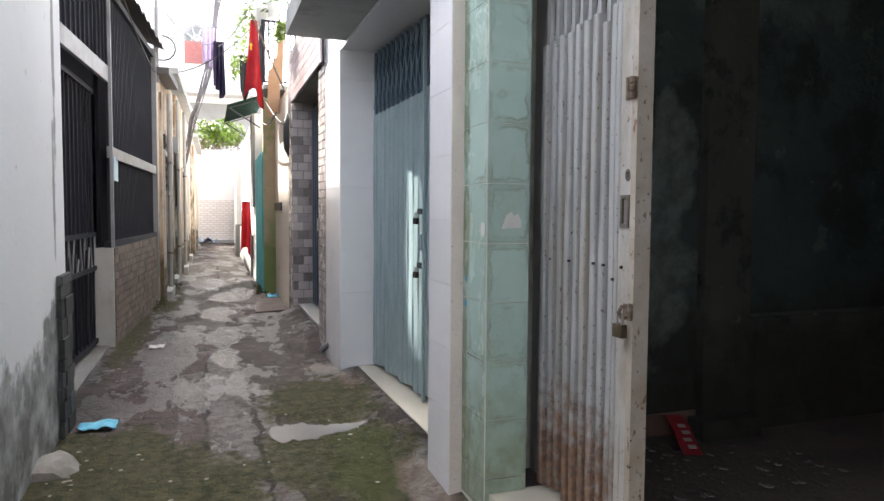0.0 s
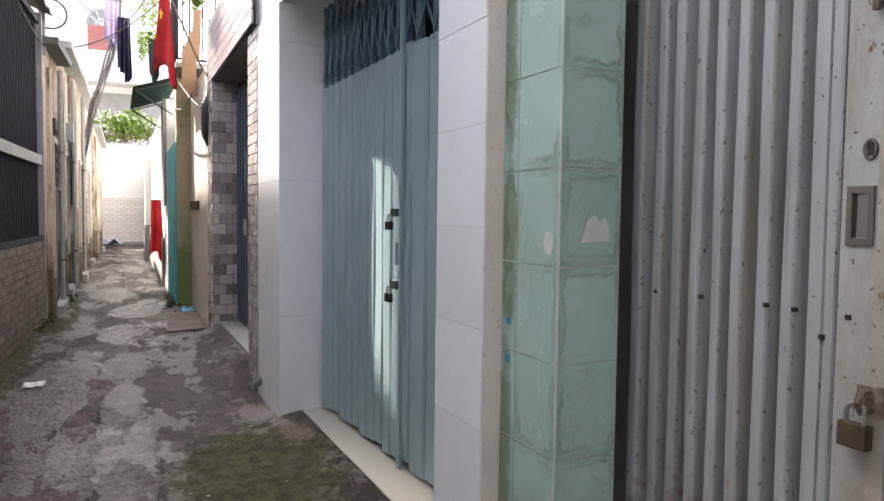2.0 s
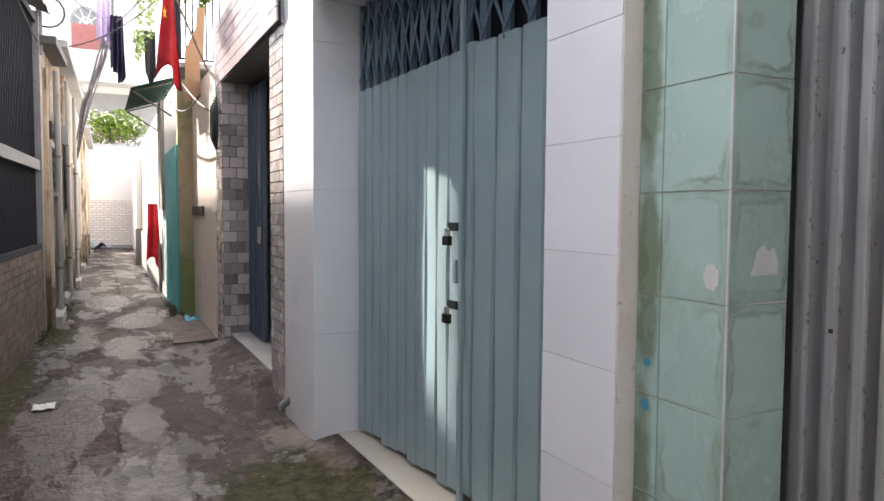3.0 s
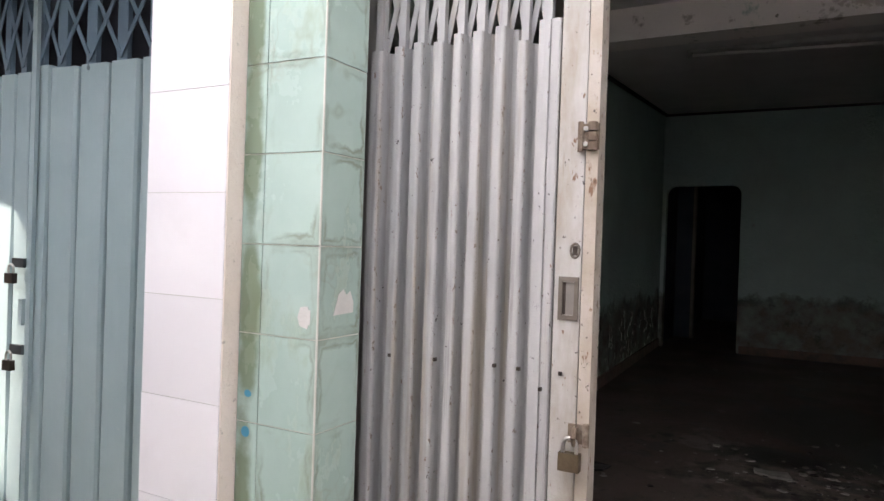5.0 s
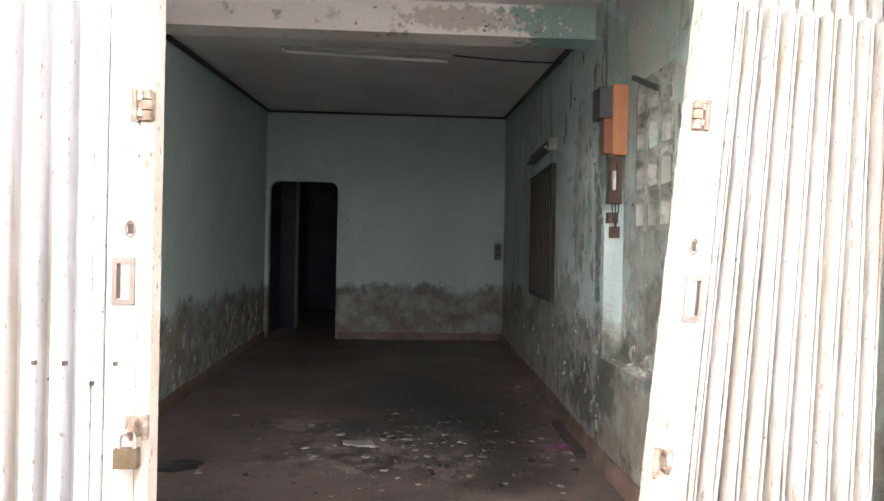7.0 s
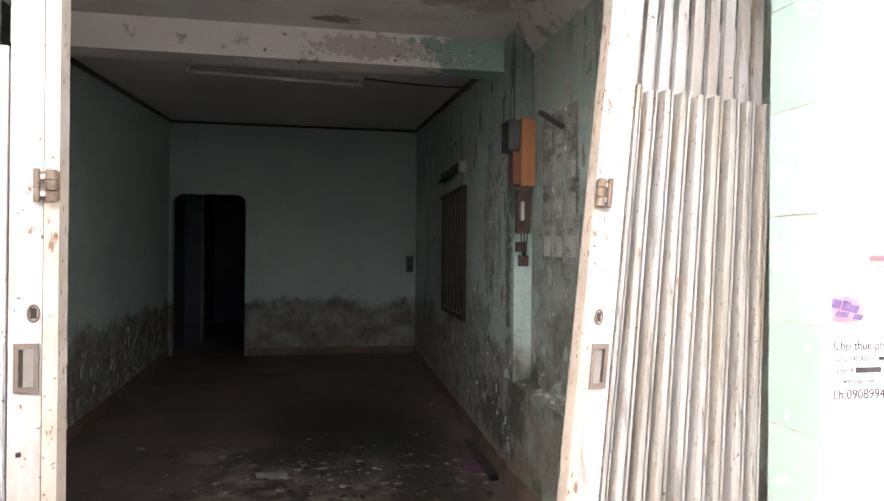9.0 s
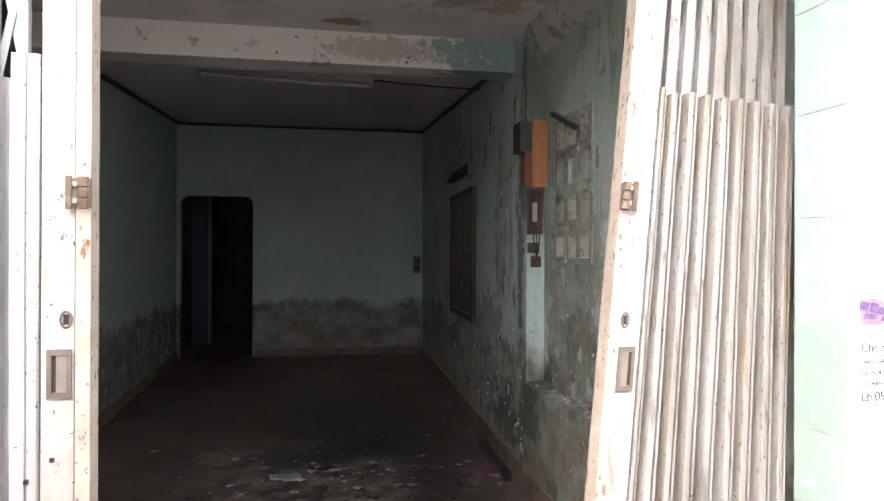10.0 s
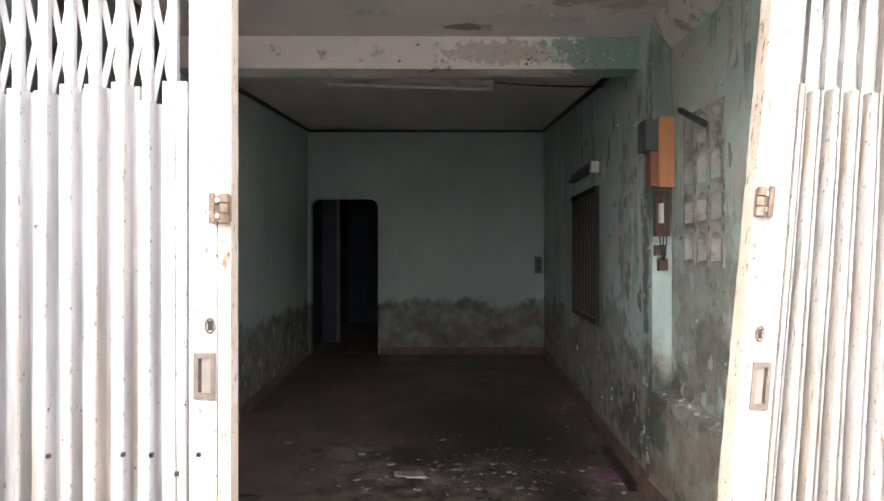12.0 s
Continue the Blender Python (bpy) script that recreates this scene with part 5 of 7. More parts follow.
def pierced_block(x0, z0, w, h, y0, y1, jig):
    """A block with one hollow, round at the top, worn along its rim."""
    bm = bmesh.new()
    hw, r = w * 0.34, w * 0.30
    hole = [(-hw, h * 0.12), (hw, h * 0.12), (hw, h * 0.62)]
    hole += [(hw * math.cos(a), h * 0.62 + r * math.sin(a)) for a in [math.pi * k / 8 for k in range(1, 8)]] + [(-hw, h * 0.62)]
    hole = [(x0 + w / 2 + x + 0.007 * noise.noise((x * 40, z * 40, jig)), z0 + z + 0.009 * noise.noise((z * 40, x * 40, jig + 5))) for x, z in hole]
    n = len(hole)
    cx, cz = x0 + w / 2, z0 + h / 2
    outer = []
    for x, z in hole:
        k = max(abs(x - cx) / (w / 2), abs(z - cz) / (h / 2))
        outer.append((cx + (x - cx) / k, cz + (z - cz) / k))
    rings = [[bm.verts.new((x, y, z)) for x, z in pts] for pts, y in ((outer, y0), (outer, y1), (hole, y1), ([(cx + (x - cx) * 0.92, cz + (z - cz) * 0.92) for x, z in hole], y1 - 0.02), ([(cx + (x - cx) * 0.85, cz + (z - cz) * 0.88) for x, z in hole], y0))]
    for a, b in zip(rings, rings[1:] + rings[:1]):
        for k in range(n):
            bm.faces.new((a[k], a[(k + 1) % n], b[(k + 1) % n], b[k]))
    return bm


for r in range(4):
    for c in range(3):
        part("block", pierced_block(2.821 + 0.1778 * c, 1.451 + 0.2027 * r, 0.1772, 0.2022, 0.199, 0.306, 3.0 * r + c), M["vent_block"], vent)
# rubble along the broken ledge
X_, Y_, Z_ = Vector((1, 0, 0)), Vector((0, 1, 0)), Vector((0, 0, 1))
rnd = random.Random(5)
M["plaster_chip"] = mat("fallen_plaster_chip", (0.56, 0.54, 0.49), (0.24, 0.225, 0.20), 9, 0.9, 0.3, 60, rand=0.3)


def chip(bm, c, r, rnd, flat=0.18):
    n = rnd.choice((5, 6, 7))
    a0 = rnd.uniform(0, 6)
    rad = [r * rnd.uniform(0.55, 1.1) for _ in range(n)]
    h = r * flat * rnd.uniform(0.4, 1.0)
    lo = [bm.verts.new((c[0] + q * math.cos(a0 + 6.283 * k / n), c[1] + q * math.sin(a0 + 6.283 * k / n), c[2])) for k, q in enumerate(rad)]
    hi = [bm.verts.new((c[0] + 0.8 * q * math.cos(a0 + 6.283 * k / n), c[1] + 0.8 * q * math.sin(a0 + 6.283 * k / n), c[2] + h * rnd.uniform(0.6, 1.2))) for k, q in enumerate(rad)]
    bm.faces.new(lo[::-1]), bm.faces.new(hi)
    for k in range(n):
        bm.faces.new((lo[k], lo[(k + 1) % n], hi[(k + 1) % n], hi[k]))


bm = bmesh.new()
for _ in range(90):
    chip(bm, (rnd.uniform(2.0, 3.52), rnd.uniform(0.32, 0.415), 0.734), 0.003 + rnd.random() ** 3 * 0.02, rnd, 0.9)
tagged(obj("ledge_rubble", bm, M["plaster_chip"]), "broken plaster crumbs lying on the ledge", "rubble", kind="stuff")
bm = bmesh.new()
for x, h, lean in ((3.12, 0.11, 0.05), (3.02, 0.07, -0.04), (2.90, 0.09, 0.06), (2.80, 0.05, 0.05), (2.66, 0.07, -0.05)):
    rows = []
    for k in range(6):
        q = k / 5
        c = Vector((x + lean * q + 0.02 * math.sin(4 * q), 0.34 + 0.035 * math.sin(2.5 * q), 0.738 + h * q))
        w = 0.022 * (1 - 0.5 * q) * (1 + 0.3 * math.sin(7 * q + x * 9))
        rows.append([(c + Vector((-w, 0.006, 0)), Y_), (c, Y_), (c + Vector((w, 0.008, 0)), Y_)])
    sheet(bm, rows, 0.002)
tagged(obj("plaster_flakes", bm, M["plaster_chip"]), "curled white paint flakes leaning on the ledge", "rubble", kind="stuff")

# flakes of paint that lift from the walls
M["paint_flake"] = mat("lifting_mint_paint", (0.40, 0.51, 0.45), (0.48, 0.52, 0.48), 9, 0.85, 0.4, 40, layers=(((0.18, 0.22, 0.18), 12, 0.56, 0.64, 0.7),))
M["bare_patch"] = mat("bare_grey_plaster", (0.34, 0.33, 0.29), (0.22, 0.22, 0.19), 8, 0.95, 0.8, 40, layers=(((0.07, 0.075, 0.06), 9, 0.55, 0.63, 0.7), ((0.52, 0.51, 0.47), 22, 0.60, 0.64, 0.7)))
M["white_flake"] = mat("lifting_white_paint", (0.70, 0.67, 0.64), (0.58, 0.54, 0.50), 9, 0.85, 0.3, 40)


def flake(bm, c, U, V, N, r, tall, lift, rnd):
    """A ragged plate on a wall, its rim curled off by lift."""
    n = rnd.choice((9, 10, 11, 12))
    a0, hinge = rnd.uniform(0, 6.28), rnd.uniform(0, 6.28)
    c = Vector(c)
    mid = bm.verts.new(c + N * 0.002)
    inner, rim, foot = [], [], []
    for k in range(n):
        a = a0 + 6.283 * k / n
        q = r * rnd.uniform(0.5, 1.15)
        d = U * math.cos(a) * q + V * math.sin(a) * q * tall
        up = lift * max(0.0, math.cos(a - hinge)) * rnd.uniform(0.4, 1.2)
        inner.append(bm.verts.new(c + d * 0.6 + N * (0.002 + 0.25 * up)))
        rim.append(bm.verts.new(c + d + N * (0.002 + up)))
        foot.append(bm.verts.new(c + d * 0.97 + N * (up - 0.001)))
    for k in range(n):
        j = (k + 1) % n
        bm.faces.new((mid, inner[k], inner[j]))
        bm.faces.new((inner[k], rim[k], rim[j], inner[j]))
        bm.faces.new((rim[k], foot[k], foot[j], rim[j]))


frnd = random.Random(404)
RWN = Vector((RW0[1] - RW1[1], RW1[0] - RW0[0], 0)).normalized()
bare, lifted, white = bmesh.new(), bmesh.new(), bmesh.new()
for _ in range(120):
    x, z = frnd.uniform(1.8, 3.52), frnd.uniform(0.8, 2.66)
    if 2.80 < x < 3.37 and 1.43 < z < 2.28:
        continue
    flake(frnd.choice((bare, lifted, lifted)), (x, 0.301, z), X_, Z_, Y_, 0.005 + frnd.random() ** 3 * 0.035, frnd.uniform(1.0, 2.6), frnd.uniform(0.004, 0.012), frnd)
for _ in range(36):
    flake(bare, (frnd.uniform(1.8, 3.5), 0.430, frnd.uniform(0.25, 0.68)), X_, Z_, Y_, 0.005 + frnd.random() ** 3 * 0.03, frnd.uniform(0.8, 1.8), frnd.uniform(0.003, 0.008), frnd)
for _ in range(240):
    x = 3.60 + frnd.random() ** 1.6 * 3.6
    z = 0.3 + frnd.random() * 2.35
    if 5.0 < x < 6.5 and 0.85 < z < 2.35:
        continue
    flake(frnd.choice((bare, lifted)), (x, RW0[1] + (RW1[1] - RW0[1]) * (x - RW0[0]) / (RW1[0] - RW0[0]) + 0.001, z), X_, Z_, RWN, 0.005 + frnd.random() ** 3 * 0.04, frnd.uniform(1.0, 3.0), frnd.uniform(0.003, 0.012), frnd)
for _ in range(120):
    x = frnd.uniform(4.2, 8.8)
    y = LW0[1] + (LW1[1] - LW0[1]) * (x - LW0[0]) / (LW1[0] - LW0[0]) - 0.001
    flake(frnd.choice((bare, lifted)), (x, y, 0.22 + abs(frnd.gauss(0, 0.28))), X_, Z_, -Y_, 0.008 + frnd.random() ** 2 * 0.045, frnd.uniform(0.8, 1.8), frnd.uniform(0.003, 0.010), frnd)
for _ in range(110):
    y = frnd.choice((frnd.gauss(1.25, 0.3), frnd.gauss(0.75, 0.2)))
    if 0.40 < y < 3.2:
        flake(frnd.choice((bare, white, white)), (3.859, y, frnd.uniform(2.68, 2.84)), Y_, Z_, -X_, 0.004 + frnd.random() ** 2 * 0.014, frnd.uniform(0.5, 1.1), frnd.uniform(0.003, 0.010), frnd)
for _ in range(70):
    flake(white, (frnd.gauss(3.2, 0.25), frnd.gauss(0.75, 0.25), 2.859), X_, Y_, -Z_, 0.006 + frnd.random() ** 3 * 0.04, frnd.uniform(0.6, 1.5), frnd.uniform(0.004, 0.016), frnd)
tagged(obj("bare_plaster_patches", bare, M["bare_patch"]), "ragged bare grey plaster patches on the walls", "peeling plaster", kind="stuff")
tagged(obj("lifting_paint", lifted, M["paint_flake"]), "curled flakes of mint green wall paint", "peeling paint", kind="stuff")
tagged(obj("lifting_white_paint", white, M["white_flake"]), "curled flakes of white paint on beam and ceiling", "peeling paint", kind="stuff")

# barred window and lamp on the right-hand wall
def rw(x, off=0.0):
    return RW0[1] + (RW1[1] - RW0[1]) * (x - RW0[0]) / (RW1[0] - RW0[0]) + off


win = tagged(new("window_1"), "dark barred wooden window in the peeling wall", kind="structure")
WX0, WX1, WZ0, WZ1 = 5.14, 6.36, 0.93, 2.06
def wbox(x0, x1, z0, z1, o0, o1, name, m):
    bm = prism(bmesh.new(), [(x0, rw(x0, o0)), (x1, rw(x1, o0)), (x1, rw(x1, o1)), (x0, rw(x0, o1))], z0, z1)
    return part(name, bm, M[m], win)
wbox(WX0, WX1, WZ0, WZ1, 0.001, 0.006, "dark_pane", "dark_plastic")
for a in ((WX0, WX0 + 0.05, WZ0, WZ1), (WX1 - 0.05, WX1, WZ0, WZ1), (WX0 + 0.05, WX1 - 0.05, WZ1 - 0.05, WZ1), (WX0 + 0.05, WX1 - 0.05, WZ0, WZ0 + 0.05)):
    wbox(*a, 0.001, 0.035, "window_frame", "dark_wood")
for k in range(8):
    x = WX0 + 0.12 + 0.14 * k
    part("bar", tube(bmesh.new(), [(x, rw(x, 0.018), WZ0 + 0.05), (x, rw(x, 0.018), WZ1 - 0.05)], 0.010, 8), M["dark_wood"], win)
wl = thing("wall_lamp", (5.7, 0.33, 2.2), "dusty unlit tube batten above the barred window", "wall lamp")
def lamp_box(x0, x1, z0, z1, o0, o1, name, m):
    part(name, bevel(prism(bmesh.new(), [(x0, rw(x0, o0)), (x1, rw(x1, o0)), (x1, rw(x1, o1)), (x0, rw(x0, o1))], z0, z1), 0.004), M[m], wl)
lamp_box(5.25, 6.35, 2.20, 2.27, 0.0, 0.05, "batten", "dark_plastic")
lamp_box(5.16, 5.245, 2.17, 2.26, 0.0, 0.06, "end_cap", "tube_white")
part("tube", tube(bmesh.new(), [(5.25, rw(5.25, 0.07), 2.20), (6.3, rw(6.3, 0.07), 2.20)], 0.013, 10), M["dark_plastic"], wl)
sw = thing("switch_board", (9.1, 0.24, 1.33), "small dark switch board on the mint back wall", "switch")
part("board", box(9.095, 9.12, 0.20, 0.30, 1.22, 1.45, bev=0.004), M["switch_grey"], sw)
part("rocker", box(9.088, 9.097, 0.225, 0.275, 1.36, 1.41, bev=0.002), M["dark_plastic"], sw)
part("rocker", box(9.088, 9.097, 0.225, 0.275, 1.27, 1.32, bev=0.002), M["dark_plastic"], sw)

# litter on the shop floor
M["black_wet"] = mat("soaked_black_wood", (0.02, 0.017, 0.014), (0.035, 0.028, 0.023), 14, 0.5, 0.3, 50, stretch=(0.3, 3, 3))
bm = bmesh.new()
for _ in range(360):
    x, y = rnd.gauss(3.85, 0.42), rnd.gauss(1.45, 0.5)
    if 2.0 < x < 6.0 and 0.5 < y < 3.1:
        chip(bm, (x, y, FLOOR + 0.001), 0.0025 + rnd.random() ** 4 * 0.034, rnd)
for _ in range(70):
    x = rnd.uniform(1.5, 6.5)
    chip(bm, (x, rnd.uniform(0.48, 3.1), FLOOR + 0.001), rnd.uniform(0.003, 0.009), rnd)
for _ in range(22):
    x = rnd.uniform(3.6, 6.5)
    chip(bm, (x, rw(x, rnd.uniform(0.03, 0.3)), FLOOR + 0.001), rnd.uniform(0.006, 0.03), rnd)
dark = bmesh.new()
for _ in range(260):
    x, y = rnd.gauss(3.9, 0.5), rnd.gauss(1.2, 0.5)
    if 2.6 < x < 5.6 and 0.5 < y < 3.0:
        chip(dark, (x, y, FLOOR + 0.001), 0.003 + rnd.random() ** 3 * 0.03, rnd, 0.3)
tagged(obj("floor_dirt", dark, M["black_wet"]), "black crumbs of wet dirt on the shop floor", "debris", kind="stuff")
tagged(obj("floor_crumbs", bm, M["plaster_chip"]), "white paint chips and crumbs on the shop floor", "debris", kind="stuff")
bm = bmesh.new()
prism(bm, [(3.93, 1.72), (4.06, 1.75), (4.03, 1.85), (4.05, 1.93), (3.97, 1.92), (3.93, 1.83)], FLOOR, FLOOR + 0.012)
tagged(obj("plaster_piece", bevel(bm, 0.003), M["plaster_chip"]), "flat white plaster piece on the floor", "plaster piece")
M["pink"] = mat("crumpled_magenta_wrapper", (0.22, 0.05, 0.17), (0.16, 0.04, 0.12), 25, 0.4, 0.5, 60)
bm = bmesh.new()
bmesh.ops.create_grid(bm, x_segments=8, y_segments=6, size=0.5)
for v in bm.verts:
    v.co = Vector((3.92 + v.co.x * 0.12, 0.56 + v.co.y * 0.17, FLOOR + 0.006 + 0.02 * abs(noise.noise(v.co * 7)) + 0.012 * (0.5 - abs(v.co.x))))
bmesh.ops.solidify(bm, geom=bm.faces[:], thickness=0.002)
tagged(obj("wrapper", bm, M["pink"]), "crumpled magenta plastic wrapper on the floor", "litter")
tagged(obj("plank", bevel(obox(bmesh.new(), (4.1, 0.47, FLOOR + 0.018), Vector((0.41, -0.015, 0)), Vector((0.0015, 0.026, 0)), Vector((0, 0, 0.018))), 0.004), M["black_wet"]), "dark wet plank lying along the skirting", "plank")
M["black_bag"] = mat("black_plastic_scrap", (0.02, 0.02, 0.02), (0.035, 0.033, 0.03), 12, 0.4, 0.3, 50)
bm = bmesh.new()
prism(bm, [(3.46, 2.93), (3.43, 2.80), (3.50, 2.68), (3.60, 2.66), (3.62, 2.78), (3.58, 2.90)], FLOOR + 0.001, [FLOOR + 0.012, FLOOR + 0.02, FLOOR + 0.014, FLOOR + 0.01, FLOOR + 0.018, FLOOR + 0.01])
tagged(obj("plastic_scrap", bm, M["black_bag"]), "flat black plastic scrap on the floor", "litter")
# pilasters, ledge and red packet by the left-hand wall
def lw(x, off=0.0):
    return LW0[1] + (LW1[1] - LW0[1]) * (x - LW0[0]) / (LW1[0] - LW0[0]) - off
bm = prism(bmesh.new(), [(2.33, lw(2.33)), (2.63, lw(2.63)), (2.63, lw(2.63, 0.06)), (2.33, lw(2.33, 0.06))], FLOOR, 2.86)
setting("pilaster", bm, M["bay_cement_shaded"], "shallow plaster pilaster on the green wall")
bm = prism(bmesh.new(), [(2.645, lw(2.645)), (4.0, lw(4.0)), (4.0, lw(4.0, 0.10)), (2.645, lw(2.645, 0.10))], FLOOR, 0.70)
prism(bm, [(2.645, lw(2.645, 0.10)), (4.0, lw(4.0, 0.10)), (4.0, lw(4.0, 0.14)), (2.645, lw(2.645, 0.14))], 0.61, 0.69)
prism(bm, [(2.24, lw(2.24, 0.062)), (2.60, lw(2.60, 0.062)), (2.60, lw(2.60, 0.20)), (2.24, lw(2.24, 0.18))], FLOOR, 0.20)
setting("ledge_left", bm, M["bay_cement_shaded"], "low plastered ledge along the left-hand wall")
M["red_pack"] = mat("red_printed_carton", (0.45, 0.03, 0.04), (0.36, 0.025, 0.03), 10, 0.45, 0.1, 40)
pk = thing("carton", (2.12, 3.05, FLOOR), "flattened red carton with white print on the floor", "carton")
CA, CB, CN = Vector((-0.10, -0.30, -0.085)), Vector((0.042, -0.014, 0.0)), Vector((0.0, -0.28, 0.96))
def carton_at(a, b, h=0.0):
    return Vector((2.17, 3.20, 0.205)) + CA * a + CB * b + CN * (h + 0.012 * math.sin(5 * a))
part("panel", (lambda bm: (sheet(bm, [[(carton_at(k / 8, b), CN) for b in (-1, -0.3, 0.4, 1)] for k in range(9)], 0.003), bm)[1])(bmesh.new()), M["red_pack"], pk)
for k in range(4):
    part("print_bar", obox(bmesh.new(), carton_at(0.38 + 0.15 * k, 0.1 + 0.15 * (k % 2), 0.003), CA * 0.042, CB * 0.42, CN * 0.001), M["paper"], pk)
part("flap", obox(bmesh.new(), (2.07, 3.02, FLOOR + 0.012), Vector((0.03, 0.07, 0)), Vector((0.035, -0.015, 0.005)), Vector((0, 0, 0.002))), M["dark_plastic"], pk, "dark torn flap")
bm = bmesh.new()
for _ in range(110):
    chip(bm, (rnd.uniform(1.5, 2.6), rnd.uniform(2.5, 3.12), FLOOR + 0.001), 0.003 + rnd.random() ** 3 * 0.03, rnd)
tagged(obj("corner_crumbs", bm, M["grit"]), "scattered grey rubble and chips in the corner", "debris", kind="stuff")


# ---- left side: white wall corner, black gate, brick parapet with bars ----
sc = setting("stone_cladding", box(-0.95, -0.845, 4.40, 4.672, -0.05, 0.88), M["mortar"], "bed of the dark slate cladding on the wall corner")
rnd = random.Random(11)
for face in (0, 1):
    z = 0.0
    while z < 0.86:
        h = rnd.choice((0.07, 0.09, 0.11))
        h = min(h, 0.885 - z)
        s = 0.0
        top = 0.30 if face == 0 else 0.13
        while s < top - 0.02:
            w = min(rnd.uniform(0.12, 0.22), top - s)
            dd = rnd.uniform(0.010, 0.024)
            bm = bmesh.new()
            if face == 0:
                box(-0.846, -0.838 + dd, 4.685 - s - w + 0.003, 4.685 - s - 0.003, z + 0.003, z + h - 0.003, bm)
            else:
                box(-0.822 - s - w + 0.003, -0.822 - s - 0.003, 4.672, 4.675 + dd, z + 0.003, z + h - 0.003, bm)
            bevel(bm, 0.004)
            part("slate", bm, M["stone_clad"], sc)
            s += w
        z += h

LH0, LH1 = (-0.885, 7.06), (-0.70, 9.92)
def lh(y, off=0.0):
    return LH0[0] + (LH1[0] - LH0[0]) * (y - LH0[1]) / (LH1[1] - LH0[1]) + off

bg = thing("barred_gate", (-1.06, 6.0, 0.0), "closed black steel barred gate with scrollwork band", "gate")
GX = lambda y: -1.14 + 0.045 * (y - 4.7)
for k in range(17):
    y = 4.80 + 0.135 * k
    part("bar", obox(bmesh.new(), (GX(y), y, 1.16), (0.009, 0, 0), (0, 0.009, 0), (0, 0, 1.10)), M["black_metal_and_dark"], bg)
for z in (0.07, 0.72, 1.02, 2.27):
    bm = prism(bmesh.new(), [(GX(4.7) - 0.015, 4.7), (GX(7.05) - 0.015, 7.05), (GX(7.05) + 0.015, 7.05), (GX(4.7) + 0.015, 4.7)], z - 0.02, z + 0.02)
    part("rail", bm, M["black_metal_and_dark"], bg)
for k in range(12):
    y = 4.86 + 0.19 * k
    part("zigzag", tube(bmesh.new(), [(GX(y), y, 0.73), (GX(y + 0.09), y + 0.09, 1.01), (GX(y + 0.15), y + 0.15, 0.73)], 0.007, 6), M["grey_bar"], bg)
# black sheet fills in the darkness behind the gate's bars
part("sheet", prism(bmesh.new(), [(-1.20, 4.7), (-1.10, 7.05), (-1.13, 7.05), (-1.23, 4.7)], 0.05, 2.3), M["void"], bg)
part("lock_box", box(GX(5.0) - 0.01, GX(5.0) + 0.05, 4.93, 5.05, 0.98, 1.10, bev=0.006), M["rusty"], bg)

setting("sill_gate", prism(bmesh.new(), [(-1.2, 4.70), (-0.93, 4.72), (-0.93, 7.04), (-1.2, 7.04)], -0.05, 0.018), M["speckle"], "speckled grey terrazzo sill under the black gate")
setting("gate_post", box(-1.05, -0.888, 7.05, 7.11, -0.05, 0.895, bev=0.006), M["white_post"], "dirty white rendered post at the brick wall end")
lp = setting("brick_parapet", wall_line(bmesh.new(), (LH0[0] - 0.012, 7.11), (LH1[0] - 0.012, 9.92), -0.05, 0.89, -0.12), M["mortar"], "low brown brick wall below the barred front")
brick = {}
ang = math.degrees(math.atan2(LH1[1] - LH0[1], LH1[0] - LH0[0]))
ax = Vector((math.cos(radians(ang)), math.sin(radians(ang)), 0))
rnd = random.Random(3)
def brick_course(parent, o, ang, length, z, w, h, t, material, shift, name="brick", wob=0.004):
    ax = Vector((math.cos(radians(ang)), math.sin(radians(ang)), 0))
    nn = Vector((math.sin(radians(ang)), -math.cos(radians(ang)), 0))
    s = -shift
    while s < length - 0.01:
        a, b = max(s, 0), min(s + w, length)
        if b - a > 0.02:
            key = (name, round(b - a, 3), h, material.name)
            if key not in brick:
                brick[key] = tile_mesh(name, b - a, h, t, material, 0.004)
                for v in brick[key].vertices:
                    v.co.x = 0.003 + (v.co.x) * (1 - 0.006 / (b - a))
                    v.co.z = 0.003 + v.co.z * (1 - 0.006 / h)
            lay(parent, name, brick[key], Vector((o[0], o[1], z)) + ax * a + nn * rnd.uniform(0, wob), ang)
        s += w
for r in range(12):
    brick_course(lp, (lh(7.115), 7.115), ang, 2.80, 0.004 + 0.074 * r, 0.205, 0.074, 0.02, M["brown_brick"], 0.1 * (r % 2))

bf = thing("window_grille", (-0.8, 8.5, 0.89), "black vertical bar screen in grey steel frame on brick wall", "window screen")
for k in range(38):
    y = 7.16 + 0.0725 * k
    part("bar", obox(bmesh.new(), (lh(y, -0.05), y, 2.06), (0.010, 0, 0), (0, 0.010, 0), (0, 0, 1.15)), M["black_metal_and_dark"], bf)
def lrail(z0, z1, name, m, o0=-0.075, o1=-0.01, y0=7.06, y1=9.92, top=None):
    bm = prism(bmesh.new(), [(lh(y0, o0), y0), (lh(y1, o0), y1), (lh(y1, o1), y1), (lh(y0, o1), y0)], z0, z1)
    return part(name, bm, M[m], top or bf)
lrail(0.895, 0.95, "bottom_rail", "black_metal_and_dark")
lrail(1.70, 1.80, "middle_rail", "grey_bar", -0.04, -0.005)
lrail(3.18, 3.24, "top_rail", "black_metal_and_dark")
part("mullion", box(-0.90, -0.875, 7.04, 7.075, 0.90, 3.24), M["grey_bar"], bf)
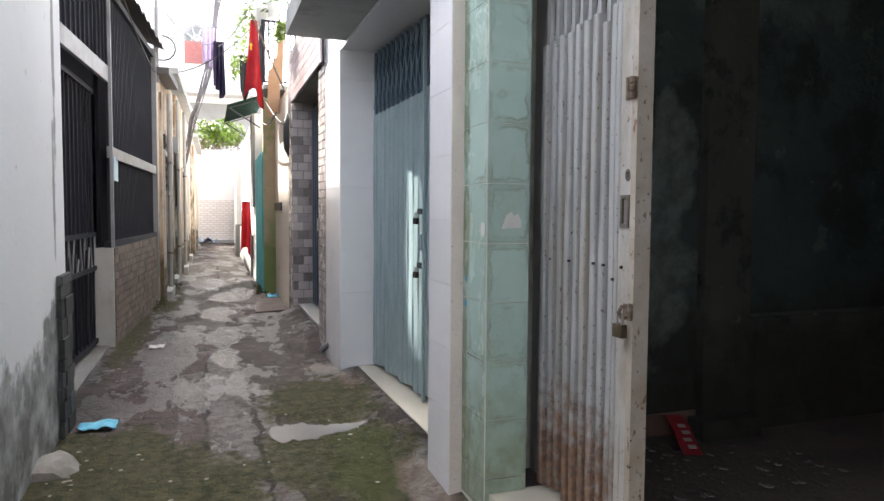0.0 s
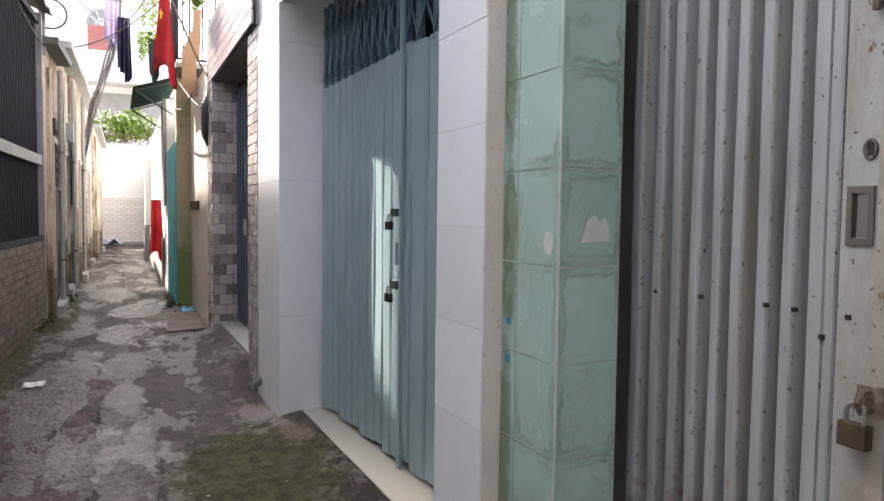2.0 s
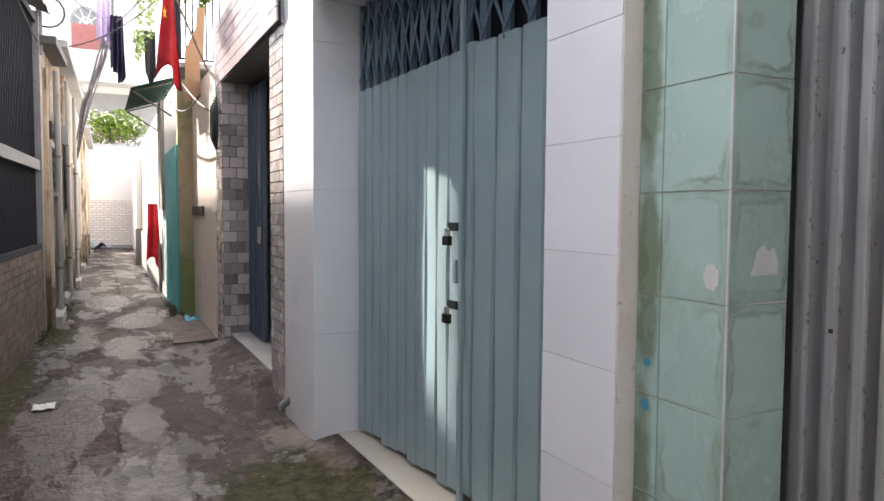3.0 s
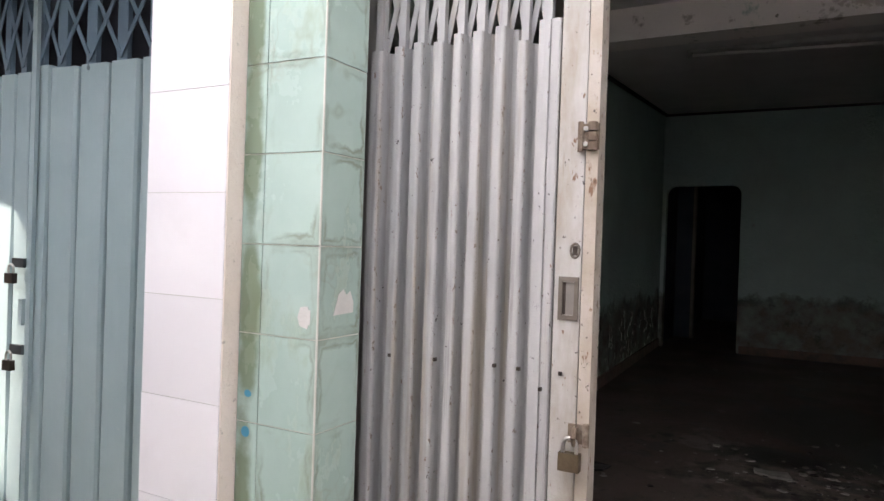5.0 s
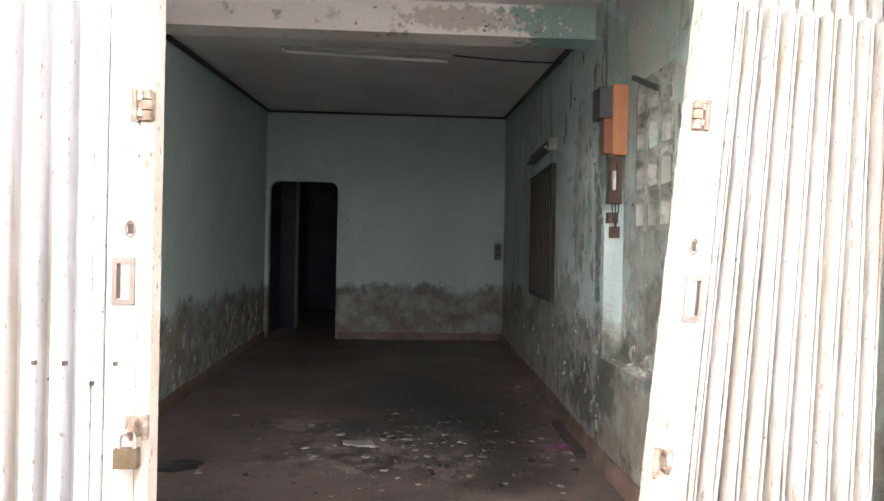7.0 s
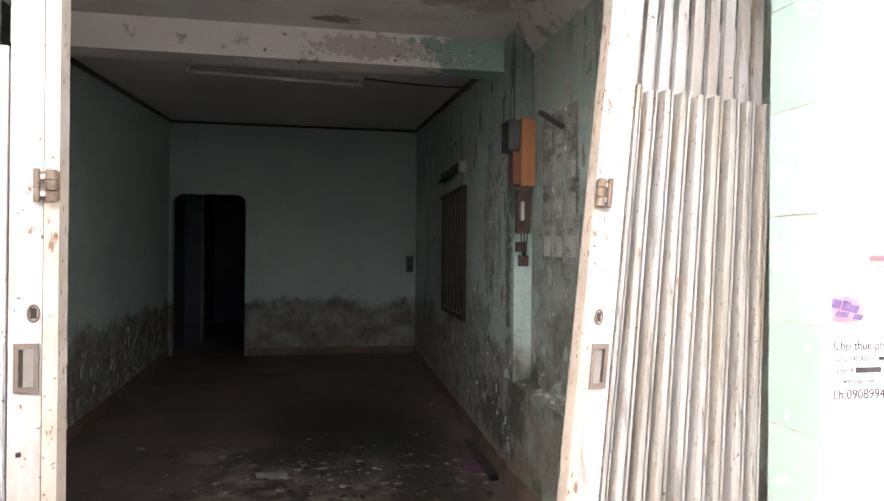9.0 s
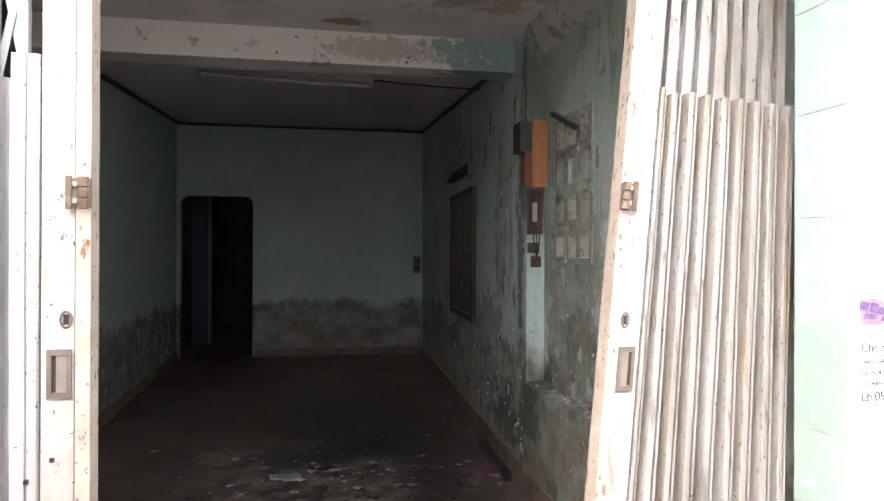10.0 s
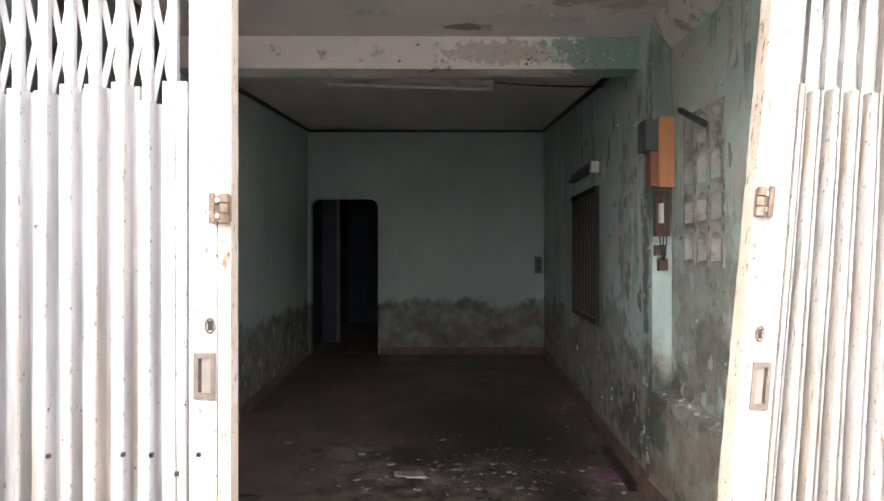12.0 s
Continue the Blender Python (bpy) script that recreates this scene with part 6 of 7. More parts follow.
part("corner_post", box(-0.755, -0.69, 9.90, 9.98, 0.0, 3.3), M["grey_bar"], bf)
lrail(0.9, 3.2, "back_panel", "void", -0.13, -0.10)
part("plate", box(lh(7.25, -0.008), lh(7.25, -0.003), 7.13, 7.42, 1.50, 1.72), M["plate_blue"], bf, "small blue and white number plate")
gf = thing("gate_transom", (-1.0, 6.0, 2.4), "black barred transom with grey head rail above gate", "transom")
part("head_rail", prism(bmesh.new(), [(-1.10, 4.7), (-0.93, 7.05), (-0.90, 7.05), (-1.07, 4.7)], 2.36, 2.50), M["grey_bar"], gf)
for k in range(17):
    y = 4.8 + 0.135 * k
    part("bar", obox(bmesh.new(), (-1.09 + 0.072 * (y - 4.7), y, 2.86), (0.009, 0, 0), (0, 0.009, 0), (0, 0, 0.37)), M["black_metal_and_dark"], gf)
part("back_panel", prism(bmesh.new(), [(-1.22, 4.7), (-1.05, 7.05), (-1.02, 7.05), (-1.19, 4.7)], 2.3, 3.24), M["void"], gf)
roof = tagged(new("roof_left_house"), "dark corrugated eave of the low left house", kind="structure")
bm = bmesh.new()
ny = 64
rows = []
for i in range(ny + 1):
    y = 4.7 + 5.5 * i / ny
    rows.append([(Vector((lh(y, q), y, 3.33 + 0.42 * (-q + 0.12) + 0.022 * math.cos(2 * math.pi * i / 4))), Vector((0, 0, 1))) for q in (0.09, -0.4, -1.25)])
sheet(bm, rows, 0.012)
part("corrugated_sheet", bm, M["roof_dark"], roof)
setting("house_left_body", prism(bmesh.new(), [(-4.5, 4.68), (-1.25, 4.68), (-1.0, 9.92), (-4.5, 9.92)], -0.05, 3.4), M["grey_render"], "body of the low house behind the bars")

# ---- left side, farther: old yellow row ----
YL = [(-0.70, 9.98), (-0.64, 11.3), (-0.60, 13.4), (-0.56, 16.0), (-0.48, 20.0), (-0.42, 26.5)]
tops = [3.0, 3.25, 3.3, 3.4, 3.2]
mats = ["yellow_wall", "white_old", "yellow_wall", "white_old", "yellow_wall"]
for i in range(5):
    bm = bmesh.new()
    p, q = YL[i], YL[i + 1]
    o = 0.05 * (i % 2)
    prism(bm, [(p[0] - o, p[1] + 0.01), (q[0] - o, q[1]), (q[0] - 3, q[1]), (p[0] - 3, p[1] + 0.01)], -0.05, tops[i])
    setting("wall_yellow_row", bm, M[mats[i]], "old limewashed house wall with stains and moss at the foot")
    setting("pilaster_yellow", box(p[0] - 0.06, p[0] + 0.05, p[1] + 0.25, p[1] + 0.52, -0.05, tops[i] - 0.2, bev=0.015), M["yellow_wall"], "stained yellow pilaster on the old wall")
    setting("eave_row", prism(bmesh.new(), [(p[0] - 0.3, p[1]), (p[0] + 0.16, p[1]), (q[0] + 0.16, q[1] - 0.05), (q[0] - 0.3, q[1] - 0.05)], tops[i], tops[i] + 0.08), M["roof_dark"] if i == 0 else M["slab"], "thin projecting eave on the old row")
    d = thing("door", (q[0], (p[1] + q[1]) / 2, 0), "weathered wooden door with grey frame in old wall", "door", "row doors")
    yc = p[1] + 0.62 * (q[1] - p[1])
    xc = p[0] + 0.62 * (q[0] - p[0]) - o
    part("door_leaf", box(xc - 0.02, xc + 0.012, yc - 0.4, yc + 0.4, 0.05, 2.0), M["dark_wood"], d)
    for y0, y1, z0, z1 in ((yc - 0.46, yc - 0.4, 0.0, 2.06), (yc + 0.4, yc + 0.46, 0.0, 2.06), (yc - 0.4, yc + 0.4, 2.0, 2.06)):
        part("door_frame", box(xc - 0.02, xc + 0.04, y0, y1, z0, z1), M["white_old"], d)
    setting("doorstep_row", box(xc - 0.05, xc + 0.11, yc - 0.45, yc + 0.45, -0.05, 0.12, bev=0.02), M["slab"], "worn cement doorstep of the old row")

for y, x, z1, r in ((11.0, -0.60, 2.9, 0.03), (12.9, -0.555, 3.1, 0.025), (15.2, -0.52, 3.2, 0.03)):
    dn = thing("downpipe", (x, y, 0.0), "stained grey downpipe on the old yellow wall", "downpipe", "row downpipes")
    part("pipe", tube(bmesh.new(), [(x, y, 0.05), (x, y, z1)], r, 10), M["slab"], dn)
    for z in (0.6, 1.9):
        part("clip", tube(bmesh.new(), [(x, y, z), (x, y, z + 0.03)], r + 0.008, 10), M["rusty"], dn)
for y0, x, z0, z1, w in ((10.75, -0.655, 1.5, 2.3, 0.35), (13.0, -0.59, 1.3, 2.2, 0.5), (16.8, -0.56, 1.2, 2.2, 0.6)):
    wn_ = thing("shutter_window", (x, y0, z0), "closed weathered wooden shutter in old wall", "window", "row shutters")
    part("panel", box(x - 0.02, x + 0.02, y0, y0 + w, z0, z1), M["dark_wood"], wn_)
    for k in range(6):
        part("slat", box(x + 0.02, x + 0.032, y0 + 0.03, y0 + w - 0.03, z0 + 0.06 + k * (z1 - z0 - 0.12) / 6, z0 + 0.11 + k * (z1 - z0 - 0.12) / 6), M["dark_wood"], wn_)
    part("sill", box(x - 0.02, x + 0.06, y0 - 0.04, y0 + w + 0.04, z0 - 0.05, z0 - 0.002), M["slab"], wn_)
# moss cushions at the foot of the walls
foliage_spots = [(-0.72, 9.7), (-0.66, 10.1), (-0.62, 10.9), (-0.58, 12.2), (0.66, 10.85), (0.66, 11.3)]
rnd = random.Random(77)
bm = bmesh.new()
for cx, cy in foliage_spots:
    for _ in range(60):
        chip(bm, (cx + rnd.gauss(0, 0.035), cy + rnd.gauss(0, 0.25), 0.004 + abs(rnd.gauss(0, 0.03))), rnd.uniform(0.008, 0.02), rnd, 1.4)
tagged(obj("moss_cushions", bm, M["moss"]), "dark green moss cushions along the wall foot", "moss", kind="stuff")

# ---- right side: brick-tiled house ----
bt = setting("tiled_jamb", box(0.872, 1.5, 6.10, 6.47, -0.05, 2.47), M["mortar"], "jamb faced with glazed brick tiles")
for r in range(35):
    brick_course(bt, (0.86, 6.47), -90, 0.365, 0.02 + 0.070 * r, 0.185, 0.070, 0.016, M["wall_tile"], 0.0925 * (r % 2), "brick_tile", 0.002)
bt2 = setting("tiled_jamb_far", box(0.855, 1.5, 8.345, 8.72, -0.05, 2.6), M["mortar"], "far jamb faced with grey and mauve tiles")
for r in range(26):
    brick_course(bt2, (0.84, 8.33), 0, 0.245, 0.03 + 0.098 * r, 0.125, 0.098, 0.016, M["wall_tile2"], 0.0625 * (r % 2), "wall_tile", 0.002)
    brick_course(bt2, (0.84, 8.72), -90, 0.385, 0.03 + 0.098 * r, 0.13, 0.098, 0.016, M["wall_tile2"], 0.065 * (r % 2), "wall_tile", 0.002)
up = setting("wall_tiled_upper", prism(bmesh.new(), [(0.855, 6.10), (1.5, 6.10), (1.5, 8.72), (0.84, 8.72)], 2.47, 3.05), M["mortar"], "upper band of the tiled house front")
for r in range(6):
    brick_course(up, (0.838, 8.70), -90.3, 2.58, 2.48 + 0.095 * r, 0.30, 0.095, 0.014, M["pale_tile"], 0.15 * (r % 2), "wall_tile", 0.002)
hd = thing("steel_door", (1.1, 7.4, 0.05), "half-open dark blue-grey steel door of the tiled house", "door")
part("door_leaf", box(1.07, 1.11, 7.72, 8.32, 0.17, 2.40, bev=0.004), M["door_blue"], hd)
for k in range(4):
    part("rib", box(1.055, 1.07, 7.76 + 0.15 * k, 7.80 + 0.15 * k, 0.2, 2.38), M["door_blue"], hd)
part("door_leaf", box(1.10, 1.14, 6.48, 7.05, 0.17, 2.40, bev=0.004), M["door_blue"], hd)
part("lock", box(1.04, 1.06, 7.74, 7.80, 1.02, 1.16, bev=0.004), M["steel"], hd)
setting("door_sill", box(0.90, 1.5, 6.475, 8.34, -0.05, 0.16, bev=0.02), M["grey_render"], "sloping cement sill of the tiled house")
# solid black block in place of the unlit room behind the door
setting("house_tiled_body", box(1.30, 6.0, 6.10, 8.72, 0.165, 3.0), M["black_metal_and_dark"], "black block standing for the dark interior behind the steel door")
dp = thing("drain_pipe", (0.84, 6.03, 0.0), "short dark drain pipe stub with white cap by pillar", "drain pipe")
part("pipe", tube(bmesh.new(), [(0.88, 6.0, 0.12), (0.835, 6.0, 0.10), (0.80, 5.99, 0.075)], 0.026, 12), M["roof_dark"], dp)
part("bore", tube(bmesh.new(), [(0.802, 5.99, 0.076), (0.798, 5.99, 0.074)], 0.016, 12), M["tube_white"], dp)

# ---- right side, farther ----
setting("wall_granite", box(0.87, 3.0, 8.73, 10.75, -0.05, 2.75), M["granite"], "washed pebble-dash wall beyond the tiled house")
tagged(obj("sign_board", box(0.848, 0.869, 9.78, 10.70, 1.24, 1.35, bev=0.004), M["dark_wood"]), "narrow dark board fixed along the pebble-dash wall", "board")
setting("wall_green_stained", prism(bmesh.new(), [(0.70, 10.78), (3.0, 10.78), (3.0, 10.98), (0.70, 10.98)], -0.05, 3.0), M["ochre_moss"], "ochre end wall with green moss at the foot")
setting("wall_cyan", prism(bmesh.new(), [(0.68, 10.80), (0.70, 10.80), (0.72, 12.6), (0.70, 12.6)], -0.05, 2.1), M["cyan_wall"], "bright turquoise painted house front")
setting("wall_white_right", prism(bmesh.new(), [(0.70, 12.62), (3.0, 12.62), (3.0, 27.5), (0.86, 27.5)], -0.05, 2.9), M["white_wall"], "white painted house row on the sunny side")
setting("plinth_grey", prism(bmesh.new(), [(0.66, 13.5), (0.70, 13.5), (0.80, 22.0), (0.76, 22.0)], -0.05, 0.8), M["grey_render"], "grey cement plinth of the white row")
setting("wall_recess_grey", box(0.655, 0.698, 12.64, 13.3, 1.30, 2.9), M["grey_render"], "grey strip beside the turquoise front")
setting("pillar_row", box(0.64, 0.777, 19.9, 20.15, 0.852, 2.72, bev=0.01), M["white_wall"], "white gate pillar of the sunny row")
setting("pillar_row_base", box(0.615, 0.776, 19.87, 20.18, -0.05, 0.85, bev=0.01), M["grey_render"], "grey cement base of the white gate pillar")
setting("house_right_body", box(0.9, 6.0, 10.98, 12.62, -0.05, 2.6), M["white_wall"], "body of the turquoise house")
aw = thing("awning", (0.45, 13.0, 2.9), "dark green corrugated awning jutting over the alley", "awning")
rows = []
for i in range(25):
    y = 11.6 + 0.09 * i
    rows.append([(Vector((x, y, 3.05 - 0.35 * (0.75 - x) + 0.015 * math.cos(i * math.pi / 1.5))), Vector((0, 0, 1))) for x in (0.80, 0.5, 0.22)])
bm = bmesh.new()
sheet(bm, rows, 0.012)
part("sheet", bm, M["green_sheet"], aw)
for y in (11.65, 13.7):
    part("bracket", tube(bmesh.new(), [(0.72, y, 2.55), (0.25, y, 2.84)], 0.012, 6), M["wire"], aw)
    part("arm", tube(bmesh.new(), [(0.74, y, 3.0), (0.25, y, 2.84)], 0.010, 6), M["wire"], aw)


def cloth(bm, top, width_dir, width, drop, folds, amp, taper=1.0, n=16, m=22, seed=0.0):
    wd = Vector(width_dir).normalized()
    nn = wd.cross(Vector((0, 0, 1))).normalized()
    g = []
    for j in range(m + 1):
        s = j / m
        row = []
        for i in range(n + 1):
            u = i / n - 0.5
            w = width * (1 - (1 - taper) * s)
            p = Vector(top) + wd * u * w - Vector((0, 0, drop * s * (1 - 0.12 * math.cos(u * 5 + seed))))
            p += nn * amp * (0.3 + s) * math.sin(folds * u * 6.28 + seed + 1.5 * s)
            row.append(bm.verts.new(p))
        g.append(row)
    for a, b in zip(g, g[1:]):
        for i in range(n):
            bm.faces.new((a[i], a[i + 1], b[i + 1], b[i]))
    bmesh.ops.solidify(bm, geom=bm.faces[:], thickness=0.003)
    for f in bm.faces:
        f.smooth = True
    return bm


fl = thing("flag", (0.55, 9.4, 2.6), "hanging red flag with a yellow star on a pole", "flag")
part("cloth", cloth(bmesh.new(), (0.50, 9.42, 3.64), (0.8, 0.3, 0), 0.10, 0.98, 1.3, 0.045, 2.6, seed=0.7), M["flag_red"], fl)
bm = bmesh.new()
star = [(0.455 + 0.022 * (1 if k % 2 == 0 else 0.42) * math.sin(math.pi * k / 5), 9.36, 3.30 + 0.075 * (1 if k % 2 == 0 else 0.42) * math.cos(math.pi * k / 5)) for k in range(10)]
f = [bm.verts.new(p) for p in star]
b = [bm.verts.new((p[0], p[1] + 0.004, p[2])) for p in star]
bm.faces.new(f), bm.faces.new(b[::-1])
for k in range(10):
    bm.faces.new((f[k], f[(k + 1) % 10], b[(k + 1) % 10], b[k]))
part("star", bm, M["yellow"], fl, "yellow star partly folded away")
part("pole", tube(bmesh.new(), [(0.9, 9.5, 2.75), (0.44, 9.40, 3.75)], 0.012, 8), M["rusty"], fl)

# balcony of the next house with railing, planters and a board
bl = thing("balcony", (0.8, 10.3, 2.75), "small balcony with black iron railing and planters", "balcony")
part("slab", box(0.64, 1.4, 9.95, 10.7, 2.88, 2.94, bev=0.01), M["slab"], bl)
for k in range(7):
    x = 0.65 + 0.072 * k
    part("baluster", tube(bmesh.new(), [(x, 9.97, 2.97), (x, 9.97, 3.80)], 0.026 if k == 0 else 0.010, 8), M["black_metal_and_dark"], bl)
for k in range(1, 7):
    part("baluster", tube(bmesh.new(), [(0.65, 9.97 + 0.115 * k, 2.94), (0.65, 9.97 + 0.115 * k, 3.80)], 0.010, 6), M["black_metal_and_dark"], bl)
for z in (2.98, 3.79):
    part("handrail", tube(bmesh.new(), [(1.12, 9.97, z), (0.65, 9.97, z), (0.65, 10.68, z)], 0.013, 8), M["black_metal_and_dark"], bl)
part("orange_board", bevel(prism(bmesh.new(), [(0.70, 9.90), (0.86, 9.91), (0.86, 9.93), (0.70, 9.92)], [2.50, 2.56, 2.56, 2.50], [3.05, 3.42, 3.42, 3.05]), 0.004), M["orange_board"], bl, "leaning orange board")
part("board_tip", bevel(obox(bmesh.new(), (0.865, 9.925, 3.25), (0.045, 0, 0), (0, 0.01, 0), (0.012, 0, 0.30)), 0.004), M["orange_board"], bl, "upper strip of the orange board")
setting("wall_balcony_back", box(1.4, 3.0, 8.73, 10.75, 2.75, 5.5), M["white_wall"], "white wall behind the balcony")
for k, (x, y, z, r) in enumerate(((0.80, 9.97, 3.83, 0.11), (0.66, 10.2, 3.81, 0.10), (0.66, 10.5, 3.81, 0.10))):
    pot = thing("flower_pot", (x, y, z), "pale hanging flower pot with trailing plants", "flower pot", "balcony pots")
    bm = bmesh.new()
    tube(bm, [(x, y, z), (x, y, z + 0.2)], r * 0.75, 14, r)
    part("pot", bm, M["tube_white"], pot)
    bm = bmesh.new()
    rnd = random.Random(20 + k)
    for _ in range(70):
        c = Vector((x + rnd.gauss(0, 0.14), y + rnd.gauss(0, 0.2), z + 0.2 + rnd.gauss(0.02, 0.16)))
        a, b = rnd.uniform(0, 6.28), rnd.uniform(-0.8, 0.8)
        d = Vector((math.cos(a) * math.cos(b), math.sin(a) * math.cos(b), math.sin(b)))
        s = d.cross(Vector((0.3, 0.2, 1))).normalized()
        L, w = rnd.uniform(0.04, 0.08), rnd.uniform(0.012, 0.022)
        v = [bm.verts.new(p) for p in (c - d * L, c + s * w, c + d * L, c - s * w)]
        bm.faces.new((v[0], v[1], v[2]))
        bm.faces.new((v[0], v[2], v[3]))
    part("leaves", bm, M["leaf"], pot)


def foliage(name, centres, n, size, seed, label, category, material, kind=""):
    rnd = random.Random(seed)
    bm = bmesh.new()
    for cx, cy, cz, rx, ry, rz in centres:
        for _ in range(n):
            while True:
                q = Vector((rnd.uniform(-1, 1), rnd.uniform(-1, 1), rnd.uniform(-1, 1)))
                if 0.2 < q.length < 1:
                    break
            c = Vector((cx + q.x * rx, cy + q.y * ry, cz + q.z * rz))
            d = Vector((rnd.gauss(0, 1), rnd.gauss(0, 1), rnd.gauss(-0.2, 0.6))).normalized()
            s = d.cross(Vector((rnd.gauss(0, 0.5), rnd.gauss(0, 0.5), 1))).normalized()
            u = d.cross(s) * size * 0.15
            L, w = size * rnd.uniform(0.6, 1.3), size * rnd.uniform(0.25, 0.5)
            v = [bm.verts.new(p) for p in (c - d * L, c + s * w + u, c + d * L, c - s * w + u)]
            bm.faces.new((v[0], v[1], v[2]))
            bm.faces.new((v[0], v[2], v[3]))
    return tagged(obj(name, bm, material), label, category, kind=kind)


foliage("hanging_vine", [(0.56, 12.6, 4.5, 0.16, 0.5, 0.25), (0.47, 12.6, 4.05, 0.14, 0.5, 0.36), (0.38, 12.6, 3.65, 0.08, 0.3, 0.2), (0.72, 8.3, 3.25, 0.06, 0.4, 0.08)], 110, 0.055, 31, "yellow-green vine trailing across overhead cables", "vine", M["leaf_bright"], "stuff")

# laundry on a line across the alley
ll = thing("laundry", (0.1, 14.8, 3.5), "dark and violet laundry hung over the alley", "laundry")
part("garment", cloth(bmesh.new(), (-0.02, 14.8, 4.85), (1, 0.3, 0), 0.24, 0.75, 3.0, 0.10, 0.9, seed=1.0), M["violet_cloth"], ll, "pale violet patterned cloth")
part("garment", cloth(bmesh.new(), (0.16, 14.7, 4.55), (1, 0.1, 0), 0.20, 1.0, 3.1, 0.13, 1.1, seed=2.0), M["navy_cloth"], ll, "dark navy garment")
part("garment", cloth(bmesh.new(), (0.55, 13.0, 3.95), (1, 0.2, 0), 0.16, 0.70, 1.2, 0.03, 0.9, seed=3.0), M["black_cloth"], ll, "black trousers")
part("line", tube(bmesh.new(), sag((-1.0, 14.9, 5.0), (1.0, 14.6, 4.9), 0.12), 0.005, 6), M["wire"], ll)
rc = thing("hanging_cloth", (0.66, 13.5, 0.3), "bright red cloth hung on the white wall", "cloth")
part("cloth", cloth(bmesh.new(), (0.585, 13.5, 1.40), (1, 0.25, 0), 0.16, 0.95, 1.7, 0.05, 1.5, seed=0.5), M["flag_red"], rc)

# pole with a thick bundle of cables
cp = thing("cable_bundle", (-0.45, 15.5, 0), "thick tangled overhead cable bundle along a leaning mast", "cables")
rnd = random.Random(9)
for k in range(9):
    j = lambda: rnd.uniform(-0.08, 0.08)
    part("cable", tube(bmesh.new(), [(-0.50 + j(), 15.6, 2.2), (-0.32 + j(), 15.2, 3.15 + j()), (-0.08 + j(), 15.0, 3.9), (0.05 + j(), 14.95, 4.5 + j()), (0.13 + j(), 15.0, 5.4), (0.30 + j(), 15.4, 7.0)], 0.013, 6), M["cable_grey"], cp)
mast = thing("mast", (-0.69, 10.35, 0), "thin pale steel mast beside the eave", "mast")
part("tube", tube(bmesh.new(), [(-0.69, 10.10, 2.9), (-0.685, 10.10, 5.2)], 0.025, 10), M["grey_bar"], mast)
part("loop", tube(bmesh.new(), [(-0.62 + 0.16 * math.sin(a), 10.1, 3.35 + 0.16 * math.cos(a)) for a in [k * 0.42 for k in range(12)]], 0.010, 6), M["wire"], mast)
for a, b, dr in (((-0.80, 7.1, 3.22), (-0.70, 10.0, 3.0), 0.08), ((-0.74, 9.9, 2.6), (-0.62, 12.5, 2.3), 0.1), ((-0.7, 10.1, 4.0), (0.1, 15, 4.6), 0.25), ((-0.9, 6.2, 3.9), (-0.69, 10.1, 3.3), 0.12),
                 ((0.70, 8.7, 2.4), (0.68, 12.0, 2.9), 0.2), ((0.82, 8.5, 2.2), (0.62, 11.0, 3.2), 0.12), ((-0.5, 12, 3.4), (0.7, 11.5, 4.2), 0.15), ((0.1, 15, 4.5), (0.8, 9.0, 4.6), 0.3), ((0.1, 15.2, 4.9), (-0.4, 26, 5.2), 0.4)):
    tagged(obj("overhead_cable", tube(bmesh.new(), sag(a, b, dr), 0.008, 6), M["wire"]), "thin black sagging service cable", "cable", "service cables")
ml = thing("coiled_cable", (0.78, 8.5, 2.1), "coil of black cable hung at the tiled corner", "cable coil")
for k in range(4):
    r = 0.12 + 0.02 * k
    part("turn", tube(bmesh.new(), [(0.775 + 0.012 * k, 8.5 + 0.6 * r * math.cos(a), 2.12 + r * math.sin(a) * 1.4) for a in [2 * math.pi * q / 16 for q in range(17)]], 0.008, 6), M["wire"], ml)
wb = thing("wall_meter", (-0.62, 12.2, 2.2), "grey electric meter cluster with loose wires on yellow wall", "meter")
part("case", box(-0.63, -0.52, 12.1, 12.3, 2.15, 2.40, bev=0.02), M["grey_bar"], wb)
for k in range(5):
    part("lead", tube(bmesh.new(), sag((-0.57, 12.0 + 0.06 * k, 2.15), (-0.57, 12.35 - 0.03 * k, 1.7 + 0.1 * k), 0.06, 6), 0.007, 5), M["wire"], wb)

# ---- the alley's end ----
M["white_brick"] = mat("whitewashed_brick", (0.80, 0.77, 0.74), (0.70, 0.66, 0.63), 2, 0.85, 0.3, 25)
bnt = M["white_brick"].node_tree
btx = bnt.nodes.new("ShaderNodeTexBrick")
btx.inputs["Scale"].default_value, btx.inputs["Mortar Size"].default_value = 1.0, 0.018
btx.inputs["Brick Width"].default_value, btx.inputs["Row Height"].default_value = 0.23, 0.085
btx.inputs["Color1"].default_value, btx.inputs["Color2"].default_value, btx.inputs["Mortar"].default_value = (0.84, 0.81, 0.79, 1), (0.74, 0.69, 0.66, 1), (0.62, 0.58, 0.55, 1)
bge, bcx, bsp = bnt.nodes.new("ShaderNodeNewGeometry"), bnt.nodes.new("ShaderNodeCombineXYZ"), bnt.nodes.new("ShaderNodeSeparateXYZ")
bnt.links.new(bge.outputs["Position"], bsp.inputs[0])
bnt.links.new(bsp.outputs[0], bcx.inputs[0])
bnt.links.new(bsp.outputs[2], bcx.inputs[1])
bnt.links.new(bcx.outputs[0], btx.inputs["Vector"])
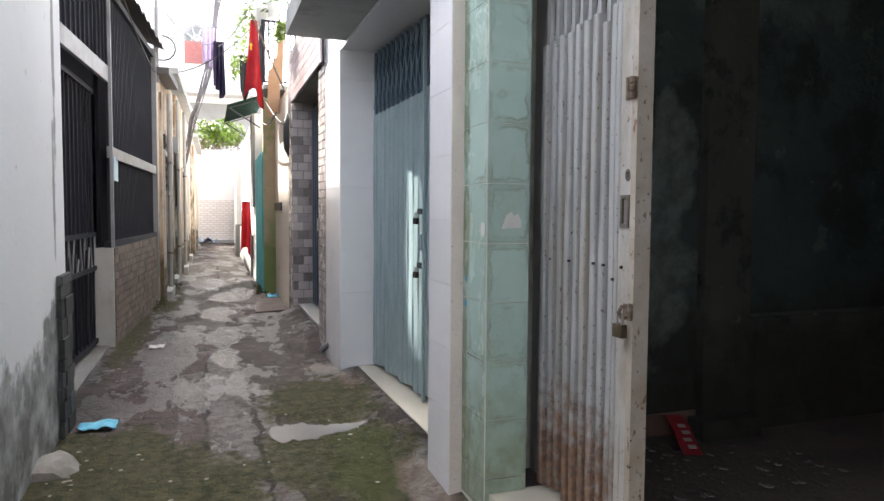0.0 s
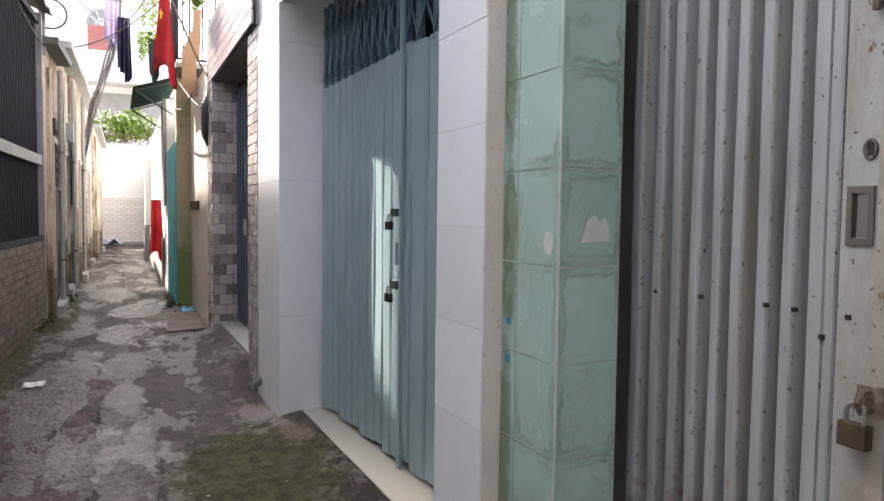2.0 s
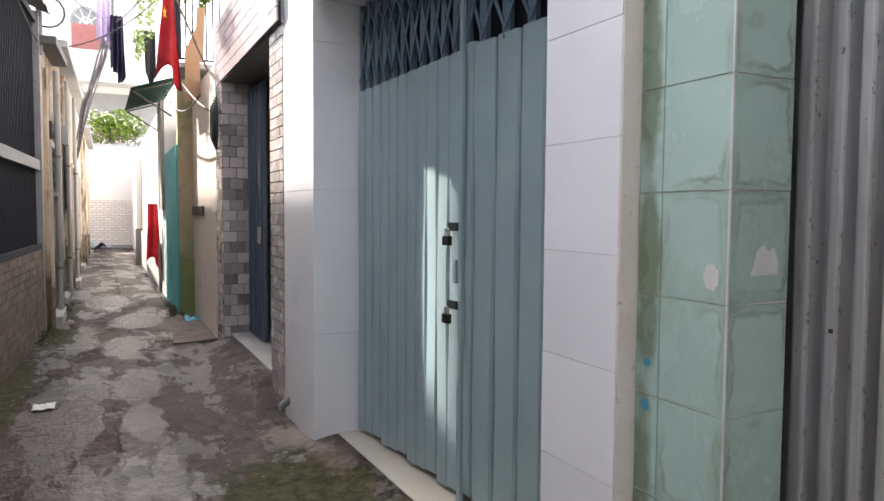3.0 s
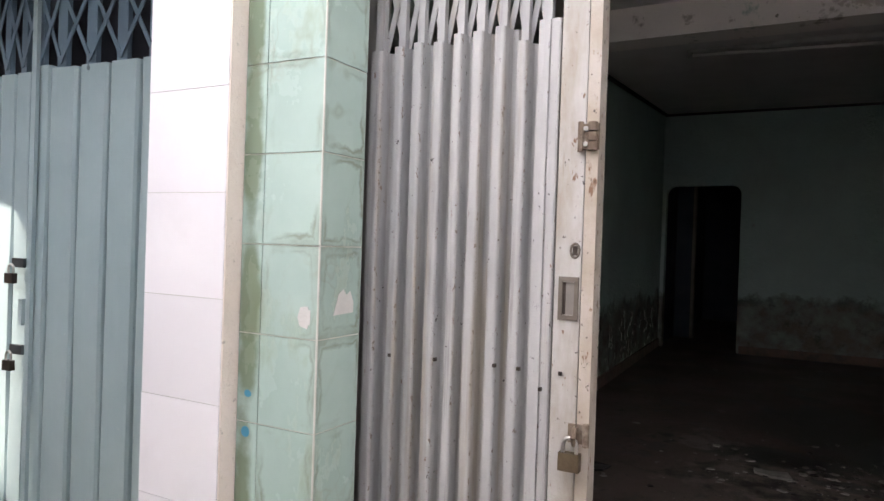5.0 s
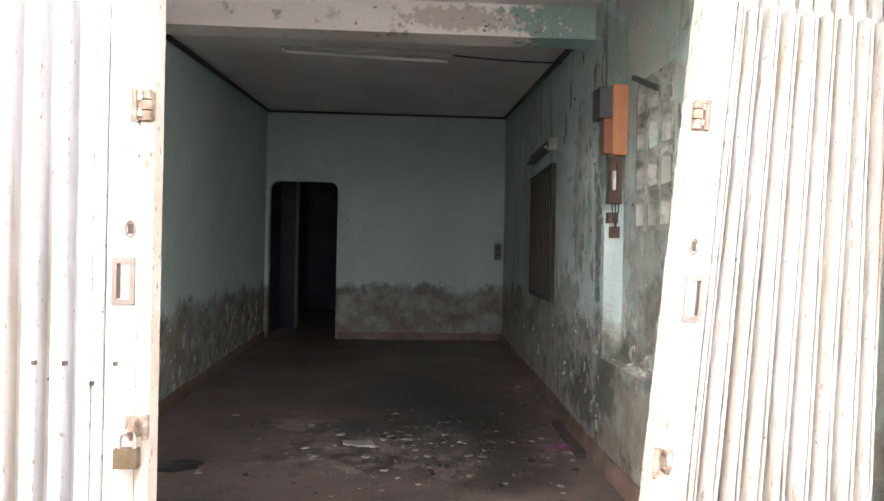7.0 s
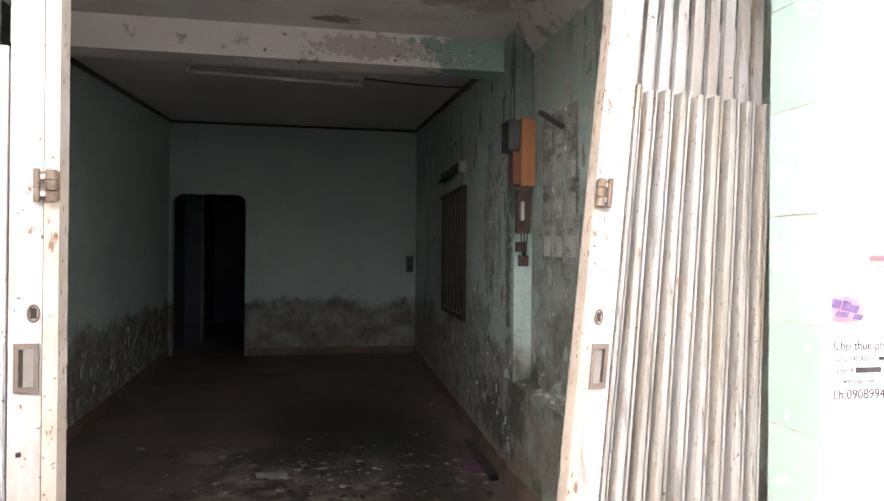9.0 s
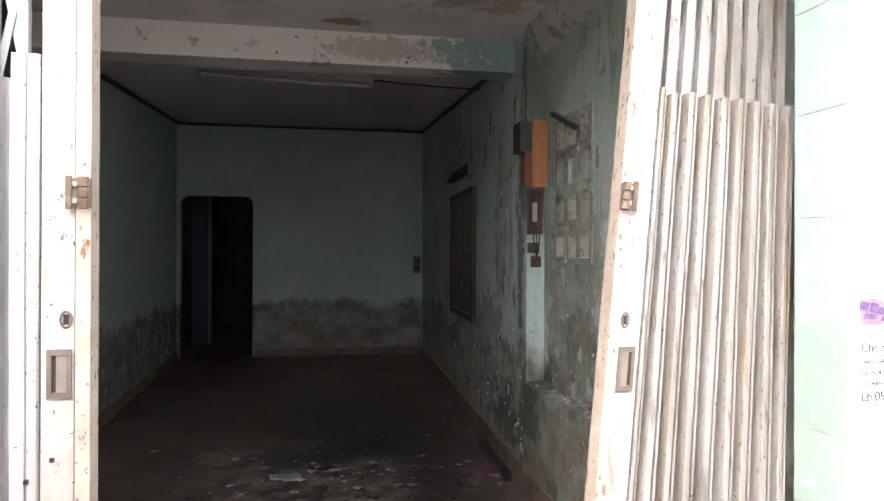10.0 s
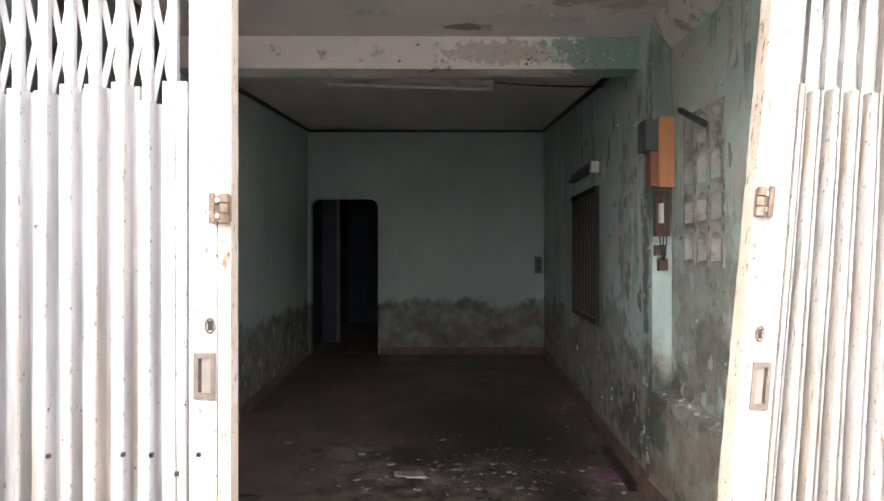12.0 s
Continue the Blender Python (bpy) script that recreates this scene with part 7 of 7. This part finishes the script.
bnt.links.new(btx.outputs["Color"], bnt.nodes["Principled BSDF"].inputs["Base Color"])
setting("wall_end", box(-6.0, 6.0, 28.0, 28.25, -0.05, 3.45), M["white_wall"], "bright white wall closing the alley")
setting("brick_base_end", box(-3.2, 3.2, 27.955, 27.998, -0.05, 1.62), M["white_brick"], "whitewashed brick base of the end wall")
setting("coping_end", box(-6.0, 6.0, 27.94, 28.31, 3.45, 3.53), M["slab"], "thin cement coping on the end wall")
setting("kerb_end", box(-3.0, 3.0, 27.6, 27.99, -0.05, 0.10, bev=0.02), M["slab"], "low cement kerb under the end wall")
foliage("wall_creeper", [(-0.3, 28.5, 4.1, 0.9, 0.5, 0.65), (0.6, 28.5, 4.2, 0.8, 0.5, 0.6), (-1.3, 28.6, 4.1, 0.8, 0.5, 0.6)], 620, 0.12, 41, "bright green creeper along the top of the white wall", "creeper", M["leaf_bright"], "stuff")
bm = bmesh.new()
rnd = random.Random(6)
for _ in range(70):
    x = rnd.uniform(-1.6, 1.4)
    tube(bm, [(x, 28.3 + rnd.uniform(-0.2, 0.2), 3.55), (x + rnd.uniform(-0.4, 0.4), 28.3, 3.75 + rnd.uniform(-0.1, 0.2)), (x + rnd.uniform(-0.8, 0.8), 28.4, 3.7 + rnd.uniform(0, 0.35))], 0.02, 4, 0.008)
tagged(obj("dry_twigs", bm, M["twig"]), "tangle of dry twigs on the wall top", "twigs", kind="stuff")

hs = thing("white_house", (0, 34.5, 0), "tall white house with an arched window and balustrade", "house")
part("wall", box(-6.0, 2.4, 34.5, 40.0, 0, 10.4), M["white_wall"], hs)
part("balcony_slab", box(-5.0, 2.4, 33.3, 34.49, 6.5, 6.72, bev=0.02), M["white_wall"], hs)
# grey plate puts the balcony's shade on the white storey below
part("soffit_band", box(-2.0, 2.4, 34.40, 34.498, 4.6, 6.2), M["grey_render"], hs, "lower storey with its shade put in as grey")
wd = part("window", box(-1.02, 0.06, 34.40, 34.497, 8.0, 9.0), M["pink_shutter"], hs, "faded red louvred shutters")
for k in range(9):
    part("louvre", box(-0.98, 0.02, 34.36, 34.40, 8.05 + 0.105 * k, 8.11 + 0.105 * k), M["pink_shutter"], wd)
bm = bmesh.new()
cxw, czw, R = -0.48, 9.0, 0.54
arc = [(cxw + R * math.cos(math.pi * k / 16), czw + R * 1.25 * math.sin(math.pi * k / 16)) for k in range(17)]
f = [bm.verts.new((x, 34.45, z)) for x, z in arc]
b = [bm.verts.new((x, 34.49, z)) for x, z in arc]
bm.faces.new(f), bm.faces.new(b[::-1])
for k in range(16):
    bm.faces.new((f[k], f[k + 1], b[k + 1], b[k]))
part("fanlight", bm, M["dark_glass"], wd, "fan-shaped arched light")
part("arch_frame", tube(bmesh.new(), [(x, 34.42, z) for x, z in arc], 0.06, 8), M["grey_bar"], wd)
for k in (3, 6, 10, 13):
    x, z = arc[k]
    part("glazing_bar", tube(bmesh.new(), [(cxw, 34.42, czw), (x, 34.42, z)], 0.025, 6), M["white_wall"], wd)
part("inner_arch", tube(bmesh.new(), [(cxw + 0.22 * math.cos(math.pi * k / 10), 34.42, czw + 0.28 * math.sin(math.pi * k / 10)) for k in range(11)], 0.025, 6), M["white_wall"], wd)
prof = [(0.0, 0.05), (0.12, 0.08), (0.25, 0.05), (0.40, 0.10), (0.55, 0.06), (0.75, 0.04), (0.85, 0.07)]
for k in range(18):
    x = -4.0 + 0.35 * k
    bm = bmesh.new()
    rings = []
    for h, r in prof:
        rings.append([bm.verts.new((x + r * math.cos(a), 33.45 + r * math.sin(a), 6.72 + h)) for a in [2 * math.pi * q / 8 for q in range(8)]])
    for a, b in zip(rings, rings[1:]):
        for q in range(8):
            bm.faces.new((a[q], a[(q + 1) % 8], b[(q + 1) % 8], b[q]))
    bm.faces.new(rings[-1]), bm.faces.new(rings[0][::-1])
    part("baluster", bm, M["white_wall"], hs)
part("handrail", box(-4.2, 2.4, 33.36, 33.54, 7.57, 7.70, bev=0.02), M["white_wall"], hs)

# ---- litter in the alley ----
def crumple(name, c, sx, sy, h, material, label, category, seed):
    bm = bmesh.new()
    bmesh.ops.create_grid(bm, x_segments=10, y_segments=8, size=0.5)
    for v in bm.verts:
        k = 1 - 0.10 * noise.noise(v.co * 3 + Vector((seed, 0, 0)))
        v.co = Vector((c[0] + v.co.x * sx * k, c[1] + v.co.y * sy * k, c[2] + 0.012 + h * abs(noise.noise(v.co * 2.6 + Vector((seed, seed, 0)))) * 1.6))
    bmesh.ops.solidify(bm, geom=bm.faces[:], thickness=0.002)
    for f in bm.faces:
        f.smooth = True
    return tagged(obj(name, bm, material), label, category)


crumple("face_mask", (-0.68, 4.54, 0), 0.20, 0.15, 0.022, M["mask_blue"], "discarded light blue face mask on wet concrete", "litter", 1.0)
crumple("paper_litter", (-0.53, 6.88, 0), 0.13, 0.15, 0.015, M["paper"], "small white paper scrap on the alley floor", "litter", 4.0)
crumple("blue_bag", (0.78, 10.3, 0), 0.16, 0.30, 0.04, M["mask_blue"], "blue plastic bag by the ochre wall", "litter", 6.0)
crumple("rubbish_heap", (-0.25, 27.2, 0), 0.9, 0.5, 0.25, M["heap"], "small heap of pale rubbish at the alley end", "rubbish", 8.0)
bm = bmesh.new()
for _ in range(260):
    y = rnd.uniform(2.5, 16)
    chip(bm, (rnd.uniform(-0.75, 0.8), y, 0.008), rnd.uniform(0.004, 0.016), rnd)
for _ in range(120):
    y = rnd.uniform(3.6, 12)
    chip(bm, (-0.78 + 0.012 * (y - 4) + abs(rnd.gauss(0, 0.09)), y, 0.006), rnd.uniform(0.004, 0.018), rnd)
tagged(obj("alley_grit", bm, M["grit"]), "small stones, grit and leaf bits on concrete", "debris", kind="stuff")
for x, y, r in ((-0.80, 3.92, 0.13), (-0.55, 10.25, 0.07), (-0.52, 10.6, 0.09),):
    bm = bmesh.new()
    bmesh.ops.create_icosphere(bm, subdivisions=2, radius=r)
    for v in bm.verts:
        k = 1 + 0.35 * noise.noise(v.co * 9 + Vector((x, y, 0)))
        v.co = Vector((x + v.co.x * k, y + v.co.y * k * 1.3, max(-0.02, v.co.z * 0.55 * k)))
    tagged(obj("stone", bm, M["grit"]), "broken pale concrete lump at the wall foot", "stone", "loose stones")
# ramp of broken tiles beside the ochre wall
setting("ramp", prism(bmesh.new(), [(0.45, 8.85), (0.86, 8.85), (0.86, 10.76), (0.58, 10.76)], -0.05, [0.008, 0.022, 0.022, 0.008]), M["ramp"], "small sloping cement ramp with joints")

# puddle film
def puddle_edge(u, side):
    """Outline of the puddle: broad at its blunt end, drawn out to a point at the other."""
    h = 0.175 * min(1.0, (u / 0.12) ** 0.5) * (1 - u) ** 0.75
    rag = 0.030 * math.sin(17 * u + 2 * side) + 0.018 * math.sin(41 * u) + 0.012 * math.sin(73 * u + side)
    return (0.23 + 0.57 * u, 4.165 - 0.12 * u + 0.14 * u * u + side * h + rag * (1 - u) * min(1.0, u * 8))


bm = bmesh.new()
film = []
for k in range(61):
    (x, ya), (_, yb) = puddle_edge(k / 60, -1), puddle_edge(k / 60, 1)
    film.append([bm.verts.new((x, ya + (yb - ya) * q / 8, ground_z(x, ya + (yb - ya) * q / 8) + 0.0025)) for q in range(9)])
for a, b in zip(film, film[1:]):
    for q in range(8):
        bm.faces.new((a[q], b[q], b[q + 1], a[q + 1]))
tagged(obj("puddle", bm, M["water"]), "shallow grey puddle on mossy concrete", "puddle", kind="structure")

# low moss tufts over the damp patches
rnd = random.Random(77)
bm = bmesh.new()
for cx, cy, rx, ry, n in ((0.55, 3.75, 0.34, 0.5, 1500), (0.66, 4.80, 0.18, 0.42, 900), (-0.60, 3.9, 0.26, 0.5, 1100), (-0.2, 3.5, 0.3, 0.35, 500), (-0.80, 7.6, 0.05, 1.2, 260)):
    for _ in range(n):
        x, y = rnd.gauss(cx, rx * 0.6), rnd.gauss(cy, ry * 0.6)
        wet = ((x - 0.52) / 0.33) ** 2 + ((y - 4.16) / 0.28) ** 2 < 1
        if wet or not -0.82 < x < 0.86 or noise.noise((x * 7, y * 7, 9)) < -0.05:
            continue
        chip(bm, (x, y, ground_z(x, y) - 0.001), rnd.uniform(0.002, 0.008), rnd, 0.35)
tagged(obj("moss_tufts", bm, M["moss"]), "low olive moss tufts on the damp concrete", "moss", kind="stuff")
